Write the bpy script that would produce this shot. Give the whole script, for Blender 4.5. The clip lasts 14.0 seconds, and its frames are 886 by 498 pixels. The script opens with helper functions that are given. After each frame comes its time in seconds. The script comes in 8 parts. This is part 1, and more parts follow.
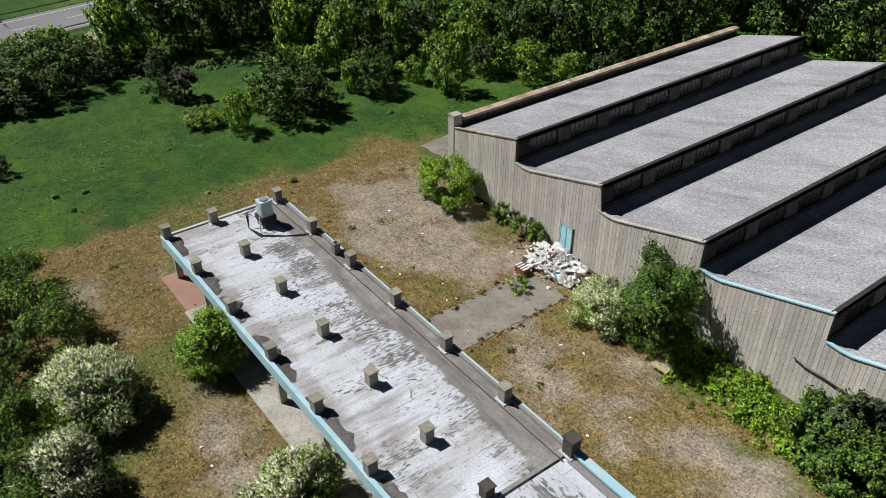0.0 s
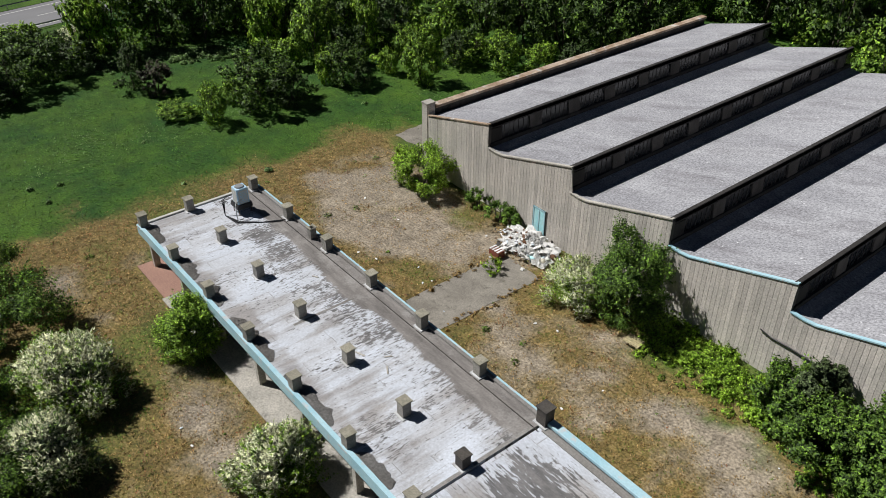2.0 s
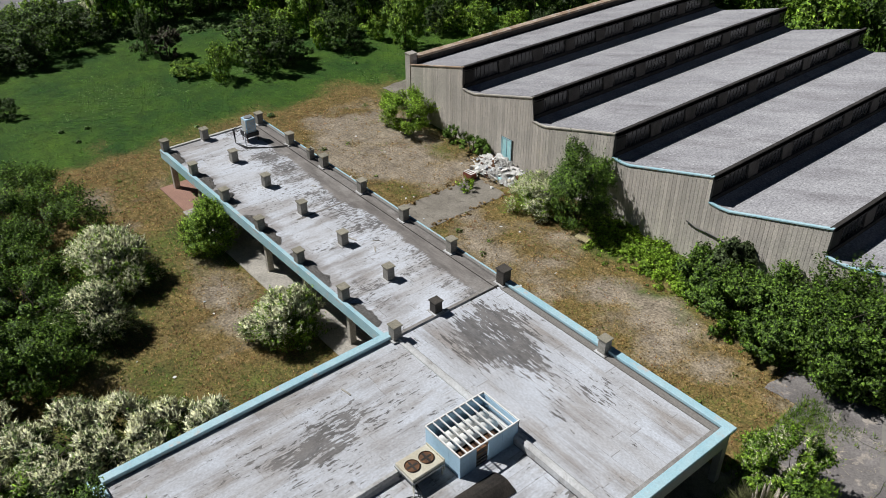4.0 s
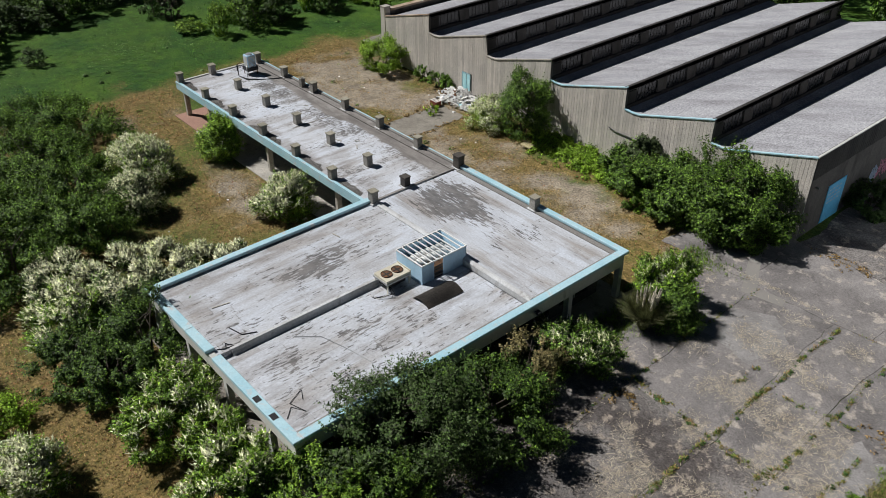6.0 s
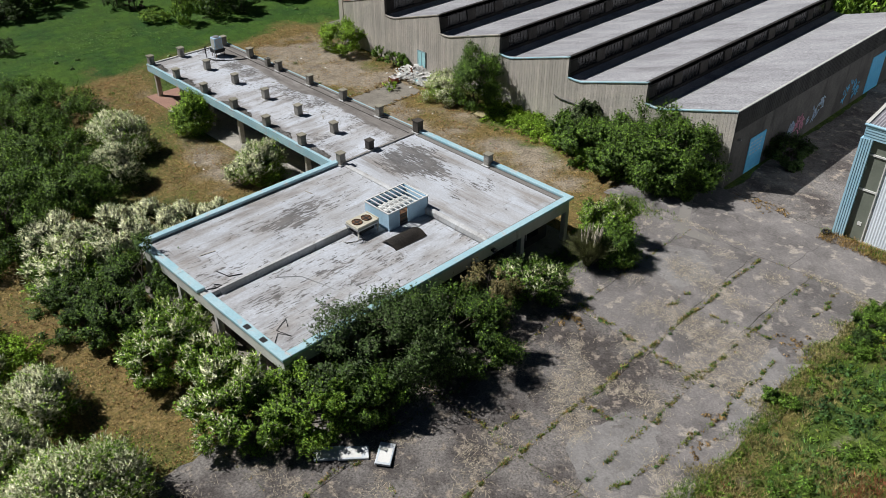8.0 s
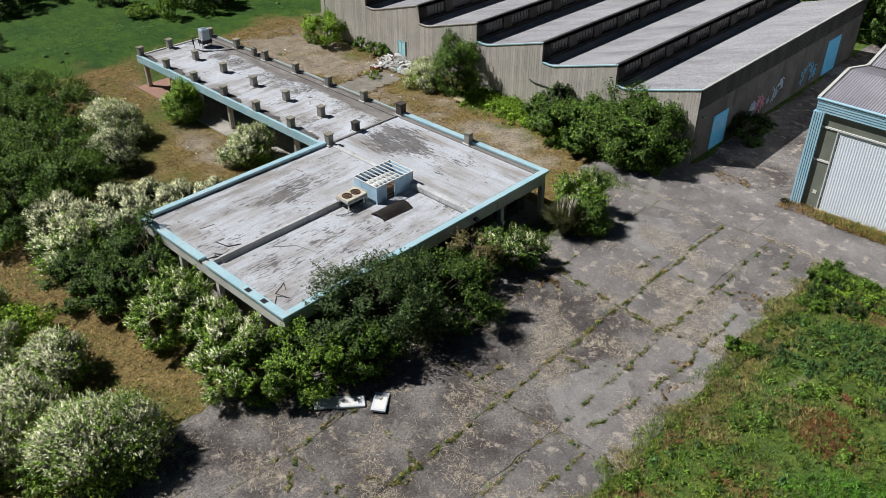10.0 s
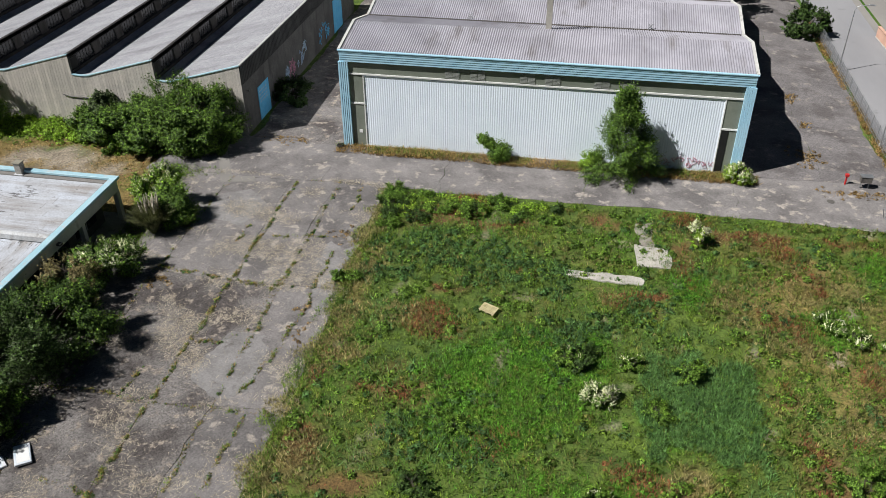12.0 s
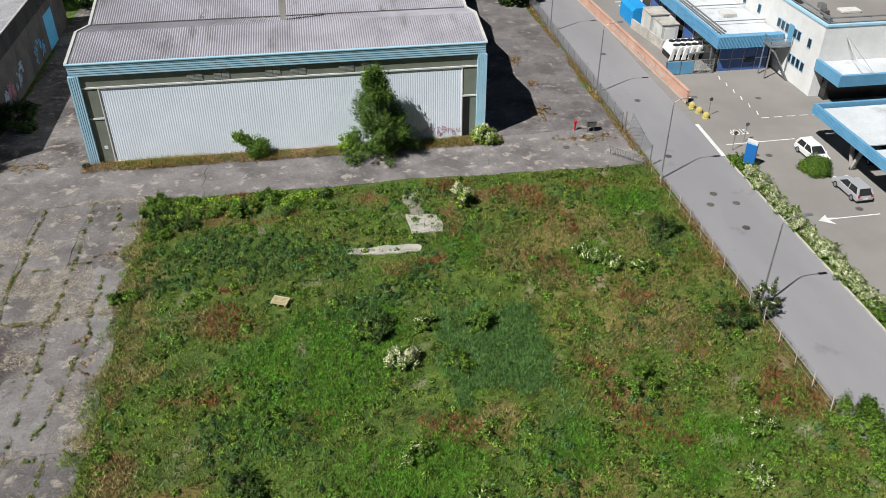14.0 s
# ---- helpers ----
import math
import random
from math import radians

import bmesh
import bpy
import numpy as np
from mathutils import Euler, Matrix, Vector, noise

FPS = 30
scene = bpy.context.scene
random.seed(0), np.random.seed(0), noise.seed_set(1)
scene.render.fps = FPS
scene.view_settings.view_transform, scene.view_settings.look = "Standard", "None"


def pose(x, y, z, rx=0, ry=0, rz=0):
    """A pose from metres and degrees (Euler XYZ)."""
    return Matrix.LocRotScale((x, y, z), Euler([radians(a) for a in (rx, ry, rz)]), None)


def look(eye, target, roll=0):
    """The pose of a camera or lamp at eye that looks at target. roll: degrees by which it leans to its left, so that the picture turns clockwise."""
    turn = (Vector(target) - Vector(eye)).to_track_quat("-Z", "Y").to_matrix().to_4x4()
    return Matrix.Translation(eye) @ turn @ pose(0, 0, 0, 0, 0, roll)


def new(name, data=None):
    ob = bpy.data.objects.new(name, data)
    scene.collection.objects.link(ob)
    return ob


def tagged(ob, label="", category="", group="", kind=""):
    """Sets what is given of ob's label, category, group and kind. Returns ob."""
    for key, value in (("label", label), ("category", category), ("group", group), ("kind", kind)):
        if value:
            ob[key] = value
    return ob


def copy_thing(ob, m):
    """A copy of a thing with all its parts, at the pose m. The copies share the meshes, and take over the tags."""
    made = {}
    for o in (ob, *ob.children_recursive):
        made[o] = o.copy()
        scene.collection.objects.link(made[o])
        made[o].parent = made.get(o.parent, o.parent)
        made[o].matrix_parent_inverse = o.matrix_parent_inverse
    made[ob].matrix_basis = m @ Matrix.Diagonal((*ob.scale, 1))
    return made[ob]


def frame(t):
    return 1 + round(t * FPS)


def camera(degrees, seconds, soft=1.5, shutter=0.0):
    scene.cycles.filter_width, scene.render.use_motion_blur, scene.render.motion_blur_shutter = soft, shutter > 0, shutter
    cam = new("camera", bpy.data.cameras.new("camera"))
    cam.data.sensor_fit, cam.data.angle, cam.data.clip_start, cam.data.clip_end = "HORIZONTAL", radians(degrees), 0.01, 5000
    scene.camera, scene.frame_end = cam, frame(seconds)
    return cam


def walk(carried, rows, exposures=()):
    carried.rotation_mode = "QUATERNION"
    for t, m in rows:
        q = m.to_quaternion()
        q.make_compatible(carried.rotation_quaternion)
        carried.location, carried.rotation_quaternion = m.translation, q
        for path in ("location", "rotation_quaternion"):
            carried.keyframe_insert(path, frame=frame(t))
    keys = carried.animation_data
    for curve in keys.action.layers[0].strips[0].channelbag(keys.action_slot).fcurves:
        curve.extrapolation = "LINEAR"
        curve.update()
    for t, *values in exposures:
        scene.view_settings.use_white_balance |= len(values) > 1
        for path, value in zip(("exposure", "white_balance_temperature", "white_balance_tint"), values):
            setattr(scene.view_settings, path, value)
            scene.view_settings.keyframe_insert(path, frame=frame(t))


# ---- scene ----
cam = camera(56.6, 14.0, 0.5)
PATH = [
    (0, (13.185, 10.341, 39.595), (11.866, 11.34, 38.471), 0.2),
    (0.5, (13.259, 10.351, 39.373), (11.947, 11.362, 38.251), 0.2),
    (1, (13.318, 10.343, 38.973), (12.015, 11.365, 37.851), 0.2),
    (1.5, (13.652, 10.244, 39.056), (12.356, 11.275, 37.934), 0.2),
    (2, (14.654, 9.608, 38.914), (13.365, 10.648, 37.794), 0.2),
    (4.5, (29.63, -0.529, 38.298), (28.344, 0.533, 37.194), 0.0),
    (5, (33.354, -3.071, 38.313), (32.066, -2.009, 37.212), -0.0),
    (5.5, (37.093, -5.842, 38.425), (35.817, -4.765, 37.324), 0.0),
    (6, (40.782, -8.767, 38.691), (39.523, -7.673, 37.587), 0.0),
    (6.5, (43.744, -11.24, 38.888), (42.502, -10.126, 37.785), 0.1),
    (7, (45.575, -13.06, 39.108), (44.367, -11.912, 38.002), 0.0),
    (7.5, (46.196, -14.07, 38.937), (44.998, -12.91, 37.832), 0.0),
    (8, (46.281, -14.342, 38.926), (45.091, -13.174, 37.822), -0.0),
    (10.5, (50.123, -19.338, 39.417), (49.005, -18.097, 38.316), 0.0),
    (11, (50.664, -20.052, 39.673), (49.698, -18.695, 38.567), -0.1),
    (11.5, (51.245, -20.989, 39.759), (50.571, -19.471, 38.645), -0.3),
    (12, (51.225, -22.301, 39.933), (50.92, -20.674, 38.81), -0.4),
    (12.5, (50.802, -23.409, 40.13), (50.808, -21.761, 38.996), -0.2),
    (13, (50.372, -23.971, 40.203), (50.52, -22.332, 39.066), -0.0),
    (13.5, (50.157, -24.184, 40.243), (50.375, -22.555, 39.104), 0.1),
    (14, (49.999, -24.214, 40.171), (50.259, -22.59, 39.033), 0.2),
]
walk(cam, [(t, look(eye, target, roll)) for t, eye, target, roll in PATH], [(0, 0.16), (5.0, 0.0), (8.0, 0.08), (11.0, 0.17), (12.5, 0.21), (14.0, 0.09)])

# ---- world ----
SUN_TO = Vector((-0.843, -0.538, 1.27)).normalized()
world = bpy.data.worlds.new("sky")
scene.world = world
world.use_nodes = True
wn = world.node_tree.nodes
sky = wn.new("ShaderNodeTexSky")
sky.sky_type = "NISHITA"
sky.sun_disc = False
sky.sun_elevation = math.asin(SUN_TO.z)
sky.sun_rotation = math.atan2(SUN_TO.x, SUN_TO.y)
sky.air_density, sky.dust_density, sky.ozone_density = 1.0, 0.1, 5.0
world.node_tree.links.new(sky.outputs[0], wn["Background"].inputs[0])
wn["Background"].inputs[1].default_value = 0.01
sun = new("sun", bpy.data.lights.new("sun", "SUN"))
sun.data.energy, sun.data.angle, sun.data.color = 5.0, radians(0.55), (1.0, 0.985, 0.965)
sun.matrix_world = look(SUN_TO * 100, (0, 0, 0))


# ---- materials ----
def mat(name, a, b, rough=0.85, big=0.35, small=6.0, bump=0.15, metal=0.0, spread=(0.38, 0.62), stretch=(1, 1, 1), grain=0.35,
        stain=None, stain_at=(0.6, 0.68), stain_scale=0.5, stain_stretch=(1, 1, 1), island=0.0, piece=0.0, spec=0.3, dist=0.02, grime=None, grime_at=(0.5, 0.7), grime_stretch=(1, 1, 1)):
    """Two colours in large patches, fine grain on them, an optional third colour in stains, and fine relief."""
    m = bpy.data.materials.new(name)
    m.use_nodes = True
    n, l = m.node_tree.nodes, m.node_tree.links
    p = n["Principled BSDF"]
    p.inputs["Roughness"].default_value, p.inputs["Metallic"].default_value = rough, metal
    p.inputs["Specular IOR Level"].default_value = spec
    p.inputs["Diffuse Roughness"].default_value = 0.5 if rough > 0.65 else 0.2
    where = n.new("ShaderNodeNewGeometry")

    def field(scale, some, detail=4.0):
        mp = n.new("ShaderNodeMapping")
        mp.inputs["Scale"].default_value = some
        l.new(where.outputs["Position"], mp.inputs[0])
        t = n.new("ShaderNodeTexNoise")
        t.inputs["Scale"].default_value, t.inputs["Detail"].default_value, t.inputs["Roughness"].default_value = scale, detail, 0.62
        l.new(mp.outputs[0], t.inputs["Vector"])
        return t.outputs["Fac"]

    def ramp(value, lo, hi):
        r = n.new("ShaderNodeMapRange")
        r.inputs["From Min"].default_value, r.inputs["From Max"].default_value = lo, hi
        l.new(value, r.inputs["Value"])
        return r.outputs[0]

    def blend(kind, fac, one, two):
        x = n.new("ShaderNodeMix")
        x.data_type, x.blend_type = "RGBA", kind
        for sock, v in ((x.inputs["Factor"], fac), (x.inputs["A"], one), (x.inputs["B"], two)):
            if isinstance(v, (int, float)):
                sock.default_value = v
            elif isinstance(v, tuple):
                sock.default_value = (*v, 1)
            else:
                l.new(v, sock)
        return x.outputs["Result"]

    col = blend("MIX", ramp(field(big, stretch), *spread), a, b)
    if grime:
        col = blend("MIX", ramp(field(0.22, grime_stretch, 7.0), *grime_at), col, grime)
    if stain:
        col = blend("MIX", ramp(field(stain_scale, stain_stretch, 6.0), *stain_at), col, stain)
    fine = field(small, (1, 1, 1), 5.0)
    tone = n.new("ShaderNodeMapRange")
    tone.inputs["From Min"].default_value, tone.inputs["From Max"].default_value = 0.25, 0.75
    tone.inputs["To Min"].default_value, tone.inputs["To Max"].default_value = 1 - grain, 1 + grain
    l.new(fine, tone.inputs["Value"])
    hsv = n.new("ShaderNodeHueSaturation")
    l.new(col, hsv.inputs["Color"])
    value = tone.outputs[0]
    for amount, src in ((island, where.outputs["Random Per Island"]), (piece, None)):
        if amount:
            if src is None:
                src = n.new("ShaderNodeObjectInfo").outputs["Random"]
            r = n.new("ShaderNodeMapRange")
            r.inputs["To Min"].default_value, r.inputs["To Max"].default_value = 1 - amount, 1 + amount
            l.new(src, r.inputs["Value"])
            k = n.new("ShaderNodeMath")
            k.operation = "MULTIPLY"
            l.new(value, k.inputs[0])
            l.new(r.outputs[0], k.inputs[1])
            value = k.outputs[0]
    l.new(value, hsv.inputs["Value"])
    l.new(hsv.outputs[0], p.inputs["Base Color"])
    if bump:
        bp = n.new("ShaderNodeBump")
        bp.inputs["Strength"].default_value, bp.inputs["Distance"].default_value = bump, dist
        l.new(fine, bp.inputs["Height"])
        l.new(bp.outputs[0], p.inputs["Normal"])
    return m


def leafy(name, a, b, through_light=0.2, rough=0.6, vary=0.45, relief=0.3, patch=0.9, mottle=4.5):
    """A leaf: diffuse with some light coming through, each leaf of its own tone."""
    m = mat(name, a, b, rough=rough, big=patch, small=mottle, bump=relief, grain=0.95, island=vary, spec=0.25, dist=0.05)
    n, l = m.node_tree.nodes, m.node_tree.links
    p, out = n["Principled BSDF"], n["Material Output"]
    tr = n.new("ShaderNodeBsdfTranslucent")
    l.new(p.inputs["Base Color"].links[0].from_socket, tr.inputs["Color"])
    mx = n.new("ShaderNodeMixShader")
    mx.inputs[0].default_value = through_light
    l.new(p.outputs[0], mx.inputs[1])
    l.new(tr.outputs[0], mx.inputs[2])
    l.new(mx.outputs[0], out.inputs["Surface"])
    return m


M_CONC = mat("ribbed_concrete", (0.6, 0.555, 0.505), (0.5, 0.47, 0.43), big=0.3, small=9, bump=0.3, piece=0.12,
             stain=(0.22, 0.205, 0.19), stain_at=(0.6, 0.8), stain_scale=0.9, stain_stretch=(1, 1, 0.22))
# base taken down for shaded walls, piers and undersides; streaks are real staining
M_CONC_DARK = mat("weathered_shade_dark_concrete", (0.12, 0.11, 0.1), (0.078, 0.072, 0.066), big=0.4, small=7, bump=0.3, grain=0.3,
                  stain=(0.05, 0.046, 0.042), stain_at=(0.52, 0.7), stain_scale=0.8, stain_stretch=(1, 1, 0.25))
# near-black stands for shade on the factory's +x faces; fan blades share it
M_SHADE_BLACK = mat("shade_blackened_concrete", (0.05, 0.046, 0.043), (0.03, 0.028, 0.026), big=0.6, small=8, bump=0.2, stretch=(1, 1, 0.3))
M_CONC_PALE = mat("pale_concrete", (0.5, 0.47, 0.42), (0.38, 0.36, 0.32), big=0.6, small=8, bump=0.25,
                  stain=(0.2, 0.19, 0.17), stain_at=(0.58, 0.75), stain_scale=1.2, stain_stretch=(1, 1, 0.3))
M_FELT = mat("mineral_roof_felt", (0.355, 0.355, 0.375), (0.285, 0.285, 0.305), big=0.3, small=6, bump=0.6, grain=0.62, stretch=(0.35, 1, 1),
             stain=(0.6, 0.6, 0.62), stain_at=(0.64, 0.7), stain_scale=3.2, grime=(0.22, 0.215, 0.23), grime_at=(0.5, 0.72), grime_stretch=(0.5, 2, 1), dist=0.05)


def roof_paint(name, along, dirt=0.0, flake=0.0, worn=(), soiled=(), bare_from=None, tone_up=1.0, run=1.0, fine=1.0):
    """Worn silver-white paint on roofing sheets laid along an axis: sheets of slightly differing tone, brown dirt smeared along them, ragged flakes where the paint has come off, more of both in the places given as (x, y, rx, ry, amount); bare felt past a line across y."""
    m = bpy.data.materials.new(name)
    m.use_nodes = True
    n, l = m.node_tree.nodes, m.node_tree.links
    p = n["Principled BSDF"]
    p.inputs["Roughness"].default_value, p.inputs["Specular IOR Level"].default_value = 0.62, 0.3
    p.inputs["Diffuse Roughness"].default_value = 0.3
    where = n.new("ShaderNodeNewGeometry")
    sep = n.new("ShaderNodeSeparateXYZ")
    l.new(where.outputs["Position"], sep.inputs[0])

    def calc(kind, a, b=None, c=None):
        k = n.new("ShaderNodeMath")
        k.operation = kind
        for s, v in zip(k.inputs, (a, b, c)):
            if isinstance(v, (int, float)):
                s.default_value = v
            elif v is not None:
                l.new(v, s)
        return k.outputs[0]

    def field(across, run, detail, rough=0.6, shift=0.0):
        """Noise of so many cycles a metre across and along the sheets."""
        mp = n.new("ShaderNodeMapping")
        mp.inputs["Scale"].default_value = (across, run, 1) if along == "y" else (run, across, 1)
        mp.inputs["Location"].default_value = (shift, shift * 0.7, shift)
        l.new(where.outputs["Position"], mp.inputs[0])
        t = n.new("ShaderNodeTexNoise")
        t.inputs["Scale"].default_value, t.inputs["Detail"].default_value, t.inputs["Roughness"].default_value = 1.0, detail, rough
        l.new(mp.outputs[0], t.inputs["Vector"])
        return t.outputs["Fac"]

    def ramp(v, lo, hi, a=0.0, b=1.0):
        r = n.new("ShaderNodeMapRange")
        for key, x in (("From Min", lo), ("From Max", hi), ("To Min", a), ("To Max", b)):
            r.inputs[key].default_value = x
        l.new(v, r.inputs["Value"])
        return r.outputs[0]

    def mix(fac, one, two):
        x = n.new("ShaderNodeMix")
        x.data_type = "RGBA"
        l.new(fac, x.inputs["Factor"])
        for s, v in ((x.inputs["A"], one), (x.inputs["B"], two)):
            if isinstance(v, tuple):
                s.default_value = (*v, 1)
            else:
                l.new(v, s)
        return x.outputs["Result"]

    def places(some):
        total = None
        for cx, cy, rx, ry, amount in some:
            ex = calc("DIVIDE", calc("SUBTRACT", sep.outputs[0], cx), rx)
            ey = calc("DIVIDE", calc("SUBTRACT", sep.outputs[1], cy), ry)
            one = ramp(calc("SQRT", calc("ADD", calc("MULTIPLY", ex, ex), calc("MULTIPLY", ey, ey))), 0.45, 1.1, amount, 0.0)
            total = one if total is None else calc("MAXIMUM", total, one)
        return total

    across, length = (sep.outputs[0], sep.outputs[1]) if along == "y" else (sep.outputs[1], sep.outputs[0])
    lane = calc("ADD", across, calc("MULTIPLY", field(0.3, 0.3, 2), 0.1))
    row = calc("FLOOR", lane)
    shift = n.new("ShaderNodeTexWhiteNoise")
    shift.noise_dimensions = "1D"
    l.new(row, shift.inputs["W"])
    piece = calc("FLOOR", calc("ADD", calc("MULTIPLY", length, 0.2), shift.outputs["Value"]))
    cell = n.new("ShaderNodeTexWhiteNoise")
    cell.noise_dimensions = "1D"
    l.new(calc("ADD", calc("MULTIPLY", row, 17.3), piece), cell.inputs["W"])
    sheet = cell.outputs["Value"]
    white = tuple(c * tone_up for c in (0.55, 0.58, 0.635))
    dull = tuple(c * tone_up for c in (0.44, 0.445, 0.465))
    col = mix(ramp(calc("ADD", field(0.45, 0.22, 6), calc("MULTIPLY", sheet, 0.12)), 0.42, 0.72), white, dull)
    # brown dirt smeared along the sheets
    smear = calc("ADD", calc("MULTIPLY", field(1.1, 0.16 * run, 8, 0.68, 3.1), 0.62), calc("MULTIPLY", field(0.22, 0.22, 5, 0.6, 7.7), 0.38))
    smear = calc("ADD", calc("ADD", smear, calc("MULTIPLY", sheet, 0.07)), dirt)
    if soiled:
        smear = calc("ADD", smear, places(soiled))
    col = mix(ramp(smear, 0.535, 0.68, 0, 0.82), col, mix(ramp(field(0.6, 0.3, 5), 0.4, 0.6), (0.3, 0.275, 0.255), (0.235, 0.215, 0.205)))
    # seams of the sheets and pale repaired laps
    gap = calc("FRACT", lane)
    seam = calc("MULTIPLY", calc("LESS_THAN", gap, 0.03), ramp(field(0.7, 0.5, 4), 0.42, 0.58, 0, 0.65))
    col = mix(seam, col, (0.2, 0.19, 0.18))
    lap = calc("MULTIPLY", calc("LESS_THAN", calc("FRACT", calc("ADD", calc("MULTIPLY", length, 0.2), shift.outputs["Value"])), 0.012), ramp(field(0.9, 0.9, 3), 0.45, 0.55, 0, 0.6))
    col = mix(lap, col, (0.2, 0.19, 0.18))
    # paint flaked off in short dashes and ragged blots
    dash = calc("ADD", calc("MULTIPLY", field(6.5 * fine, 1.15 * run * fine, 4, 0.62, 1.3), 0.58), calc("MULTIPLY", field(2.6 * fine, 1.6 * run * fine, 6, 0.74, 5.2), 0.42))
    gate = calc("ADD", calc("MULTIPLY", calc("SUBTRACT", field(0.5, 0.3, 5, 0.65, 9.4), 0.5), 0.34), calc("MULTIPLY", calc("SUBTRACT", sheet, 0.5), 0.05))
    if worn:
        gate = calc("ADD", gate, places(worn))
    if bare_from is not None:
        gate = calc("ADD", gate, ramp(sep.outputs[1], bare_from - 3.6, bare_from, 0.0, 0.055))
    off = ramp(calc("ADD", calc("ADD", dash, gate), flake), 0.572, 0.592)
    flaked = mix(ramp(field(1.4, 0.6, 4, 0.6, 2.2), 0.4, 0.6), (0.17, 0.162, 0.158), (0.09, 0.085, 0.083))
    col = mix(calc("MULTIPLY", off, 0.9), col, flaked)
    if bare_from is not None:
        ragged = calc("ADD", calc("ADD", sep.outputs[1], calc("MULTIPLY", field(7.0, 1.4, 4, 0.65), 1.3)), calc("MULTIPLY", field(0.2, 0.2, 4), 2.6))
        naked = mix(ramp(field(0.28, 1.5, 7, 0.68), 0.36, 0.64), (0.27, 0.25, 0.235), (0.15, 0.138, 0.13))
        naked = mix(ramp(field(0.5, 0.5, 6, 0.7, 4.4), 0.52, 0.66, 0, 0.8), naked, (0.34, 0.325, 0.31))
        col = mix(ramp(ragged, bare_from + 1.9, bare_from + 2.15), col, naked)
    tone = calc("MULTIPLY", ramp(sheet, 0, 1, 0.94, 1.05), ramp(field(9, 6, 5), 0.25, 0.75, 0.78, 1.22))
    hsv = n.new("ShaderNodeHueSaturation")
    l.new(col, hsv.inputs["Color"])
    l.new(tone, hsv.inputs["Value"])
    l.new(hsv.outputs[0], p.inputs["Base Color"])
    bp = n.new("ShaderNodeBump")
    bp.inputs["Strength"].default_value, bp.inputs["Distance"].default_value = 0.25, 0.02
    l.new(field(5, 3, 5), bp.inputs["Height"])
    l.new(bp.outputs[0], p.inputs["Normal"])
    return m


M_ROOF = roof_paint("silver_painted_roof", "y", dirt=0.015, flake=-0.01, worn=((-3.4, 17.5, 2.2, 4.5, 0.1), (4.5, 13.5, 4.0, 5.0, 0.035), (5.2, 19.5, 1.6, 2.2, 0.05)),
                    soiled=((-7.2, 15.0, 1.4, 9.0, 0.1), (-4.5, 16.0, 1.6, 6.0, 0.06), (-3.0, 8.2, 6.0, 1.4, 0.06), (3.2, 20.0, 2.0, 1.6, 0.12), (9.4, 16.0, 1.2, 10.0, 0.06)))
M_ROOF_X = roof_paint("silver_painted_roof_worn", "x", dirt=-0.005, flake=-0.045, worn=((-4.0, 31.2, 5.0, 3.4, 0.19), (3.6, 32.2, 1.6, 1.4, 0.08), (2.6, 29.6, 1.6, 1.6, 0.06)),
                      soiled=((-5.0, 28.0, 3.4, 1.2, 0.14), (-1.5, 33.8, 3.0, 1.0, 0.1), (5.0, 27.4, 3.0, 1.0, 0.08), (8.6, 33.6, 2.0, 1.2, 0.14), (-2.0, 30.5, 4.0, 3.0, 0.06)), run=0.8)
M_ROOF_CANOPY = roof_paint("silver_painted_canopy_roof", "y", dirt=-0.005, flake=-0.012, fine=1.7, worn=((-34.0, 32.0, 5.0, 1.6, 0.07), (-22.0, 32.2, 5.0, 1.6, 0.06), (-29.0, 31.0, 4.0, 1.5, 0.04), (-13.0, 27.5, 3.5, 1.6, 0.05)),
                           soiled=((-26.0, 26.3, 18.0, 1.0, 0.12), (-12.5, 28.0, 4.0, 1.8, 0.1), (-42.4, 30.0, 1.2, 5.0, 0.1), (-10.5, 33.0, 3.0, 2.0, 0.08)), bare_from=33.2, tone_up=1.1)
M_ROOF_GREY = mat("bare_grey_roof_strip", (0.22, 0.205, 0.19), (0.32, 0.31, 0.3), big=0.3, small=8, bump=0.2, stretch=(0.3, 1, 1))
M_AQUA = mat("light_blue_cap", (0.33, 0.54, 0.62), (0.42, 0.6, 0.66), rough=0.55, big=0.5, small=9, bump=0.08, grain=0.12,
             stain=(0.5, 0.52, 0.52), stain_at=(0.58, 0.68), stain_scale=1.3)
M_FASCIA = mat("white_fascia", (0.6, 0.6, 0.57), (0.5, 0.5, 0.47), rough=0.7, big=0.5, small=8, bump=0.1, grain=0.14,
               stain=(0.25, 0.24, 0.21), stain_at=(0.6, 0.75), stain_scale=1.1, stain_stretch=(1, 1, 0.3))
M_UPSTAND = mat("white_painted_flashing", (0.56, 0.57, 0.58), (0.44, 0.44, 0.44), rough=0.65, big=0.5, small=7, bump=0.15, grain=0.2, stain=(0.26, 0.245, 0.23), stain_at=(0.56, 0.7), stain_scale=1.1)
M_BLOCK = mat("cement_stub", (0.31, 0.297, 0.27), (0.23, 0.22, 0.2), big=1.2, small=14, bump=0.3, piece=0.15)
M_BLOCK_TOP = mat("cement_cap", (0.35, 0.325, 0.26), (0.27, 0.255, 0.2), big=2.0, small=12, bump=0.3, piece=0.12)
M_RUST = mat("rusted_steel", (0.2, 0.1, 0.05), (0.1, 0.055, 0.035), big=2.0, small=14, bump=0.3)
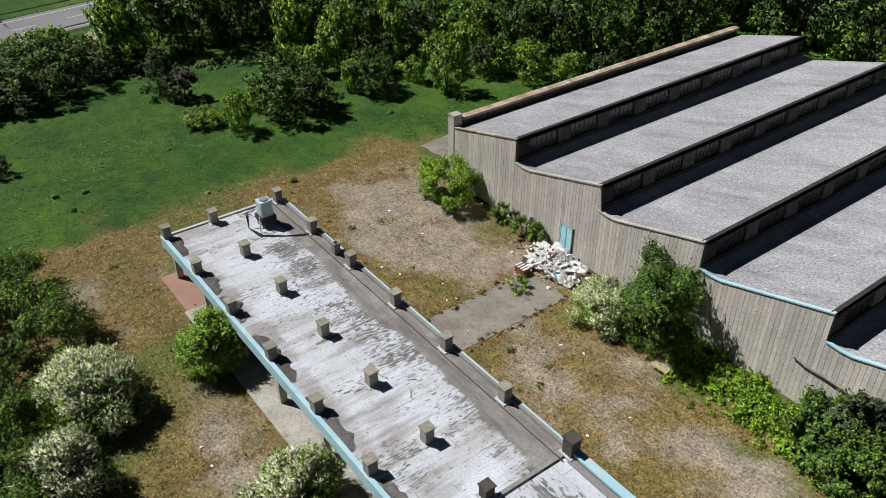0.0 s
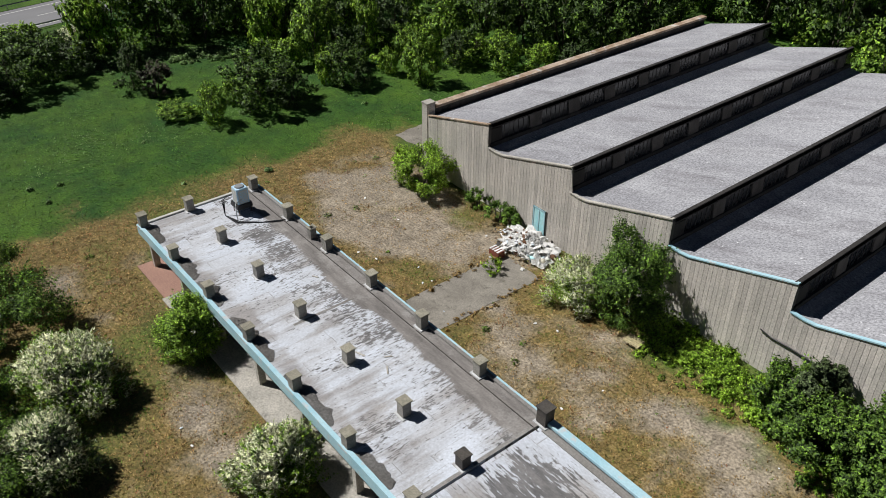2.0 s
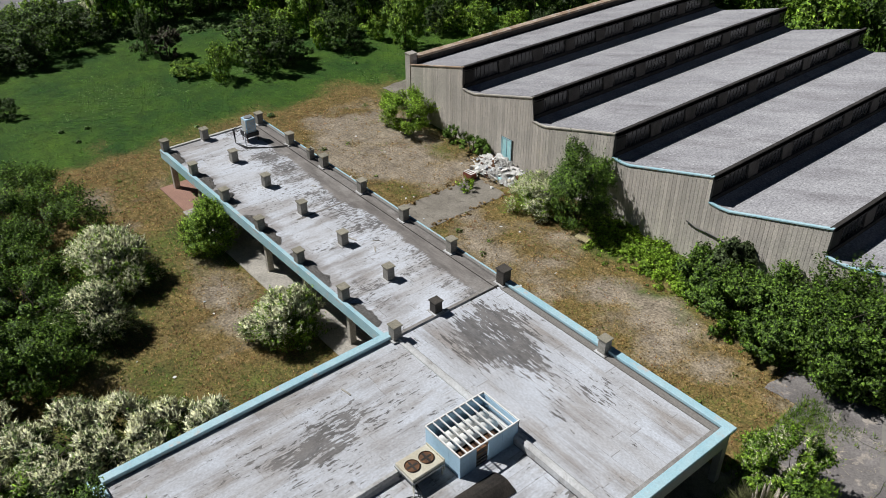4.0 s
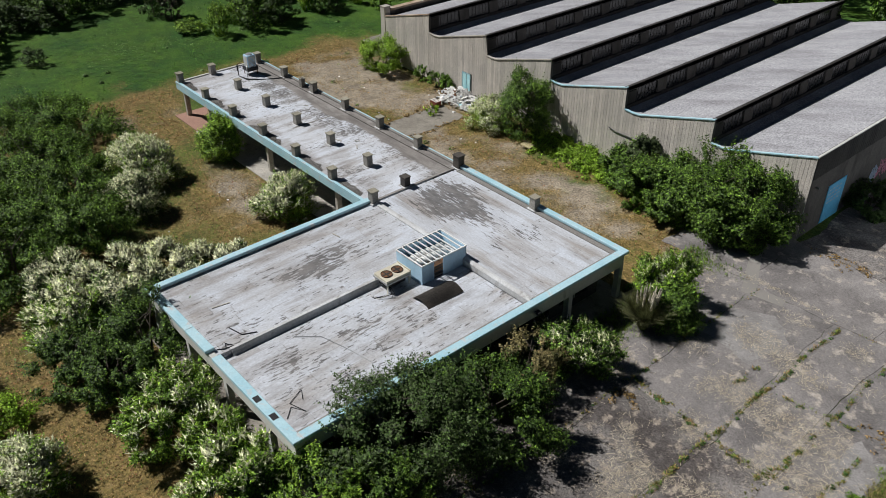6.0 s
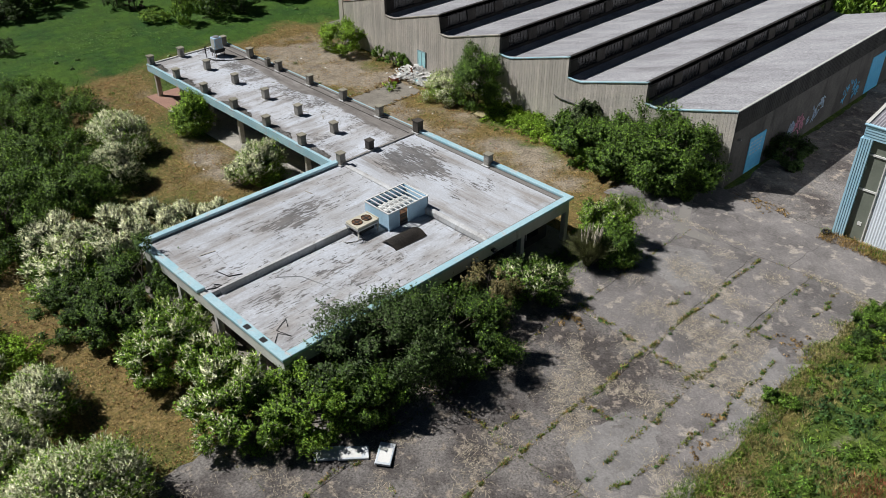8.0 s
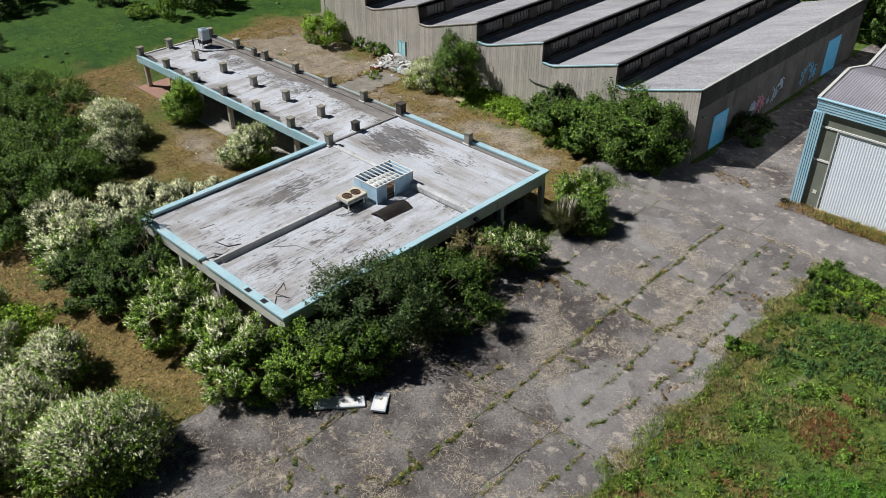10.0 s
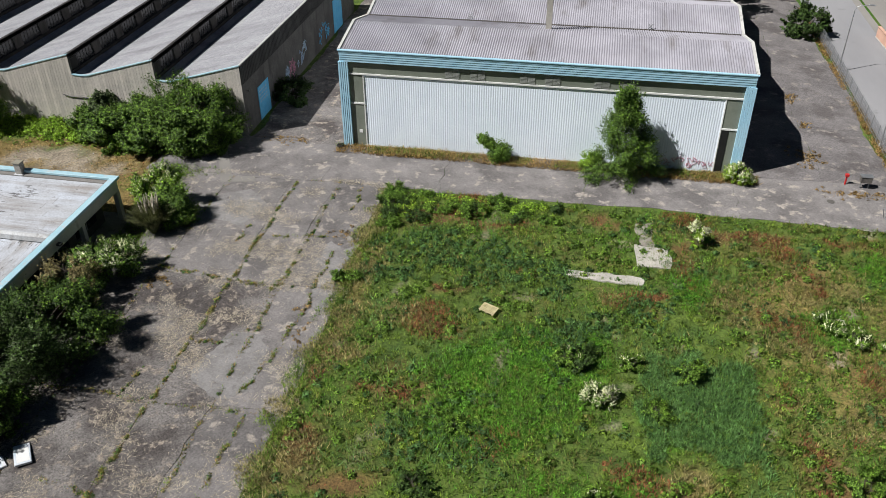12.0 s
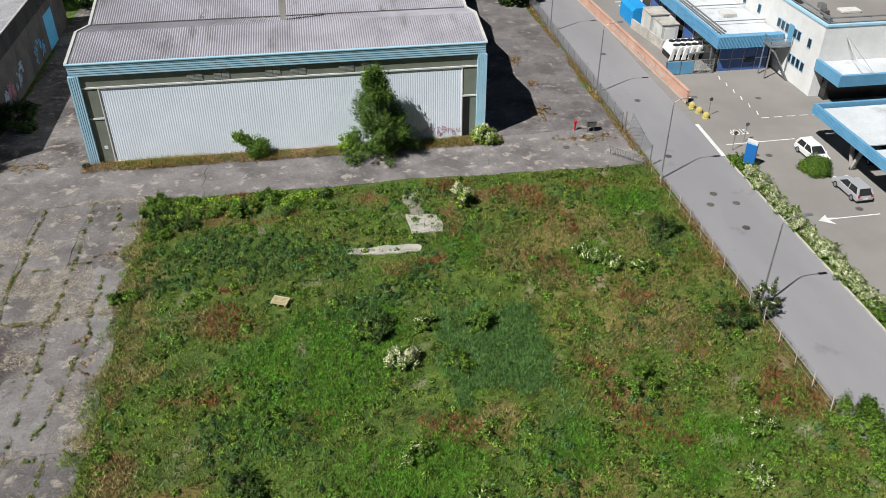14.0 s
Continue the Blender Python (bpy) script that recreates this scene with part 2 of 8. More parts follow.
M_FLASH = mat("rusty_coping", (0.5, 0.4, 0.31), (0.32, 0.22, 0.15), big=0.6, small=7, bump=0.2, stain=(0.55, 0.53, 0.5), stain_at=(0.55, 0.66), stain_scale=0.9)
M_BLACK = mat("black_plastic", (0.018, 0.018, 0.02), (0.03, 0.03, 0.032), rough=0.5, grain=0.2, bump=0.05)
M_SHEET = mat("black_roofing_sheet", (0.05, 0.045, 0.042), (0.085, 0.075, 0.065), rough=0.7, big=1.0, small=10, bump=0.2)
M_STEEL = mat("galvanised_steel", (0.45, 0.46, 0.47), (0.36, 0.37, 0.38), rough=0.45, metal=0.7, big=1.5, small=12, bump=0.05, grain=0.12)
M_UNIT = mat("pale_blue_unit_paint", (0.46, 0.65, 0.8), (0.4, 0.58, 0.72), rough=0.5, big=0.8, small=9, bump=0.05, grain=0.1)
M_CREAM = mat("cream_paint", (0.62, 0.6, 0.5), (0.52, 0.48, 0.38), rough=0.55, big=1.0, small=9, bump=0.08, grain=0.15)
M_WHITE = mat("white_paint", (0.78, 0.78, 0.76), (0.7, 0.7, 0.68), rough=0.6, big=0.4, small=6, bump=0.05, grain=0.06)
M_ROOFWHITE = mat("white_roof_membrane", (0.6, 0.63, 0.65), (0.52, 0.55, 0.57), rough=0.7, big=0.25, small=5, bump=0.08, grain=0.1,
                  stain=(0.4, 0.41, 0.41), stain_at=(0.58, 0.75), stain_scale=0.4)
M_CLAD = mat("white_corrugated_cladding", (0.82, 0.89, 0.97), (0.77, 0.84, 0.93), rough=0.5, big=0.3, small=6, bump=0.04, grain=0.06,
             stain=(0.5, 0.5, 0.48), stain_at=(0.66, 0.8), stain_scale=0.5, stain_stretch=(1, 1, 0.3))
M_BLUE = mat("light_blue_cladding", (0.37, 0.62, 0.77), (0.43, 0.66, 0.79), rough=0.5, big=0.5, small=7, bump=0.04, grain=0.1)
M_BLUE_STRONG = mat("mid_blue_cladding", (0.12, 0.33, 0.52), (0.15, 0.37, 0.56), rough=0.5, big=0.5, small=7, bump=0.04, grain=0.08)
M_NAVY = mat("navy_door_paint", (0.06, 0.13, 0.34), (0.075, 0.15, 0.38), rough=0.45, big=0.8, small=7, bump=0.03, grain=0.1)
M_OLIVE = mat("grey_green_glazing_panel", (0.22, 0.24, 0.2), (0.18, 0.2, 0.165), rough=0.4, big=0.4, small=5, bump=0.03, grain=0.08)
M_FIBRE = mat("fibre_cement_roofing", (0.385, 0.375, 0.415), (0.3, 0.292, 0.325), rough=0.85, big=0.2, small=9, bump=0.15, grain=0.2,
              stain=(0.2, 0.185, 0.185), stain_at=(0.55, 0.75), stain_scale=0.5, stain_stretch=(1, 0.25, 1))
M_LOUVRE = mat("grey_louvre_slat", (0.3, 0.31, 0.29), (0.24, 0.25, 0.23), rough=0.5, big=0.6, small=6, bump=0.03, grain=0.1)
M_DARK = mat("dark_opening", (0.012, 0.012, 0.013), (0.02, 0.02, 0.02), rough=0.6, grain=0.2, bump=0)
M_GLASSY = mat("dark_window", (0.02, 0.022, 0.025), (0.035, 0.035, 0.035), rough=0.25, spec=0.5, grain=0.2, bump=0)
M_DOORBLUE = mat("bright_blue_door_paint", (0.1, 0.42, 0.68), (0.14, 0.48, 0.72), rough=0.55, big=1.2, small=7, bump=0.05, grain=0.15)
M_DOORAQUA = mat("aqua_door_paint", (0.35, 0.7, 0.76), (0.5, 0.78, 0.8), rough=0.55, big=2.0, small=7, bump=0.05, grain=0.15)
M_SLAB = mat("aged_asphalt", (0.178, 0.164, 0.157), (0.222, 0.205, 0.193), rough=0.9, big=0.25, small=9, bump=0.6, grain=0.75, piece=0.12,
             stain=(0.31, 0.265, 0.22), stain_at=(0.55, 0.64), stain_scale=1.1, grime=(0.085, 0.074, 0.07), grime_at=(0.42, 0.6))
M_LANE = mat("smooth_old_asphalt", (0.175, 0.162, 0.16), (0.13, 0.12, 0.119), rough=0.9, big=0.25, small=7, bump=0.4, grain=0.5, piece=0.1,
             stain=(0.25, 0.225, 0.2), stain_at=(0.57, 0.66), stain_scale=0.7, grime=(0.1, 0.09, 0.088), grime_at=(0.48, 0.62))
M_SLAB_PALE = mat("bleached_asphalt", (0.235, 0.218, 0.212), (0.18, 0.168, 0.163), rough=0.9, big=0.3, small=9, bump=0.5, grain=0.4, piece=0.08,
                  stain=(0.34, 0.305, 0.27), stain_at=(0.56, 0.64), stain_scale=0.8, grime=(0.13, 0.12, 0.117), grime_at=(0.46, 0.62))
M_PATCH = mat("pale_asphalt_patch", (0.27, 0.258, 0.252), (0.205, 0.195, 0.19), rough=0.9, big=0.5, small=9, bump=0.3, grain=0.3, stain=(0.15, 0.138, 0.13), stain_at=(0.58, 0.68), stain_scale=0.9)
M_PATH = mat("old_concrete_path", (0.3, 0.275, 0.235), (0.22, 0.2, 0.17), big=0.5, small=10, bump=0.4, grain=0.35, stain=(0.16, 0.145, 0.12), stain_at=(0.55, 0.68), stain_scale=1.3)
M_ROAD = mat("road_asphalt", (0.27, 0.267, 0.275), (0.235, 0.232, 0.24), rough=0.9, big=0.12, small=14, bump=0.25, grain=0.1, stretch=(1, 0.3, 1),
             stain=(0.15, 0.148, 0.15), stain_at=(0.62, 0.8), stain_scale=0.3)
M_PARK = mat("car_park_asphalt", (0.26, 0.245, 0.225), (0.225, 0.212, 0.197), rough=0.9, big=0.12, small=14, bump=0.25, grain=0.1)
M_MARK = mat("road_paint", (0.72, 0.72, 0.7), (0.58, 0.58, 0.56), big=1.5, small=10, bump=0.05, grain=0.15)
M_SALMON = mat("salmon_wall_paint", (0.56, 0.35, 0.265), (0.47, 0.285, 0.215), big=0.4, small=8, bump=0.2, grain=0.15)
M_YELLOW = mat("yellow_bollard_paint", (0.6, 0.5, 0.16), (0.5, 0.42, 0.14), big=2, small=9, bump=0.05)
M_WOOD = mat("pale_pallet_wood", (0.52, 0.46, 0.27), (0.42, 0.36, 0.2), big=2, small=14, bump=0.2, piece=0.12)
M_TERRACOTTA = mat("terracotta_tile_floor", (0.42, 0.25, 0.19), (0.36, 0.21, 0.165), big=0.6, small=9, bump=0.2)
M_BRICKRED = mat("faded_red_crate", (0.25, 0.08, 0.05), (0.17, 0.055, 0.04), big=2, small=9, bump=0.15)
M_RUBBLE = mat("white_rubbish", (0.84, 0.83, 0.81), (0.7, 0.69, 0.67), big=1.5, small=6, bump=0.2, island=0.25)
M_FOAM = mat("blue_white_board", (0.5, 0.58, 0.66), (0.7, 0.72, 0.74), rough=0.6, big=0.8, small=6, bump=0.05, grain=0.1)
M_BARK = mat("bark", (0.12, 0.1, 0.08), (0.075, 0.06, 0.048), big=3, small=14, bump=0.4)
M_STRAW = mat("dry_straw", (0.52, 0.46, 0.36), (0.4, 0.34, 0.25), big=1, small=8, bump=0, island=0.35)
M_RUBBER = mat("tyre_rubber", (0.02, 0.02, 0.02), (0.03, 0.03, 0.03), rough=0.8, bump=0.05)
M_CARWHITE = mat("white_car_paint", (0.78, 0.78, 0.77), (0.76, 0.76, 0.75), rough=0.25, bump=0, grain=0.02, spec=0.5)
M_CARSILVER = mat("silver_car_paint", (0.5, 0.51, 0.53), (0.48, 0.49, 0.51), rough=0.35, metal=0.25, bump=0, grain=0.02, spec=0.5)
M_CARSHADE = mat("shade_dark_car_paint", (0.03, 0.032, 0.037), (0.035, 0.037, 0.04), rough=0.25, bump=0, grain=0.02, spec=0.5)
M_RED = mat("red_paint", (0.5, 0.03, 0.03), (0.42, 0.03, 0.03), rough=0.5, bump=0)
M_SIGNBLUE = mat("sign_blue", (0.02, 0.16, 0.48), (0.02, 0.15, 0.45), rough=0.4, bump=0, grain=0.03)
M_CONTBLUE = mat("container_blue", (0.02, 0.3, 0.68), (0.03, 0.33, 0.7), rough=0.5, bump=0.05, grain=0.08)
M_PINK = mat("pink_spray_paint", (0.55, 0.25, 0.32), (0.5, 0.22, 0.3), bump=0)
M_PALESPRAY = mat("pale_blue_spray_paint", (0.42, 0.52, 0.62), (0.36, 0.45, 0.58), bump=0)

L_MID = leafy("leaf_mid_green", (0.16, 0.275, 0.034), (0.095, 0.18, 0.026), vary=0.75, through_light=0.2)
L_DARK = leafy("leaf_dark_green", (0.06, 0.11, 0.022), (0.04, 0.076, 0.017), vary=0.75, through_light=0.1)
L_LIGHT = leafy("leaf_light_green", (0.3, 0.46, 0.045), (0.2, 0.34, 0.036), vary=0.75, through_light=0.28)
L_GREY = leafy("leaf_grey_green", (0.1, 0.14, 0.055), (0.07, 0.1, 0.04), vary=0.75, through_light=0.12)
L_BROWN = leafy("leaf_brown", (0.24, 0.19, 0.085), (0.14, 0.14, 0.05), through_light=0.15)
L_PURPLE = leafy("leaf_dull_purple", (0.1, 0.075, 0.06), (0.065, 0.055, 0.04), through_light=0.1)
L_BLOOM = leafy("cream_blossom", (0.8, 0.8, 0.58), (0.7, 0.72, 0.46), vary=0.16, through_light=0.2, relief=0)
L_GRASS = leafy("grass_green", (0.165, 0.245, 0.03), (0.085, 0.155, 0.022), vary=0.5, relief=0, patch=0.4, mottle=3.6)
L_OLIVE = leafy("grass_olive", (0.225, 0.22, 0.055), (0.135, 0.145, 0.038), vary=0.4, relief=0, patch=0.4, mottle=3.6)
L_LUSH = leafy("grass_lush", (0.12, 0.295, 0.024), (0.078, 0.205, 0.018), vary=0.35, relief=0, patch=0.5, mottle=3.6)
L_TEAL = leafy("grass_bluish", (0.13, 0.25, 0.07), (0.09, 0.19, 0.05), vary=0.4, relief=0, patch=0.5, mottle=3.6)
L_NETTLE = leafy("nettle_leaf", (0.085, 0.17, 0.045), (0.055, 0.12, 0.033), vary=0.6, relief=0, mottle=2.0)
L_FIELD = leafy("meadow_grass", (0.075, 0.175, 0.016), (0.03, 0.095, 0.01), vary=0.3, relief=0, patch=0.12, mottle=1.0)
L_PALE = leafy("greenish_cream_bud", (0.4, 0.46, 0.22), (0.3, 0.37, 0.15), vary=0.4, relief=0)
L_HERB = leafy("pale_herb_leaf", (0.17, 0.27, 0.085), (0.11, 0.2, 0.055), vary=0.4, relief=0)
L_DRY = leafy("grass_dry", (0.38, 0.25, 0.095), (0.25, 0.165, 0.062), vary=0.4, relief=0, patch=0.5, mottle=3.6)
L_HAY = leafy("grass_hay", (0.31, 0.265, 0.11), (0.2, 0.18, 0.065), vary=0.45, relief=0, patch=0.5, mottle=3.6)
L_RED = leafy("grass_russet", (0.29, 0.112, 0.05), (0.19, 0.078, 0.036), vary=0.4, relief=0, patch=0.5, mottle=3.6)
L_PAMPAS = leafy("pampas_blade", (0.24, 0.25, 0.12), (0.15, 0.17, 0.07), vary=0.4, relief=0)
L_PLUME = leafy("plume", (0.72, 0.66, 0.56), (0.62, 0.56, 0.47), vary=0.2, relief=0)


# ---- helpers of this scene ----
def box(bm, x0, x1, y0, y1, z0, z1):
    v = [bm.verts.new(p) for p in ((x0, y0, z0), (x1, y0, z0), (x1, y1, z0), (x0, y1, z0), (x0, y0, z1), (x1, y0, z1), (x1, y1, z1), (x0, y1, z1))]
    for q in ((3, 2, 1, 0), (4, 5, 6, 7), (0, 1, 5, 4), (1, 2, 6, 5), (2, 3, 7, 6), (3, 0, 4, 7)):
        bm.faces.new([v[i] for i in q])
    return bm


def boxes(*some):
    bm = bmesh.new()
    for b in some:
        box(bm, *b)
    return bm


def prism(points, axis, lo, hi, bm=None):
    """A closed outline of (u, v) pushed along an axis: x takes (y, z), y takes (x, z), z takes (x, y)."""
    bm = bm or bmesh.new()
    put = {"x": lambda u, v, w: (w, u, v), "y": lambda u, v, w: (u, w, v), "z": lambda u, v, w: (u, v, w)}[axis]
    a = [bm.verts.new(put(u, v, lo)) for u, v in points]
    b = [bm.verts.new(put(u, v, hi)) for u, v in points]
    n = len(points)
    bm.faces.new(a[::-1])
    bm.faces.new(b)
    for i in range(n):
        bm.faces.new((a[i], a[(i + 1) % n], b[(i + 1) % n], b[i]))
    bmesh.ops.recalc_face_normals(bm, faces=bm.faces)
    return bm


def tube(bm, pts, radius, sides=6, end=None):
    """A round bar through points, tapering to the radius end."""
    pts = [Vector(p) for p in pts]
    end = radius if end is None else end
    rings = []
    for i, p in enumerate(pts):
        d = (pts[min(i + 1, len(pts) - 1)] - pts[max(i - 1, 0)]).normalized()
        u = d.cross(Vector((0.31, 0.2, 0.93)) if abs(d.z) < 0.9 else Vector((1, 0, 0))).normalized()
        w = d.cross(u)
        r = radius + (end - radius) * i / max(1, len(pts) - 1)
        rings.append([bm.verts.new(p + (u * math.cos(k) + w * math.sin(k)) * r) for k in [math.tau * j / sides for j in range(sides)]])
    for a, b in zip(rings, rings[1:]):
        for j in range(sides):
            bm.faces.new((a[j], a[(j + 1) % sides], b[(j + 1) % sides], b[j]))
    bm.faces.new(rings[0][::-1])
    bm.faces.new(rings[-1])
    return bm


def bevelled(bm, w=0.02):
    bmesh.ops.bevel(bm, geom=list(bm.edges), offset=w, segments=1, affect="EDGES")
    return bm


def part(name, bm, material, parent=None, label="", smooth=False):
    me = bpy.data.meshes.new(name)
    bm.to_mesh(me)
    bm.free()
    me.materials.append(material)
    if smooth:
        me.polygons.foreach_set("use_smooth", [True] * len(me.polygons))
    ob = new(name, me)
    if parent:
        ob.parent = parent
        ob.matrix_parent_inverse = parent.matrix_world.inverted()
    if label:
        ob["label"] = label
    return ob


def raw(name, verts, faces, material, parent=None, normals=None):
    """A mesh from arrays: verts (n, 3) and equal-sided faces (m, k); normals (n, 3) round its shading."""
    me = bpy.data.meshes.new(name)
    k = faces.shape[1]
    me.vertices.add(len(verts))
    me.vertices.foreach_set("co", verts.astype(np.float32).ravel())
    me.loops.add(faces.size)
    me.loops.foreach_set("vertex_index", faces.astype(np.int32).ravel())
    me.polygons.add(len(faces))
    me.polygons.foreach_set("loop_start", np.arange(0, faces.size, k, dtype=np.int32))
    me.update(calc_edges=True)
    if normals is not None:
        me.attributes.new("custom_normal", "FLOAT_VECTOR", "POINT").data.foreach_set("vector", normals.astype(np.float32).ravel())
    me.materials.append(material)
    ob = new(name, me)
    if parent:
        ob.parent = parent
        ob.matrix_parent_inverse = parent.matrix_world.inverted()
    return ob


def thing(name, label, category, at=(0, 0, 0), group="", kind=""):
    ob = new(name)
    ob.empty_display_size = 0.3
    ob.matrix_world = Matrix.Translation(at)
    return tagged(ob, label, category, group, kind)


def structure(name, bm, material, label, category, smooth=False):
    return tagged(part(name, bm, material, None, "", smooth), label, category, "", "structure")


def wobble(x, y, s=0.1, seed=0.0):
    return noise.noise((x * s + seed, y * s - seed, seed * 0.7))


def fnoise(x, y, s, seed):
    """Smooth random field of arrays x, y in about -1..1, as a sum of turned waves."""
    g = np.random.RandomState(seed)
    out = np.zeros_like(x)
    for k in range(9):
        a, f, ph = g.rand() * math.tau, s * (0.6 + 1.6 * g.rand()), g.rand() * math.tau
        out += np.sin((x * math.cos(a) + y * math.sin(a)) * f * math.tau + ph + 1.3 * np.sin((x * math.sin(a) - y * math.cos(a)) * f * 3.1 + ph * 2))
    return out / 3.6


# ---- ground ----
def smooth01(v, lo, hi):
    t = np.clip((v - lo) / (hi - lo), 0, 1)
    return t * t * (3 - 2 * t)


def inside(x, y, x0, x1, y0, y1, soft=2.0):
    return smooth01(x, x0 - soft, x0 + soft) * smooth01(-x, -x1 - soft, -x1 + soft) * smooth01(y, y0 - soft, y0 + soft) * smooth01(-y, -y1 - soft, -y1 + soft)


def blob(x, y, cx, cy, rx, ry, soft=0.45):
    return smooth01(-np.hypot((x - cx) / rx, (y - cy) / ry), -1 - soft, -1 + soft)


def spots_at(x, y, some, soft=0.45):
    """Highest of several patches (x, y, rx, ry), with wavering edges."""
    wx, wy = x + 0.9 * fnoise(x, y, 0.16, 23), y + 0.9 * fnoise(x, y, 0.16, 27)
    return np.max([blob(wx, wy, *p, soft) for p in some], axis=0)


LUSH_AT = ((48.5, 20.0, 6.0, 5.6), (52.5, 23.0, 3.0, 2.6), (47.0, 15.6, 4.0, 2.4), (60.6, 33.2, 1.6, 2.4), (78.0, 38.5, 3.0, 2.0), (54.0, 9.0, 5.0, 3.0), (71.0, 30.0, 2.6, 2.2), (72.5, 9.0, 4.0, 3.0), (64.0, 10.0, 3.0, 2.4))
NETTLE_AT = ((39.0, 35.4, 5.4, 2.6), (45.5, 34.2, 3.6, 3.0), (50.0, 32.6, 2.0, 2.8), (36.5, 31.4, 2.4, 1.6), (57.2, 29.0, 1.6, 1.6), (52.8, 26.6, 2.4, 1.6), (71.6, 39.1, 2.2, 1.4), (77.6, 30.6, 1.8, 1.6), (43.0, 14.2, 3.0, 1.6), (46.5, 12.6, 2.0, 1.4))
RUSSET_AT = ((38.6, 40.6, 3.6, 1.3), (44.5, 40.2, 3.4, 1.2), (40.0, 18.2, 1.9, 1.5), (34.2, 18.6, 0.9, 2.2), (34.5, 12.2, 1.2, 2.0), (68.0, 15.6, 1.5, 3.0), (70.2, 11.8, 1.6, 2.2), (80.0, 20.4, 1.3, 1.6), (75.2, 18.0, 1.6, 1.6), (80.0, 14.0, 1.4, 2.0), (61.0, 38.4, 1.4, 2.6),
             (62.4, 8.0, 1.4, 1.4), (54.8, 42.4, 2.6, 1.0), (69.2, 35.6, 2.0, 1.2), (66.5, 42.0, 3.6, 1.0), (76.0, 42.0, 2.6, 0.9), (74.0, 24.4, 1.6, 1.4), (58.0, 31.4, 1.0, 1.0), (41.5, 30.2, 1.5, 0.6), (66.0, 21.5, 0.9, 1.6), (39.0, 9.5, 2.0, 1.4))
STRAW_AT = ((54.5, 31.8, 3.4, 1.0), (70.5, 27.0, 5.0, 3.4), (72.0, 21.0, 5.0, 4.0), (66.5, 32.0, 4.0, 3.0), (34.6, 25.0, 1.2, 9.0), (35.0, 9.5, 1.6, 4.0), (74.0, 33.0, 4.0, 2.0), (62.5, 41.0, 6.0, 1.2), (39.0, 26.4, 2.6, 1.2), (59.5, 12.5, 2.2, 1.6))
lush_w = lambda x, y: spots_at(x, y, LUSH_AT)
nettle_w = lambda x, y: spots_at(x, y, NETTLE_AT)
russet_w = lambda x, y: spots_at(x, y, RUSSET_AT)
straw_w = lambda x, y: spots_at(x, y, STRAW_AT, 0.6)
square_w = lambda x, y: ((x - 57.0 + 0.5 * fnoise(x, y, 0.2, 36) > 0) & (x < 64.6 + 0.25 * fnoise(x, y, 0.3, 37)) & (y > 15.0 + 0.8 * fnoise(x, y, 0.2, 38)) & (y < 24.6 + 0.9 * fnoise(x, y, 0.2, 39))) * 1.0


def zones(x, y):
    """How dry, how bare and how lush the ground is at places of the plan."""
    n1, n2, n3 = fnoise(x, y, 0.03, 3), fnoise(x, y, 0.09, 5), fnoise(x, y, 0.22, 8)
    edge = -51.5 + 2.0 * n2 + 0.12 * np.clip(y - 54, 0, 30) * 4
    lush = smooth01(-(x - edge), -2, 3) * smooth01(y, 6, 12)
    lush = np.maximum(lush, smooth01(y, 100, 108) * 0.7)
    yard = inside(x, y, -52, 16, 36, 53) * (1 - lush)
    west = inside(x, y, -54, 12, -40, 26) * (1 - lush)
    lawn = inside(x, y, 33, 83, -60, 45, 0.5)
    bare = yard * np.clip(1.15 * blob(x, y, -37, 46.5, 11, 6.5) + 0.6 * blob(x, y, -14, 42.5, 12, 4.5) + 0.5 * blob(x, y, -46, 53, 5, 3) + 0.5 * blob(x, y, 4, 45, 10, 4) + 0.45 * n2 + 0.3 * n3 - 0.15, 0, 1)
    bare = np.maximum(bare, west * np.clip(0.8 * blob(x, y, -24, 22.5, 7, 2.5) + 0.7 * blob(x, y, -45, 22, 3, 5) + 0.5 * blob(x, y, -20, 15, 3, 6) + 0.4 * n2 + 0.25 * n3 - 0.3, 0, 1))
    dry = np.clip(yard * (1.0 + 0.3 * n2) + west * (0.78 + 0.3 * n1 + 0.3 * n2) + 0.6 * smooth01(-np.abs(x - edge), -6, 0) * inside(x, y, -60, -40, 15, 60), 0, 1)
    dry = dry * (1 - 0.9 * yard * smooth01(y - 47.5 + 3 * n2, -2, 3) * smooth01(x, -16, -8))
    dry = np.maximum(dry, lawn * np.clip(0.2 * n1 + 0.3 * n2 + 0.5 * straw_w(x, y) + 0.15 * inside(x, y, 62, 84, -20, 40, 6) - 0.5 * lush_w(x, y) - 0.6 * square_w(x, y), 0, 0.65))
    bare = np.maximum(bare, lawn * np.clip(0.9 * blob(x, y, 58, 38, 1.5, 4) * 0.6 + 1.4 * n3 - 1.15, 0, 0.8))
    lush = np.maximum(lush, lawn * np.clip(0.95 * lush_w(x, y) + 0.8 * square_w(x, y) + 0.4 * n2 * (x < 62) - 0.15, 0, 1))
    return np.clip(dry, 0, 1), np.clip(bare, 0, 1), np.clip(lush * (1 - 0.3 * dry), 0, 1)


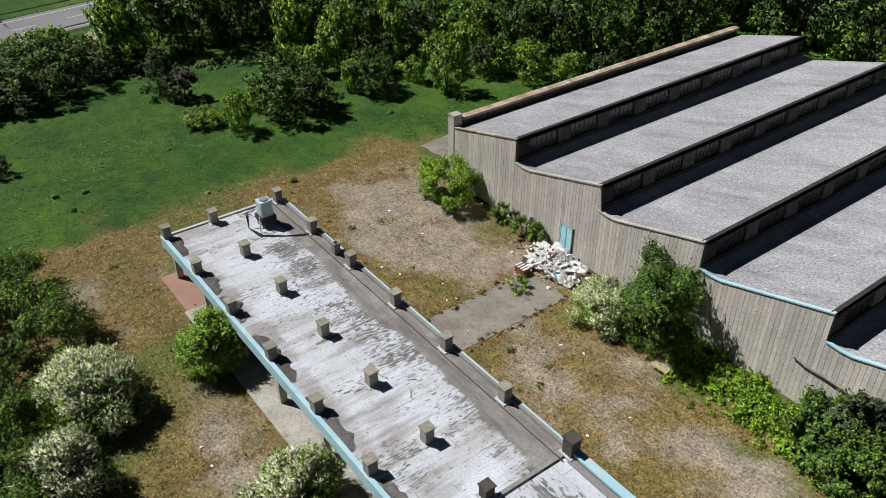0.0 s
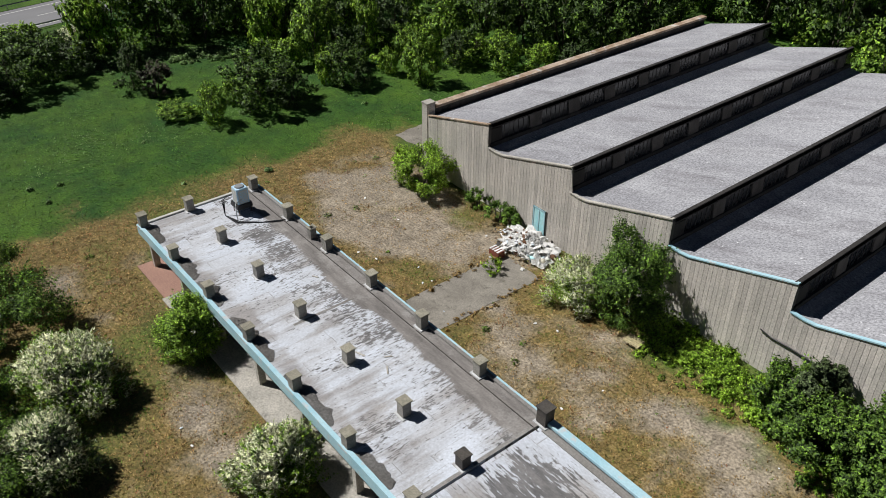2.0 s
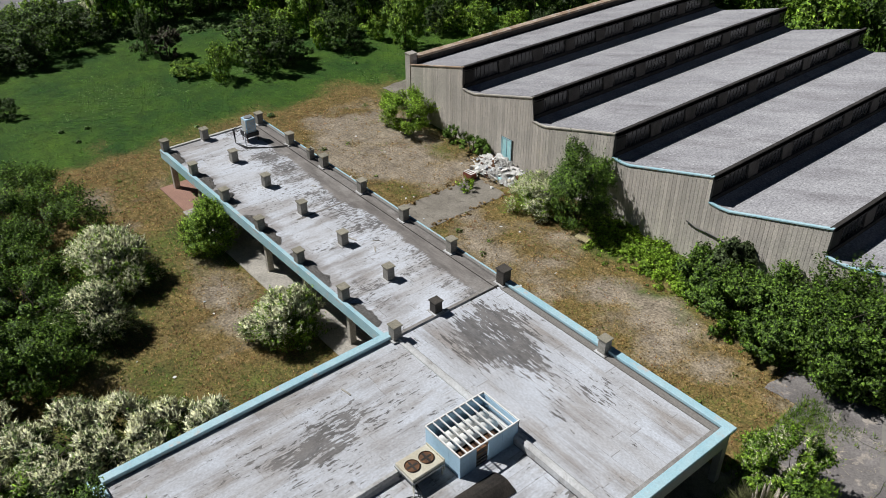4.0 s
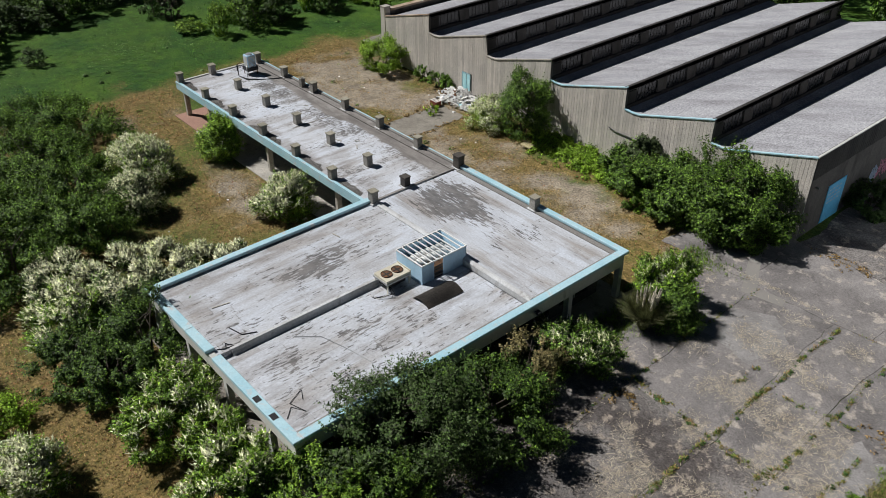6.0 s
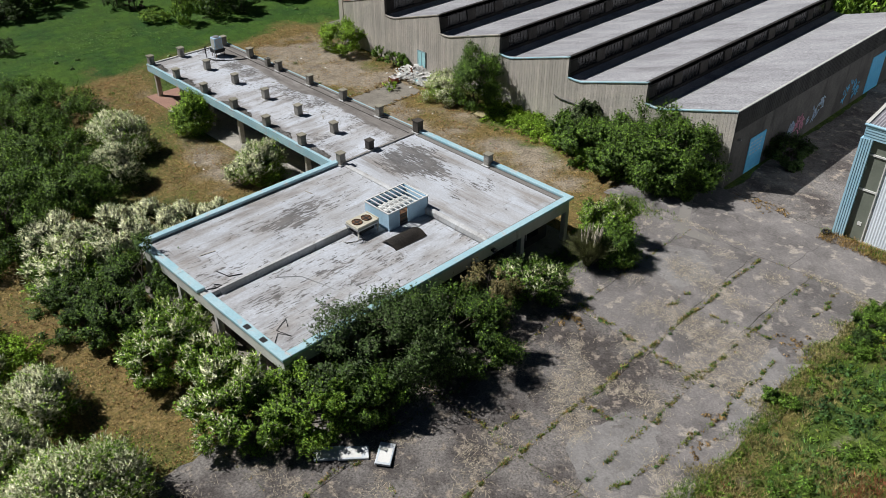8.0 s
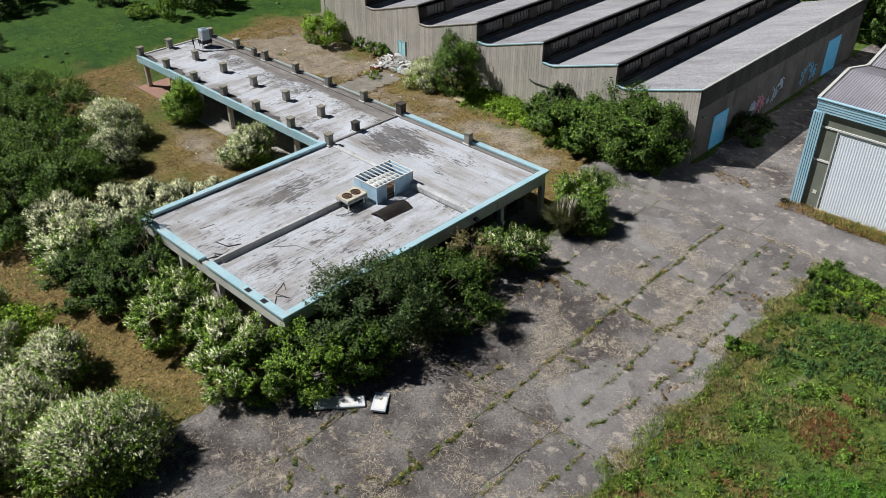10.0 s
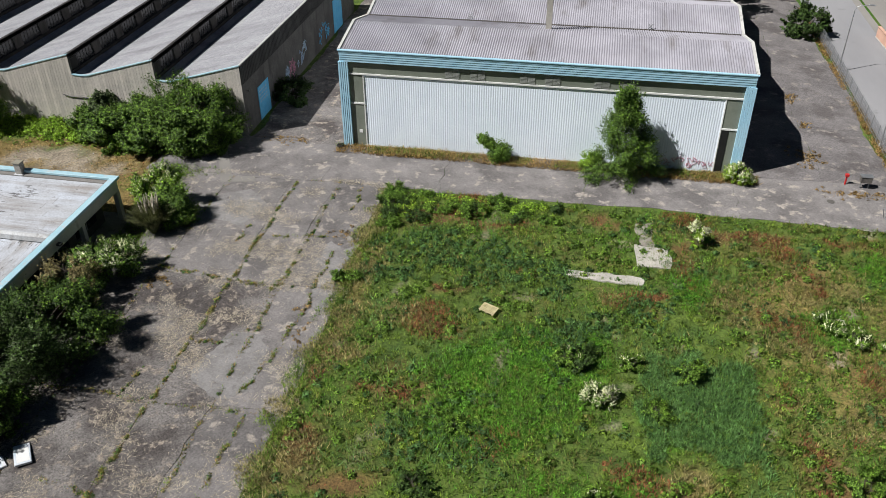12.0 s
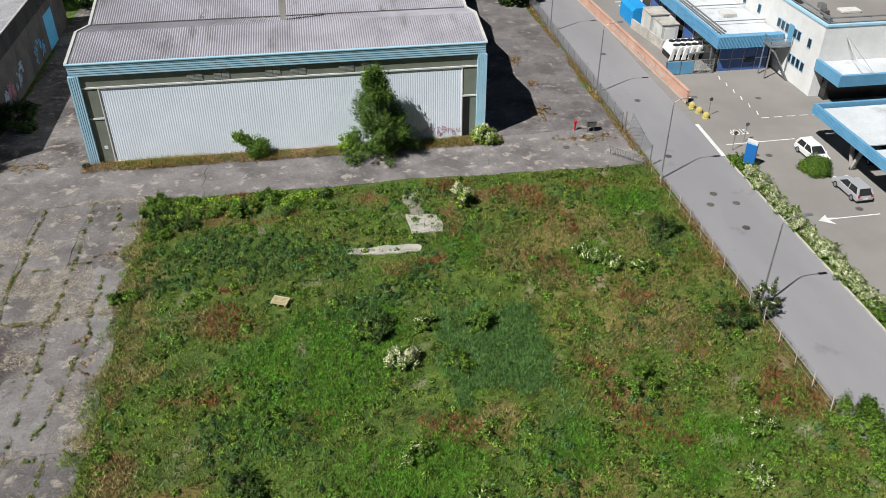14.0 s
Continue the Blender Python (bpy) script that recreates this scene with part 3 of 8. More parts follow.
def ground_material():
    m = mat("ground_soil_and_turf", (0.1, 0.145, 0.026), (0.055, 0.095, 0.018), rough=0.95, big=0.6, small=5.5, bump=0.9, grain=0.75, dist=0.1)
    n, l = m.node_tree.nodes, m.node_tree.links
    hsv = [k for k in n if k.type == "HUE_SAT"][0]
    col = hsv.inputs["Color"].links[0].from_socket
    at = n.new("ShaderNodeVertexColor")
    at.layer_name = "zone"
    sep = n.new("ShaderNodeSeparateColor")
    l.new(at.outputs[0], sep.inputs[0])
    t = n.new("ShaderNodeTexNoise")
    t.inputs["Scale"].default_value, t.inputs["Detail"].default_value, t.inputs["Roughness"].default_value = 1.3, 8, 0.75
    g = n.new("ShaderNodeNewGeometry")
    l.new(g.outputs["Position"], t.inputs["Vector"])
    big = n.new("ShaderNodeTexNoise")
    big.inputs["Scale"].default_value, big.inputs["Detail"].default_value, big.inputs["Roughness"].default_value = 0.09, 9, 0.7
    l.new(g.outputs["Position"], big.inputs["Vector"])
    spread = n.new("ShaderNodeMapRange")
    spread.inputs["From Min"].default_value, spread.inputs["From Max"].default_value = 0.38, 0.62
    l.new(big.outputs[0], spread.inputs["Value"])
    green = n.new("ShaderNodeMix")
    green.data_type = "RGBA"
    green.inputs["A"].default_value, green.inputs["B"].default_value = (0.02, 0.074, 0.009, 1), (0.072, 0.145, 0.012, 1)
    l.new(spread.outputs[0], green.inputs["Factor"])
    mott = n.new("ShaderNodeTexNoise")
    mott.inputs["Scale"].default_value, mott.inputs["Detail"].default_value, mott.inputs["Roughness"].default_value = 1.9, 9, 0.78
    l.new(g.outputs["Position"], mott.inputs["Vector"])
    ramp = n.new("ShaderNodeValToRGB")
    ramp.color_ramp.elements[0].position, ramp.color_ramp.elements[0].color = 0.36, (0.095, 0.09, 0.03, 1)
    ramp.color_ramp.elements[1].position, ramp.color_ramp.elements[1].color = 0.66, (0.33, 0.24, 0.11, 1)
    mid = ramp.color_ramp.elements.new(0.5)
    mid.color = (0.2, 0.145, 0.048, 1)
    l.new(mott.outputs[0], ramp.inputs[0])
    gravel = n.new("ShaderNodeValToRGB")
    gravel.color_ramp.elements[0].position, gravel.color_ramp.elements[0].color = 0.34, (0.23, 0.19, 0.14, 1)
    gravel.color_ramp.elements[1].position, gravel.color_ramp.elements[1].color = 0.64, (0.38, 0.325, 0.25, 1)
    l.new(mott.outputs[0], gravel.inputs[0])
    for ch, colour, hard in ((2, green.outputs["Result"], 1.3), (0, ramp.outputs[0], 1.1), (1, gravel.outputs[0], 0.9)):
        k = n.new("ShaderNodeMath")
        k.operation = "ADD"
        l.new(sep.outputs[ch], k.inputs[0])
        l.new(t.outputs[0], k.inputs[1])
        r = n.new("ShaderNodeMapRange")
        r.inputs["From Min"].default_value, r.inputs["From Max"].default_value = 1.0 - 0.32 / hard, 1.0 + 0.32 / hard
        l.new(k.outputs[0], r.inputs["Value"])
        x = n.new("ShaderNodeMix")
        x.data_type = "RGBA"
        l.new(r.outputs[0], x.inputs["Factor"])
        l.new(col, x.inputs["A"])
        l.new(colour, x.inputs["B"])
        col = x.outputs["Result"]
    russet = n.new("ShaderNodeMix")
    russet.data_type = "RGBA"
    russet.inputs["B"].default_value = (0.17, 0.085, 0.04, 1)
    l.new(at.outputs["Alpha"], russet.inputs["Factor"])
    l.new(col, russet.inputs["A"])
    l.new(russet.outputs["Result"], hsv.inputs["Color"])
    # tufts and hollows, lighter and darker, between a hand and a few steps across
    tuft = n.new("ShaderNodeTexNoise")
    tuft.inputs["Scale"].default_value, tuft.inputs["Detail"].default_value, tuft.inputs["Roughness"].default_value = 0.55, 8, 0.72
    l.new(g.outputs["Position"], tuft.inputs["Vector"])
    tone = n.new("ShaderNodeMapRange")
    for key, value in (("From Min", 0.3), ("From Max", 0.7), ("To Min", 0.62), ("To Max", 1.38)):
        tone.inputs[key].default_value = value
    l.new(tuft.outputs[0], tone.inputs["Value"])
    both = n.new("ShaderNodeMath")
    both.operation = "MULTIPLY"
    l.new(tone.outputs[0], both.inputs[0])
    l.new(hsv.inputs["Value"].links[0].from_socket, both.inputs[1])
    l.new(both.outputs[0], hsv.inputs["Value"])
    return m


gx = np.concatenate([[-2500, -900, -400, -220], np.arange(-150, 141, 1.0), [220, 400, 900, 2500]])
gy = np.concatenate([[-2500, -900, -300, -110], np.arange(-60, 151, 1.0), [220, 400, 900, 2500]])
GX, GY = np.meshgrid(gx, gy)
nx, ny = len(gx), len(gy)
i0 = (np.arange(ny - 1)[:, None] * nx + np.arange(nx - 1)[None]).ravel()
ground = raw("ground", np.stack([GX.ravel(), GY.ravel(), 0 * GX.ravel()], 1), np.stack([i0, i0 + 1, i0 + 1 + nx, i0 + nx], 1), ground_material())
zd, zb, zl = zones(GX.ravel(), GY.ravel())
ca = ground.data.color_attributes.new("zone", "FLOAT_COLOR", "POINT")
ca.data.foreach_set("color", np.stack([zd, zb, zl, np.where((GX.ravel() > 33) & (GX.ravel() < 83), np.clip(russet_w(GX.ravel(), GY.ravel()), 0, 0.75), 0)], 1).astype(np.float32).ravel())
tagged(ground, "rough ground of turf, dry grass and bare earth", "ground", "", "structure")

# the cracked yard of slabs, joints open to the soil
apron = thing("pavement_yard", "cracked grey asphalt yard with weeds in its joints", "pavement", (24, 20, 0), kind="structure")


def slab(x0, x1, y0, y1, parent, material=M_SLAB, gap=0.02, rough_edge=0.3, top=0.05, name="slab", wave=0.75):
    pts = []
    steps = 16
    for a, b in (((x0, y0), (x1, y0)), ((x1, y0), (x1, y1)), ((x1, y1), (x0, y1)), ((x0, y1), (x0, y0))):
        for k in range(steps):
            u = k / steps
            pts.append((a[0] + (b[0] - a[0]) * u, a[1] + (b[1] - a[1]) * u))
    cx, cy = (x0 + x1) / 2, (y0 + y1) / 2
    out = []
    for x, y in pts:
        wx, wy = wobble(x, y, 0.11, 2.1) * wave + wobble(x, y, 0.9, 5.2) * rough_edge, wobble(x, y, 0.11, 7.7) * wave + wobble(x, y, 0.9, 9.4) * rough_edge
        sx, sy = (-1 if x > cx else 1) * gap * (0.4 + abs(wobble(x, y, 0.6, 3.3)) * 2.2), (-1 if y > cy else 1) * gap * (0.4 + abs(wobble(x, y, 0.6, 8.3)) * 2.2)
        out.append((x + wx + sx, y + wy + sy))
    return part(name, prism(out, "z", -0.05, top), material, parent)


xs = [10.6, 17.4, 24.1, 28.4, 33.3]
ys = [-45, -27, -12.5, 1.0, 14.0, 28.2, 45.2]
for i in range(4):
    for j in range(6):
        slab(xs[i], xs[i + 1], ys[j], ys[j + 1], apron, M_SLAB_PALE if j == 5 or (i == 3 and j >= 3) else M_SLAB)
for a, b in ((8.5, 16), (16, 26.6), (26.6, 38), (38, 52), (52, 66), (66, 82)):
    slab(a, b, 45.2, 53.3, apron, M_SLAB_PALE)
for c, d in ((53.3, 66), (66, 82), (82, 101), (101, 122)):
    slab(16.0, 26.2, c, d, apron)
    slab(66.9, 74.4, c, d, apron, M_LANE)
    slab(74.4, 81.6, c, d, apron, M_LANE)
for pts in (((25.4, 17.4), (26.2, 20.2), (26.9, 21.6), (28.0, 22.1), (29.3, 21.8), (29.9, 20.6), (30.5, 19.1), (30.2, 16.0), (28.6, 14.9), (27.0, 15.6)),
            ((31.3, 25.6), (32.6, 25.7), (32.8, 30.1), (32.9, 34.6), (31.8, 34.1), (30.5, 35.2), (30.3, 32.0), (31.2, 29.0)),
            ((17.4, 36.8), (21.8, 36.0), (23.0, 39.8), (20.4, 42.4), (17.6, 40.9))):
    ring = []
    for a, b in zip(pts, pts[1:] + pts[:1]):
        for u in (0.0, 0.2, 0.4, 0.6, 0.8):
            x, y = a[0] + (b[0] - a[0]) * u, a[1] + (b[1] - a[1]) * u
            ring.append((x + 0.55 * wobble(x, y, 0.8, 1.4) + 0.2 * wobble(x, y, 2.7, 3.1), y + 0.55 * wobble(x, y, 0.8, 6.2) + 0.2 * wobble(x, y, 2.7, 8.3)))
    part("patch", prism(ring, "z", 0.03, 0.056), M_PATCH, apron, "pale worn patch")
part("strip", prism([(13.5, 50.2), (14.5, 50.2), (17.3, 44.7), (19.7, 44.9), (19.9, 43.9), (16.7, 43.3)], "z", 0.03, 0.062), M_PARK, apron, "pale concrete strip")

tagged(slab(-26.4, -21.9, 36.6, 49.2, None, M_PATH, top=0.03, name="pavement_path", wave=0.06, rough_edge=0.12), "weathered concrete path slab across the dry yard", "pavement", "", "structure")
tagged(slab(-50.5, -43.5, 55.0, 63.0, None, M_PATH, top=0.035, name="pavement_strip"), "broken concrete strip beside the factory", "pavement", "", "structure")

# the public road, its verge and the car park
structure("road", boxes((82.4, 90.2, -70, 150, -0.1, 0.07)), M_ROAD, "grey asphalt road with a worn surface", "road")
structure("pavement_verge", boxes((90.2, 91.3, 56, 150, -0.1, 0.1)), M_PARK, "narrow asphalt strip along the road wall", "pavement")
structure("pavement_parking", boxes((90.2, 91.8, 45.4, 56, -0.1, 0.074), (91.8, 150, -40, 150, -0.1, 0.08)), M_PARK, "beige grey asphalt car park", "pavement")
kerb = thing("kerb", "low concrete kerb along the road", "kerb", (91, 20, 0), kind="structure")
for k in range(34):
    part("kerb_stone", boxes((90.2, 90.36, -40 + k * 2.5, -37.55 + k * 2.5, 0, 0.17)), M_CONC_PALE, kerb)


def marking(name, some, label, z=0.086):
    return structure(name, some, M_MARK, label, "road marking")


def stripe(bm, a, b, w, z):
    d = (Vector((*b, 0)) - Vector((*a, 0))).normalized()
    s = Vector((-d.y, d.x, 0)) * w / 2
    p = [Vector((*a, z)) - s, Vector((*b, z)) - s, Vector((*b, z)) + s, Vector((*a, z)) + s]
    lo = [bm.verts.new(q - Vector((0, 0, 0.004))) for q in p]
    hi = [bm.verts.new(q) for q in p]
    bm.faces.new(hi)
    for i in range(4):
        bm.faces.new((lo[i], lo[(i + 1) % 4], hi[(i + 1) % 4], hi[i]))
    return bm


marking("stop_line", stripe(bmesh.new(), (90.5, 52.6), (90.25, 45.2), 0.42, 0.084), "white painted stop line")
bm = bmesh.new()
for k in range(6):
    stripe(bm, (98.6, 64.8 - k * 2.0), (98.3, 63.8 - k * 2.0), 0.12, 0.086)
for k in range(9):
    stripe(bm, (98.2 + k * 1.55, 53.0), (99.2 + k * 1.55, 52.95), 0.12, 0.086)
marking("bay_dashes", bm, "dashed white bay line")
marking("lane_line", stripe(stripe(bmesh.new(), (91.6, 47.5), (99.4, 47.7), 0.16, 0.086), (95.3, 32.4), (99.6, 32.5), 0.14, 0.086), "white lane line")
bm = prism([(93.4, 32.3), (94.5, 33.1), (94.4, 32.6), (95.3, 32.5), (95.3, 32.3), (94.4, 32.3), (94.7, 31.5)], "z", 0.08, 0.086)
marking("turn_arrow", bm, "white painted turn arrow")
bm = bmesh.new()
for k in range(5):
    stripe(bm, (94.6 + k * 2.4, 88.0), (95.6 + k * 2.4, 88.0), 0.3, 0.086)
    stripe(bm, (95.2, 94 - k * 1.6), (96.4, 94 - k * 1.6), 0.3, 0.086)
marking("crossing_stripes", bm, "white crossing stripes")
word = bpy.data.curves.new("stop_word", "FONT")
word.body, word.size, word.extrude = "STOP", 1.25, 0.002
stop_word = new("stop_word", word)
stop_word.matrix_world = pose(95.2, 50.7, 0.084, 0, 0, 180) @ Matrix.Diagonal((0.68, 1.4, 1, 1))
word.materials.append(M_MARK)
tagged(stop_word, "white STOP lettering painted on the asphalt", "road marking", "", "structure")
for x, y in ((86.0, 38.2), (84.9, 36.4), (87.4, 36.3), (86.4, 32.2), (84.6, 46.0), (93.6, 44.9), (86.2, 59.5), (86.8, 74.0), (94.9, 44.6), (98.2, 33.6), (100.4, 58.0), (74.8, 49.5)):
    bm = bmesh.new()
    bmesh.ops.create_circle(bm, cap_ends=True, segments=14, radius=0.36, matrix=pose(x, y, 0.088))
    bmesh.ops.solidify(bm, geom=list(bm.faces), thickness=0.01)
    tagged(part("manhole_cover", bm, M_CONC_DARK), "round dark iron manhole cover in the asphalt", "manhole", "manhole covers")

# the far main road beyond the field
HW = [(-103.2, -60), (-106.4, 15), (-107.4, 30), (-109.2, 45), (-112.2, 62), (-118, 84), (-128, 110)]
bm = bmesh.new()
for (x0, y0), (x1, y1) in zip(HW, HW[1:]):
    stripe(bm, (x0 - 5.2, y0), (x1 - 5.2, y1), 10.6, 0.06)
structure("highway", bm, M_ROAD, "two-lane main road beyond the field", "road")
bm = bmesh.new()
for (x0, y0), (x1, y1) in zip(HW, HW[1:]):
    for off in (1.0, 9.2):
        stripe(bm, (x0 - off, y0), (x1 - off, y1), 0.22, 0.07)
    n = max(1, int(math.hypot(x1 - x0, y1 - y0) / 7))
    for k in range(n):
        a, b = k / n, (k + 0.45) / n
        stripe(bm, (x0 - 5.2 + (x1 - x0) * a, y0 + (y1 - y0) * a), (x0 - 5.2 + (x1 - x0) * b, y0 + (y1 - y0) * b), 0.2, 0.07)
marking("highway_lines", bm, "white lane lines of the main road")
rail = thing("guard_rail", "galvanised steel guard rail along the main road", "guard rail", (-107, 30, 0))
for off in (-0.4, 11.3):
    for (x0, y0), (x1, y1) in zip(HW[:-1], HW[1:]):
        bm = bmesh.new()
        tube(bm, [(x0 - off, y0, 0.65), (x1 - off, y1, 0.65)], 0.12, 4)
        part("beam", bm, M_STEEL, rail)
        n = max(2, int(math.hypot(x1 - x0, y1 - y0) / 4))
        for k in range(n):
            px, py = x0 - off + (x1 - x0) * k / n, y0 + (y1 - y0) * k / n
            part("post", boxes((px - 0.05, px + 0.05, py - 0.05, py + 0.05, 0, 0.7)), M_STEEL, rail)

# ---- flat-roofed building with its long open canopy ----
ZR = 3.95
main = thing("flat_roof_building", "abandoned flat-roofed building with pale blue roof edge", "building", (1, 20, 0))
part("roof_slab", boxes((-8.3, 1.05, 6.4, 25.75, 3.2, ZR - 0.02)), M_ROOF, main, "white painted roof with dark worn streaks")
part("roof_slab", boxes((1.05, 10.7, 6.4, 25.75, 3.2, ZR - 0.42)), M_ROOF, main, "white painted roof with dark worn streaks")
part("roof_slab", boxes((-7.9, 10.7, 26.0, 35.6, 3.2, ZR - 0.06)), M_ROOF_X, main, "white painted roof with dark worn streaks")
# the step between the two levels, sloping out at its foot, and the low upstand across
part("step_face", prism([(1.053, ZR - 0.6), (1.3, ZR - 0.415), (1.16, ZR - 0.2), (1.12, ZR + 0.06), (0.9, ZR + 0.06), (0.9, ZR - 0.015), (1.053, ZR - 0.03)], "y", 7.6, 19.3), M_UPSTAND, main, "painted step between roof levels")
part("upstand", prism([(25.75, 3.6), (26.25, 3.6), (26.2, ZR + 0.14), (26.08, ZR + 0.24), (25.9, ZR + 0.24), (25.75, ZR + 0.1)], "x", -7.9, 10.2), M_UPSTAND, main, "white painted upstand")
# roof edge: cap, inner face and deep fascia on each side
for x0, x1, y0, y1 in ((-8.55, -7.95, 6.15, 25.9), (-8.55, -2.3, 6.1, 6.75), (-2.3, 0.55, 6.1, 6.75), (1.35, 10.95, 6.1, 6.75), (10.32, 10.95, 6.75, 35.3), (-7.7, 10.95, 35.3, 35.85)):
    part("edge_cap", bevelled(boxes((x0, x1, y0, y1, ZR + 0.08, ZR + 0.32)), 0.03), M_AQUA, main, "light blue metal roof edge")
for x0, x1, y0, y1 in ((-8.45, -8.05, 6.3, 25.8), (-8.45, 10.85, 6.22, 6.62), (10.45, 10.85, 6.62, 35.4), (-7.7, 10.45, 35.4, 35.75)):
    part("fascia", boxes((x0, x1, y0, y1, 3.05, ZR + 0.08)), M_FASCIA, main, "dirty white fascia")
part("edge_strip", boxes((9.95, 10.32, 6.8, 35.3, ZR - 0.6, ZR - 0.0), (-7.6, 10.3, 34.85, 35.3, ZR - 0.2, ZR + 0.04)), M_ROOF_GREY, main, "bare strip along the edge")
# recessed walls with their shade in the concrete colour, dark openings and columns below the roof
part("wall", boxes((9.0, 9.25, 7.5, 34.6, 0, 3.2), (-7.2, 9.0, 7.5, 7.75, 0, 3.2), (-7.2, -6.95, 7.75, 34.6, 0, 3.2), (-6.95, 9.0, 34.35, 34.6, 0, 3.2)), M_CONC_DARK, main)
for k in range(6):
    y = 8.2 + k * 4.4
    w = part("window", boxes((9.25, 9.31, y, y + 3.2, 0.9, 2.9)), M_GLASSY, main)
    part("mullion", boxes((9.31, 9.36, y + 1.55, y + 1.65, 0.9, 2.9), (9.31, 9.36, y, y + 3.2, 1.85, 1.93)), M_STEEL, w)
for k in range(6):
    y = 6.35 + k * 5.75
    part("column", boxes((10.35, 10.8, y, y + 0.42, 0, 3.06)), M_FASCIA, main)
for k in range(4):
    x = -8.3 + k * 5.2
    part("column", boxes((x, x + 0.4, 6.3, 6.72, 0, 3.06)), M_FASCIA, main)
part("corner_pier", boxes((9.95, 10.86, 6.24, 7.0, 0, 3.06)), M_FASCIA, main, "white rendered corner pier")
part("spot_lamp", bevelled(boxes((10.95, 11.35, 25.5, 25.9, 3.55, 3.75)), 0.03), M_BLACK, main, "small black floodlight")
part("base", boxes((-9.2, 11.4, 5.6, 36.2, -0.1, 0.06)), M_PATH, main, "low concrete floor slab")
for x0 in (6.2, 8.1):
    part("bare_patch", boxes((x0, x0 + 0.55, 6.2, 6.6, ZR + 0.32, ZR + 0.326)), M_BLACK, main, "dark hole in the roof edge")

canopy = thing("open_canopy", "long open concrete canopy with pale blue edge", "canopy", (-25, 30, 0))
part("roof_slab", boxes((-43.0, -8.0, 25.5, 35.5, 3.55, ZR + 0.02)), M_ROOF_CANOPY, canopy, "white painted roof with dark worn streaks")
for k in range(6):
    part("gutter_lip", boxes((-42.6 + 5.85 * k, -37.0 + 5.85 * k, 34.62, 34.68, ZR + 0.01, ZR + 0.06)), M_SHEET, canopy, "dark lap of roofing felt")
part("seam", boxes((-8.25, -8.0, 26, 35, ZR, ZR + 0.06)), M_ROOF_GREY, canopy)
part("seam", boxes((-24.8, -24.6, 28.6, 33.4, ZR, ZR + 0.035)), M_ROOF_GREY, canopy)
part("edge_beam", boxes((-43.2, -8.5, 25.2, 25.5, 3.25, ZR + 0.16)), M_AQUA, canopy, "light blue edge beam")
part("edge_beam", boxes((-43.2, -42.95, 25.5, 35.4, 3.25, ZR + 0.14)), M_FASCIA, canopy, "white edge beam")
part("edge_beam", boxes((-43.2, -7.9, 35.4, 35.7, 3.25, ZR + 0.2)), M_ROOF_GREY, canopy, "weathered grey edge beam")
part("edge_trim", boxes((-43.2, -7.9, 35.62, 35.76, ZR + 0.02, ZR + 0.225)), M_AQUA, canopy, "light blue trim")
# loose roofing peeled up along the edge
for k, (x0, x1, lift) in enumerate(((-42.4, -39.6, 0.34), (-37.9, -33.6, 0.2), (-33.2, -29.6, 0.5), (-28.0, -22.4, 0.36), (-20.8, -15.4, 0.3), (-12.8, -9.6, 0.26))):
    bm = bmesh.new()
    n, rows = 14, []
    for i in range(n + 1):
        u = i / n
        x = x0 + (x1 - x0) * u
        bow = math.sin(math.pi * u)
        w = 0.3 + 0.75 * bow ** 0.4 * (0.45 + 1.1 * abs(wobble(x, k, 1.3, 1.7)))
        rows.append([bm.verts.new((x + 0.1 * wobble(x, j, 0.9, 4), 25.52 + w * j / 3, ZR + 0.05 + 0.55 * lift * bow * math.sin(math.pi * j / 3.4) * (0.7 + 0.6 * wobble(x, j, 0.7, 6.1)))) for j in range(4)])
    for a, b in zip(rows, rows[1:]):
        for j in range(3):
            bm.faces.new((a[j], b[j], b[j + 1], a[j + 1]))
    bmesh.ops.solidify(bm, geom=list(bm.faces), thickness=0.03)
    part("loose_felt", bm, M_ROOF_GREY, canopy, "peeling grey roofing felt")
# underside concrete far darker than the columns: shade put into its colour
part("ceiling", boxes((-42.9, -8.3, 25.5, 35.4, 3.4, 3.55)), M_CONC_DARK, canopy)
COLX = [-42.9 + 5.87 * k for k in range(6)] + [-8.6]
for x in COLX:
    for y in (25.7, 34.9):
        part("column", boxes((x, x + 0.35, y, y + 0.5, 0, 3.4)), M_CONC_PALE, canopy)
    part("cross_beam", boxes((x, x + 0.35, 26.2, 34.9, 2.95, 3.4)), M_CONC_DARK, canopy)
part("floor", boxes((-43.6, -38.2, 24.6, 35.8, -0.1, 0.1)), M_TERRACOTTA, canopy, "reddish tiled floor")
part("floor", boxes((-38.2, -9.3, 24.4, 35.8, -0.1, 0.09)), M_CONC_PALE, canopy, "pale dusty concrete floor")


def roof_stub(at, dark=False, h=1.15, s=0.3):
    ob = thing("roof_stub", "grey cement stub block with a flat cap on the roof", "chimney block", at, "stubs in rows on the roof")
    x, y, z = at
    part("body", boxes((x - s, x + s, y - s, y + s, z, z + h - 0.08)), M_SHEET if dark else M_BLOCK, ob)
    part("cap", boxes((x - s - 0.07, x + s + 0.07, y - s - 0.07, y + s + 0.07, z + h - 0.08, z + h)), M_SHEET if dark else M_BLOCK_TOP, ob)
    part("collar", prism([(x - s - 0.14, y - s - 0.14), (x + s + 0.14, y - s - 0.14), (x + s + 0.14, y + s + 0.14), (x - s - 0.14, y + s + 0.14)], "z", z - 0.02, z + 0.05), M_UPSTAND, ob)
    return ob


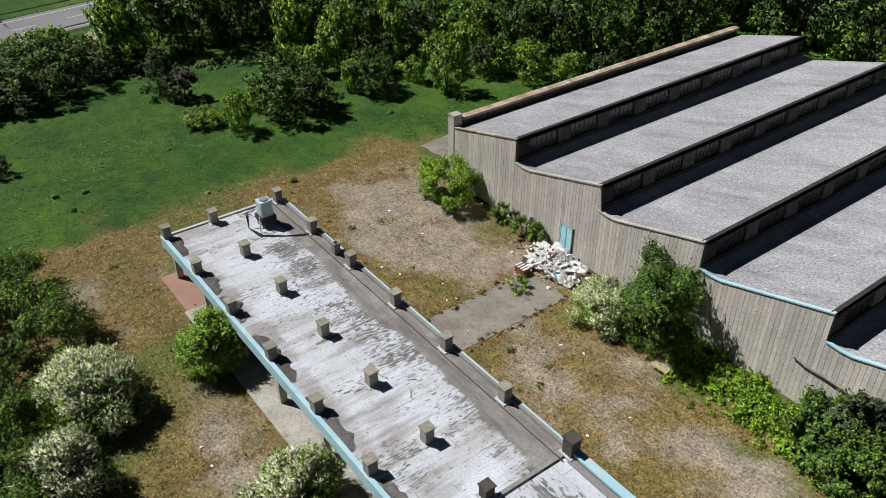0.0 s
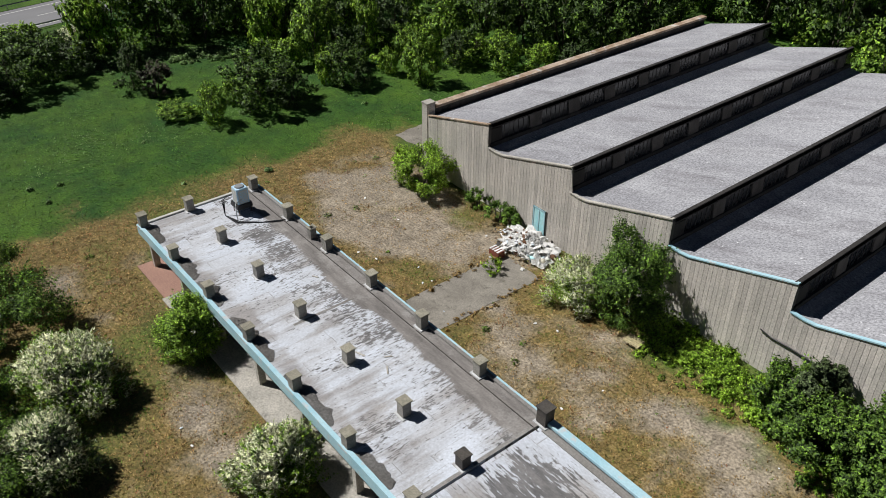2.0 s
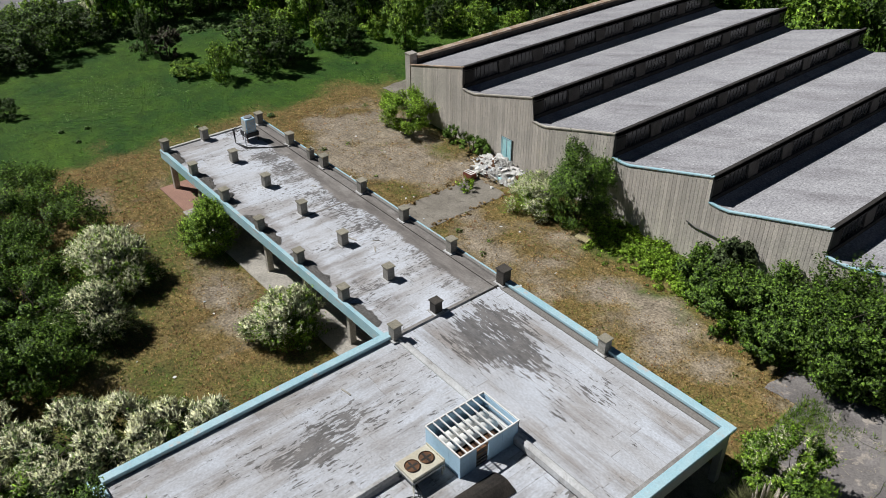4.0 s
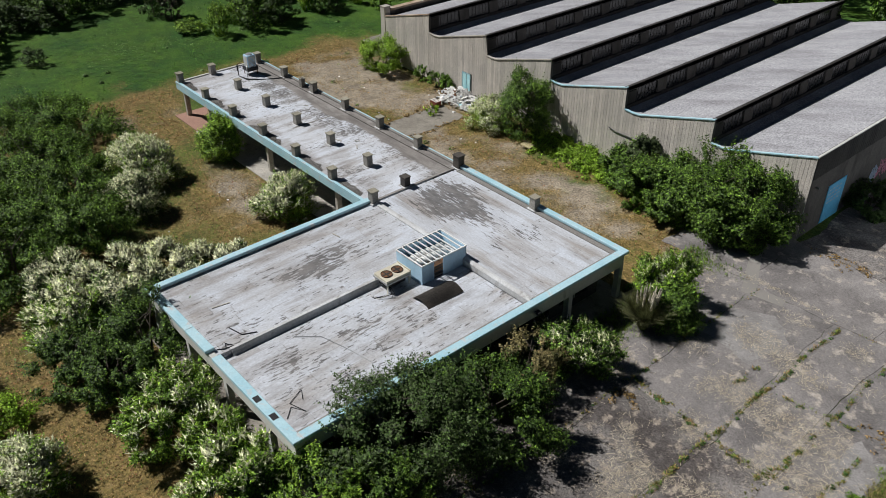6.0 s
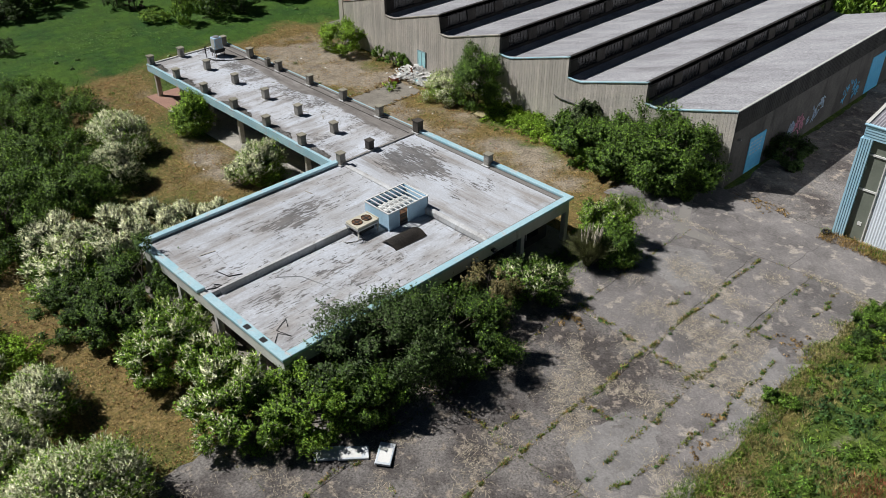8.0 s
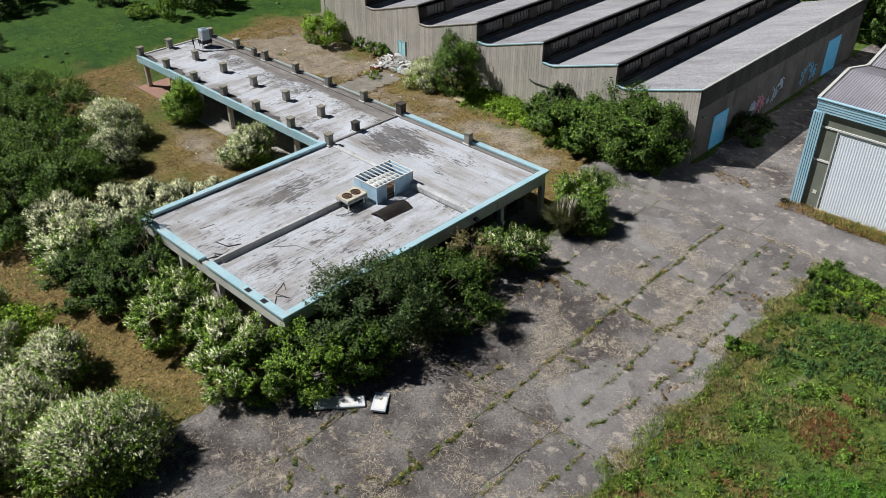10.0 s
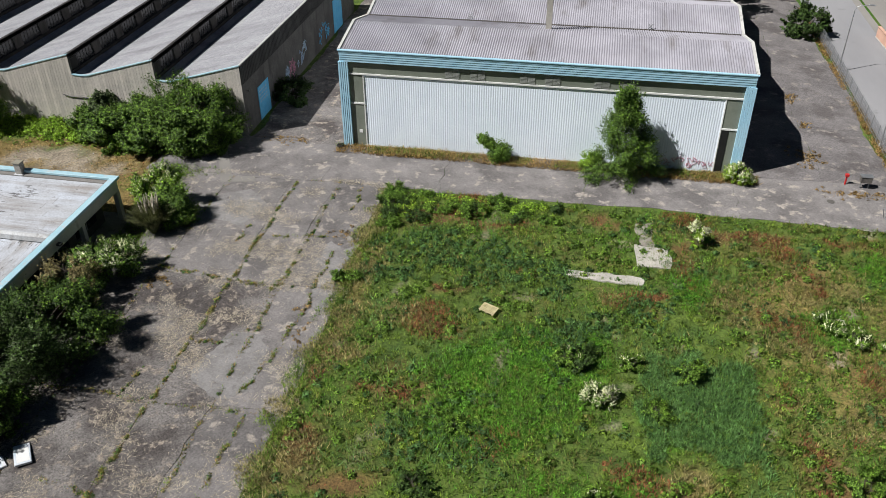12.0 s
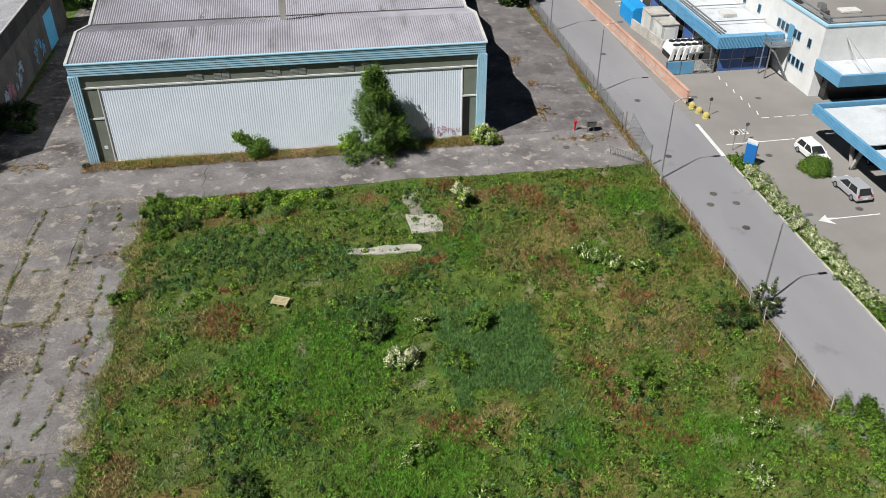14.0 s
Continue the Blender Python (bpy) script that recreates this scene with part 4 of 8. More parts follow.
stub = roof_stub((-42.75, 25.6, ZR + 0.04))
for k in range(7):
    x = -42.75 + 5.85 * k
    if 0 < k < 6:
        copy_thing(stub, pose(x, 25.62, ZR + 0.04))
    if k < 6:
        copy_thing(stub, pose(x - 0.05, 29.5, ZR + 0.02))
    if k < 6:
        copy_thing(stub, pose(x + 0.1, 35.2, ZR + 0.04))
copy_thing(stub, pose(-7.9, 25.85, ZR + 0.06))
copy_thing(stub, pose(1.6, 35.25, ZR + 0.06))
tagged(roof_stub((-8.45, 29.7, ZR + 0.03), True, 0.95), "blackened stub block with a flat cap on the roof", "chimney block")
tagged(roof_stub((-7.95, 35.45, ZR + 0.05), True, 1.25, 0.36), "blackened stub block at the roof edge", "chimney block")
pot = thing("chimney_pot", "open square cement flue beside the stubs", "chimney", (-33.1, 35.15, ZR))
part("flue", boxes((-33.35, -32.85, 34.9, 34.98, ZR, ZR + 0.95), (-33.35, -32.85, 35.32, 35.4, ZR, ZR + 0.95), (-33.35, -33.27, 34.98, 35.32, ZR, ZR + 0.95), (-32.93, -32.85, 34.98, 35.32, ZR, ZR + 0.95)), M_BLOCK, pot)
for y in (34.83, 35.32):
    part("rim", boxes((-33.42, -32.78, y, y + 0.15, ZR + 0.95, ZR + 1.02)), M_BLOCK_TOP, pot)

# small cooling unit on legs at the canopy's end
cool = thing("cooling_unit", "pale blue box cooler on a steel stand with pipes", "air conditioner", (-40, 32.8, ZR))
part("casing", bevelled(boxes((-40.48, -39.52, 32.3, 33.3, ZR + 0.85, ZR + 2.3)), 0.04), M_UNIT, cool)
bm = bmesh.new()
bmesh.ops.create_cone(bm, cap_ends=True, segments=20, radius1=0.4, radius2=0.34, depth=0.1, matrix=pose(-40, 32.8, ZR + 2.34))
part("fan_guard", bm, M_STEEL, cool)
part("panel", boxes((-39.522, -39.5, 32.42, 33.18, ZR + 1.0, ZR + 2.15)), M_FASCIA, cool, "pale louvre panel")
part("panel", boxes((-40.36, -39.64, 32.28, 32.3, ZR + 1.0, ZR + 2.15)), M_FASCIA, cool, "pale louvre panel")
for k in range(7):
    part("louvre", boxes((-39.5, -39.485, 32.5, 33.1, ZR + 1.1 + 0.14 * k, ZR + 1.16 + 0.14 * k)), M_UNIT, cool)
part("pipe_frame", tube(bmesh.new(), [(-39.2, 31.9, ZR + 0.05), (-39.2, 31.9, ZR + 1.25), (-39.3, 32.0, ZR + 1.35), (-39.5, 32.6, ZR + 1.4)], 0.04, 6), M_STEEL, cool)
for x in (-40.5, -39.55):
    for y in (32.25, 33.32):
        part("leg", boxes((x, x + 0.06, y, y + 0.06, ZR, ZR + 0.95)), M_RUST, cool)
part("tray", boxes((-40.6, -39.4, 32.15, 33.45, ZR + 0.55, ZR + 0.95)), M_BLACK, cool)
for k in range(3):
    bm = tube(bmesh.new(), [(-40.2, 32.0 - k * 0.12, ZR + 1.7 - 0.3 * k), (-40.6, 31.6 - k * 0.1, ZR + 1.3), (-40.1, 31.3, ZR + 0.12), (-38.6, 31.5 + 0.15 * k, ZR + 0.08), (-37.4, 33.2, ZR + 0.08), (-36.6, 34.4 + 0.2 * k, ZR + 0.1)], 0.035, 5)
    part("pipe", bm, M_BLACK, cool)

# the large roof unit: panelled walls, open top with bars, ducts within
unit = thing("rooftop_air_handler", "pale blue air handling unit with an open barred top", "air handler", (1.8, 24, ZR))
X0, X1, Y0, Y1, Z0, Z1 = 0.35, 3.3, 21.8, 26.1, ZR - 0.42, ZR + 1.15
part("wall_panel", boxes((X0, X0 + 0.06, Y0, Y1, Z0, Z1)), M_UNIT, unit)
part("wall_panel", boxes((X0 + 0.06, X1, Y1 - 0.06, Y1, Z0, Z1)), M_UNIT, unit)
for k, (a, b) in enumerate(((0.06, 1.0), (1.02, 2.0), (2.02, 2.95))):
    part("wall_panel", boxes((X0 + a, X0 + b, Y0, Y0 + 0.06, Z0, Z1)), M_UNIT, unit)
for a, b in ((0.0, 1.1), (1.98, 3.0), (3.02, 4.24)):
    part("wall_panel", boxes((X1 - 0.06, X1, Y0 + 0.06 + a, Y0 + 0.06 + b, Z0, Z1)), M_UNIT, unit)
part("opening_slats", boxes(*[(X1 - 0.05, X1 - 0.03, Y0 + 1.18, Y0 + 2.0, Z0 + 0.15 + 0.28 * k, Z0 + 0.22 + 0.28 * k) for k in range(4)]), M_BLACK, unit, "dark broken louvre")
for a in (0, 1):
    part("top_rail", boxes((X0 - 0.03, X1 + 0.03, (Y0, Y1)[a] - 0.04, (Y0, Y1)[a] + 0.04, Z1, Z1 + 0.09)), M_WHITE, unit)
    part("top_rail", boxes(((X0, X1)[a] - 0.04, (X0, X1)[a] + 0.04, Y0 + 0.04, Y1 - 0.04, Z1, Z1 + 0.09)), M_WHITE, unit)
for k in range(8):
    y = Y0 + 0.5 + k * 0.48
    part("top_bar", boxes((X0 + 0.04, X1 - 0.04, y - 0.04, y + 0.04, Z1 + 0.01, Z1 + 0.085)), M_WHITE, unit)
part("floor_pan", boxes((X0 + 0.06, X1 - 0.06, Y0 + 0.06, Y1 - 0.06, Z0, Z0 + 0.1)), M_BLACK, unit)
for k, xx in enumerate((1.05, 1.75)):
    bm = tube(bmesh.new(), [(xx, Y0 + 0.4, Z0 + 0.65), (xx, Y0 + 1.6, Z0 + 0.72), (xx + 0.1, Y1 - 0.5, Z0 + 0.68)], 0.33, 12)
    part("duct", bm, M_WHITE, unit, "white insulated duct", True)
part("coil", boxes((2.3, 2.9, Y0 + 0.7, Y1 - 1.0, Z0 + 0.1, Z0 + 0.7)), M_RUST, unit)

cond = thing("condenser", "cream condenser with two rusty fans on legs", "condenser", (1.7, 20.3, ZR))
part("deck", bevelled(boxes((0.95, 2.5, 19.25, 21.35, ZR + 0.35, ZR + 0.62)), 0.02), M_CREAM, cond)
for x in (0.97, 2.4):
    for y in (19.28, 21.24):
        part("leg", boxes((x, x + 0.08, y, y + 0.08, ZR - 0.42, ZR + 0.35)), M_CREAM, cond)
part("coil", boxes((1.2, 2.25, 19.5, 21.1, ZR - 0.2, ZR + 0.35)), M_BLACK, cond)
for y in (19.8, 20.75):
    bm = bmesh.new()
    bmesh.ops.create_cone(bm, cap_ends=True, segments=20, radius1=0.4, radius2=0.4, depth=0.03, matrix=pose(1.72, y, ZR + 0.63))
    fan = part("fan_well", bm, M_RUST, cond, "rust-brown fan opening")
    bm = bmesh.new()
    for k in range(20):
        a, b = math.tau * k / 20, math.tau * (k + 1) / 20
        v = [bm.verts.new((1.72 + r * math.cos(t), y + r * math.sin(t), z)) for t, r, z in ((a, 0.4, ZR + 0.62), (b, 0.4, ZR + 0.62), (b, 0.43, ZR + 0.7), (a, 0.43, ZR + 0.7))]
        bm.faces.new(v)
    bmesh.ops.solidify(bm, geom=list(bm.faces), thickness=0.015)
    part("rim", bm, M_RUST, fan)
    part("blade", boxes((1.38, 2.06, y - 0.06, y + 0.06, ZR + 0.65, ZR + 0.665), (1.66, 1.78, y - 0.34, y + 0.34, ZR + 0.645, ZR + 0.66)), M_SHADE_BLACK, fan)

part("side_panel", boxes((0.95, 2.5, 21.36, 21.42, ZR - 0.1, ZR + 0.72)), M_CREAM, cond, "cream side panel")
part("frame_rail", boxes((0.93, 2.52, 19.2, 19.26, ZR + 0.3, ZR + 0.42), (2.5, 2.56, 19.2, 21.36, ZR + 0.3, ZR + 0.42)), M_STEEL, cond)
for k in range(3):
    part("hose", tube(bmesh.new(), [(2.3 + 0.1 * k, 19.5, ZR + 0.1), (2.9 + 0.15 * k, 19.0 + 0.2 * k, ZR - 0.1), (2.6, 18.4 + 0.3 * k, ZR - 0.38), (1.9 + 0.2 * k, 18.2, ZR - 0.39)], 0.035, 5), M_BLACK if k else M_FASCIA, cond)

sheet = thing("roofing_sheet", "black curved sheet lying on the white roof", "sheet", (5, 22, ZR))
bm = bmesh.new()
rows = []
for i in range(9):
    u = i / 8
    y = 20.3 + 3.2 * u
    rows.append([bm.verts.new((4.05 + 0.25 * j + 0.1 * u, y, ZR - 0.4 + 0.42 * math.sin(math.pi * j / 7) * (0.75 + 0.25 * math.sin(3 * u)) + 0.05 * u)) for j in range(8)])
for a, b in zip(rows, rows[1:]):
    for j in range(7):
        bm.faces.new((a[j], a[j + 1], b[j + 1], b[j]))
bmesh.ops.solidify(bm, geom=list(bm.faces), thickness=0.03)
part("sheet_body", bm, M_SHEET, sheet)
for pts, r, lab in ((((0.5, 6.9), (0.8, 7.4), (0.3, 7.6), (0.9, 8.0), (0.7, 7.2)), 0.045, "tangle of dark broken cable on the roof"), (((8.4, 7.2), (7.7, 7.9), (8.6, 8.4), (7.4, 8.0), (6.8, 9.2), (7.6, 8.8)), 0.025, "thin bent antenna rods on the roof"),
                    (((2.2, 11.6), (3.4, 13.0), (5.6, 13.6), (7.6, 14.0), (9.2, 13.4)), 0.02, "thin loose cable lying on the roof"), (((-1.0, 8.6), (0.2, 8.9), (0.6, 9.8)), 0.04, "pale loose batten on the roof")):
    bm = tube(bmesh.new(), [(x, y, ZR + (0.0 if x < 1.05 else -0.4) + (0.25 if r > 0.05 and k % 2 else 0.02)) for k, (x, y) in enumerate(pts)], r, 5)
    tagged(part("roof_cable", bm, M_BLACK if r > 0.02 else M_STEEL), lab, "cable")
for x, y, a, w in ((-19.6, 30.4, 20, 0.9), (-17.2, 30.9, -30, 0.7), (-18.2, 31.7, 60, 0.5), (-3.6, 9.4, 80, 1.3), (-5.8, 20.6, 10, 0.8), (-28.5, 32.6, 30, 0.5)):
    ob = part("batten", boxes((-w / 2, w / 2, -0.05, 0.05, 0, 0.05)), M_CONC_PALE)
    ob.matrix_world = pose(x, y, ZR + (-0.02 if -8 < x < 1 else 0.02), 0, 0, a)
    tagged(ob, "loose piece of batten lying on the roof", "debris", "battens on the roof")


# ---- saw-toothed factory ----
FX = [-33.45, -23.57, -13.68, -3.83, 5.95, 15.65]
FY0, FY1, FL, FH, FB = 53.5, 96.3, -42.0, 8.0, 5.75
factory = thing("factory", "abandoned concrete factory with a saw-tooth roof", "factory", (-13, 75, 0))


def tooth_top(x):
    """Height of the roof edge along the front wall."""
    starts = [FL - 1.3] + FX[:-1]
    for a, b in zip(starts, FX):
        if x <= b + 1e-6:
            u = x - a
            return FB if u < 1.8 else FB + (FH - FB) * (u - 1.8) / (b - a - 1.8)
    return FH


starts = [FL] + FX[:-1]
for k, (a, b) in enumerate(zip(starts, FX)):
    zs = [(x, tooth_top(x) - 0.12) for x in ((a, a + 1.0, a + 1.8, b) if k else (a, b))]
    zs[0] = (a + 0.12, zs[0][1] if k else tooth_top(a + 0.05) - 0.12)
    if k:
        zs[0], zs[1], zs[2] = (a + 0.12, FB - 0.02), (a + 1.0, FB - 0.16), (a + 1.8, FB - 0.1)
    outline = zs + [(x, z - 0.3) for x, z in zs[::-1]]
    part("roof_bay", prism(outline, "y", FY0 + 0.16, FY1), M_FELT, factory, "grey mineral felt roof slope")
    # pale metal drip edge along the front of each slope
    edge = [(x, z) for x, z in ((a + 0.02, FB + 0.06), (a + 1.0, FB - 0.02), (a + 1.8, FB + 0.03), (b + 0.02, FH + 0.04))] if k else [(a, tooth_top(a) + 0.04), (b + 0.02, FH + 0.04)]
    part("drip_edge", prism(edge + [(x, z - 0.1) for x, z in edge[::-1]], "y", FY0 - 0.1, FY0 + 0.18), M_FLASH if k == 0 else M_AQUA if k > 2 else M_CONC_PALE, factory, "pale roof edge strip")
    if k < 5:
        # clerestory: dark glazing with slanted concrete piers and a sill
        win = part("clerestory", boxes((b - 0.24, b - 0.1, FY0 + 0.2, FY1, FB, FH - 0.5)), M_GLASSY, factory, "dark band of dirty clerestory glass")
        # head, sill, ends and piers carry this side's shade in their dark colours
        part("clerestory_head", boxes((b - 0.3, b, FY0 + 0.02, FY1, FH - 0.55, FH - 0.02)), M_SHADE_BLACK, factory)
        part("clerestory_sill", boxes((b - 0.3, b + 0.12, FY0 + 0.2, FY1, FB - 0.1, FB + 0.35)), M_SHADE_BLACK, factory)
        part("clerestory_end", boxes((b - 0.3, b, FY0 + 0.0, FY0 + 1.6, FB + 0.35, FH - 0.62)), M_SHADE_BLACK, factory)
        for i in range(8):
            y = FY0 + 5.6 + i * 5.0
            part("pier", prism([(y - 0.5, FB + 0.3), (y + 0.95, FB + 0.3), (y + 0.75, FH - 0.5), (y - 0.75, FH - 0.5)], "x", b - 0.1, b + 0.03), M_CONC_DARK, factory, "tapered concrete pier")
        for i in range(70):
            y = FY0 + 1.9 + i * 0.58
            part("glazing_bar", boxes((b - 0.1, b - 0.07, y, y + 0.035, FB + 0.35, FH - 0.62)), M_SHEET, win)
part("wall_core", prism([(FL, 0)] + [(FX[-1], 0), (FX[-1], FH - 0.2)] + [p for a, b in list(zip(FX[:-1], FX[1:]))[::-1] for p in ((a + 1.8, FB - 0.25), (a + 0.01, FB - 0.2), (a, FH - 0.25))] + [(FL, tooth_top(FL) - 0.2)], "y", FY0 + 0.03, FY0 + 0.3), M_CONC_DARK, factory)
# ribbed panels of the front wall, each with its own top
x = FL
DOOR = (-27.4, -26.0)
while x < FX[-1] - 0.05:
    w = min(0.352, FX[-1] - x)
    nxt = [t for t in FX if x + 0.05 < t < x + w - 0.03]
    if nxt:
        w = nxt[0] - x
    h0, h1 = tooth_top(x + 0.02), tooth_top(x + w - 0.02)
    z0 = 2.75 if DOOR[0] - 0.2 < x + w / 2 < DOOR[1] + 0.2 else 0.0
    d = 0.012 * wobble(x, 3, 0.7, 2.2)
    part("panel", prism([(x + 0.011, z0), (x + w - 0.011, z0), (x + w - 0.011, h1 - 0.04), (x + 0.011, h0 - 0.04)], "y", FY0 - 0.03 + d, FY0 + 0.05), M_CONC, factory)
    x += w
part("wall", boxes((FL, FL + 0.3, FY0, FY1, 0, 5.0)), M_CONC, factory)
part("wall", boxes((FL, FX[-1] - 0.1, FY1 - 0.3, FY1, 0, 5.4)), M_CONC, factory)
part("coping", boxes((FL - 0.75, FL + 0.05, FY0 + 0.9, FY1, 6.25, 6.5)), M_FLASH, factory, "rust-stained coping of the side parapet")
part("parapet", boxes((FL - 0.6, FL - 0.2, FY0 + 0.9, FY1, 0, 6.25)), M_CONC_DARK, factory)
part("end_post", boxes((FL - 0.95, FL - 0.15, FY0 - 0.05, FY0 + 0.9, 0, 6.75)), M_CONC, factory, "concrete end post")
part("end_post_cap", boxes((FL - 1.0, FL - 0.1, FY0 - 0.1, FY0 + 0.95, 6.75, 6.85)), M_CONC_PALE, factory)
# side wall along the lane: smooth lower wall, ribbed band above; lane shade is in both colours
side = part("side_wall", boxes((FX[-1] - 0.3, FX[-1] - 0.05, FY0 + 0.05, FY1, 0, 5.75)), M_CONC_DARK, factory, "stained smooth concrete wall, shade in its dark tone")
band = part("upper_band", boxes((FX[-1] - 0.3, FX[-1] - 0.02, FY0 + 0.05, FY1, 5.85, FH - 0.15)), M_SHADE_BLACK, factory)
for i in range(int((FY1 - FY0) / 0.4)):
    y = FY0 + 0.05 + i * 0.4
    part("rib", boxes((FX[-1] - 0.02, FX[-1] + 0.05, y, y + 0.35, 5.82, FH - 0.05)), M_SHADE_BLACK, band)
part("side_trim", boxes((FX[-1] - 0.1, FX[-1] + 0.09, FY0 - 0.03, FY1, FH - 0.05, FH + 0.05)), M_FASCIA, factory, "white roof edge")
door = part("blue_door", boxes((FX[-1] - 0.05, FX[-1] + 0.01, 57.4, 60.6, 0.1, 3.9)), M_DOORBLUE, factory, "bright blue sheet door with scrawls")
for k in range(16):
    part("scrawl_bar", boxes((FX[-1] + 0.01, FX[-1] + 0.015, 57.7 + 0.6 * (k % 4), 58.1 + 0.6 * (k % 4), 2.0 + 0.42 * (k // 4), 2.16 + 0.42 * (k // 4))), M_PALESPRAY, door)
part("blue_door", boxes((FX[-1] - 0.05, FX[-1] + 0.01, 86.0, 90.0, 0.1, 4.6)), M_DOORBLUE, factory, "bright blue sheet door")
for y0, y1, z0, z1, m in ((66.0, 67.2, 0.8, 2.4, M_PALESPRAY), (67.6, 69.6, 0.9, 2.7, M_PINK), (70.0, 74.0, 1.2, 3.3, M_PALESPRAY), (79.5, 84.0, 1.0, 3.0, M_DOORBLUE)):
    for k in range(16):
        a = y0 + (y1 - y0) * random.random()
        b = z0 + (z1 - z0) * random.random()
        stroke = [(FX[-1] - 0.045, a + 0.35 * math.sin(t * 1.3 + k), b + 0.4 * math.cos(t * 1.7 + k * 2)) for t in range(4)]
        part("spray_stroke", tube(bmesh.new(), stroke, 0.06, 4), m, factory, "faded spray paint stroke")
part("lamp", bevelled(boxes((FX[-1], FX[-1] + 0.3, 54.6, 54.75, 4.7, 4.85)), 0.02), M_STEEL, factory)
front_door = part("front_door", boxes((DOOR[0], DOOR[1], FY0 - 0.02, FY0 + 0.03, 0.05, 2.7)), M_DOORAQUA, factory, "aqua painted steel door")
part("door_rail", boxes((DOOR[0], DOOR[0] + 0.1, FY0 - 0.05, FY0 - 0.02, 0.05, 2.7), (DOOR[1] - 0.1, DOOR[1], FY0 - 0.05, FY0 - 0.02, 0.05, 2.7), (DOOR[0] + 0.1, DOOR[1] - 0.1, FY0 - 0.05, FY0 - 0.02, 2.58, 2.7), (DOOR[0] + 0.65, DOOR[0] + 0.75, FY0 - 0.05, FY0 - 0.02, 0.05, 2.58)), M_AQUA, front_door)
cable = tagged(part("cable", tube(bmesh.new(), [(-5.4, FY0 - 0.12, 3.35), (-4.6, FY0 - 0.12, 3.15), (-3.2, FY0 - 0.14, 3.2), (-1.2, FY0 - 0.16, 3.1)], 0.05, 5), M_BLACK), "black cable hanging along the concrete wall", "cable")

# rubbish heap by the door
heap = thing("rubbish_heap", "heap of white rubbish bags and scrap by the wall", "rubbish", (-25.3, 51.2, 0))
rng = random.Random(5)
bm = bmesh.new()
bmesh.ops.create_icosphere(bm, subdivisions=4, radius=1.0)
for v in bm.verts:
    k = 0.72 + 0.55 * abs(noise.noise(v.co * 2.6)) + 0.3 * noise.noise(v.co * 5.0) + 0.2 * noise.noise(v.co * 11.0)
    v.co = Vector((-25.5 + v.co.x * 2.9 * k, 51.6 + v.co.y * 1.9 * k, max(-0.05, v.co.z * 1.45 * k)))
    v.co.y = min(v.co.y, 53.3)
part("mound", bm, M_RUBBLE, heap, "crumpled white sheeting")
for k in range(9):
    bm = bmesh.new()
    cx, cy, turn, w, h = -25.6 + 1.7 * rng.gauss(0, 0.6), 51.3 + 0.9 * rng.gauss(0, 0.6), rng.random() * math.tau, 0.7 + 0.6 * rng.random(), 0.5 + 0.4 * rng.random()
    rows = []
    for i in range(9):
        row = []
        for j in range(8):
            u, v = (i / 8 - 0.5) * 2 * w, (j / 7 - 0.5) * 2 * h
            x, y = cx + u * math.cos(turn) - v * math.sin(turn), min(53.2, cy + u * math.sin(turn) + v * math.cos(turn))
            rise = max(0.0, 1.4 * (1 - math.hypot((x + 25.5) / 3.2, (y - 51.5) / 2.2)))
            row.append(bm.verts.new((x, y, 0.12 + rise + 0.28 * abs(wobble(x * 4, y * 4, 1.0, k + 0.3)) + 0.12 * wobble(x * 9, y * 9, 1.0, k))))
        rows.append(row)
    for a, b in zip(rows, rows[1:]):
        for j in range(7):
            bm.faces.new((a[j], b[j], b[j + 1], a[j + 1]))
    bmesh.ops.solidify(bm, geom=list(bm.faces), thickness=0.02)
    part("sheeting", bm, M_RUBBLE if k % 3 else M_WHITE, heap, "crumpled white plastic sheet")
for x, y, z, m in ((-23.2, 50.7, 0.35, M_CREAM), (-23.0, 51.6, 0.5, M_RUST), (-24.0, 50.3, 0.4, M_DOORAQUA), (-24.3, 51.3, 0.9, M_SHEET)):
    bm = bmesh.new()
    bmesh.ops.create_icosphere(bm, subdivisions=2, radius=0.27)
    for v in bm.verts:
        v.co = Vector((x + v.co.x * 1.3, y + v.co.y * 0.9, z + v.co.z * 0.8)) + Vector((0.1, 0.1, 0.14)) * noise.noise(v.co * 3 + Vector((x, y, z)))
    part("sack", bm, m, heap, "slumped dirty sack", True)
for k in range(400):
    a, r = rng.random() * math.tau, abs(rng.gauss(0, 0.46))
    px, py = -25.7 + 4.0 * r * math.cos(a), 51.3 + 2.6 * r * math.sin(a)
    if py > 53.1:
        continue
    h = max(0.0, 1.45 * (1 - r * 0.85))
    bm = bmesh.new()
    bmesh.ops.create_icosphere(bm, subdivisions=1, radius=0.08 + 0.16 * rng.random() ** 1.6)
    for v in bm.verts:
        v.co *= 0.5 + 0.9 * rng.random()
    ob = part("bag", bm, (M_RUBBLE, M_RUBBLE, M_RUBBLE, M_WHITE, M_WHITE, M_FOAM, M_RUBBLE, M_RUST, M_SHEET)[rng.randrange(9)], heap)
    ob.matrix_parent_inverse = Matrix.Identity(4)
    ob.matrix_basis = Matrix.Translation((px + 25.3, py - 51.2, h * (0.35 + 0.65 * rng.random()) + 0.05)) @ pose(0, 0, 0, rng.random() * 50, rng.random() * 50, rng.random() * 360) @ Matrix.Diagonal((1.7, 1.2, 0.4, 1))
crate = thing("crate", "rusty red crate with pale slats on the concrete", "crate", (-26.6, 48.6, 0))
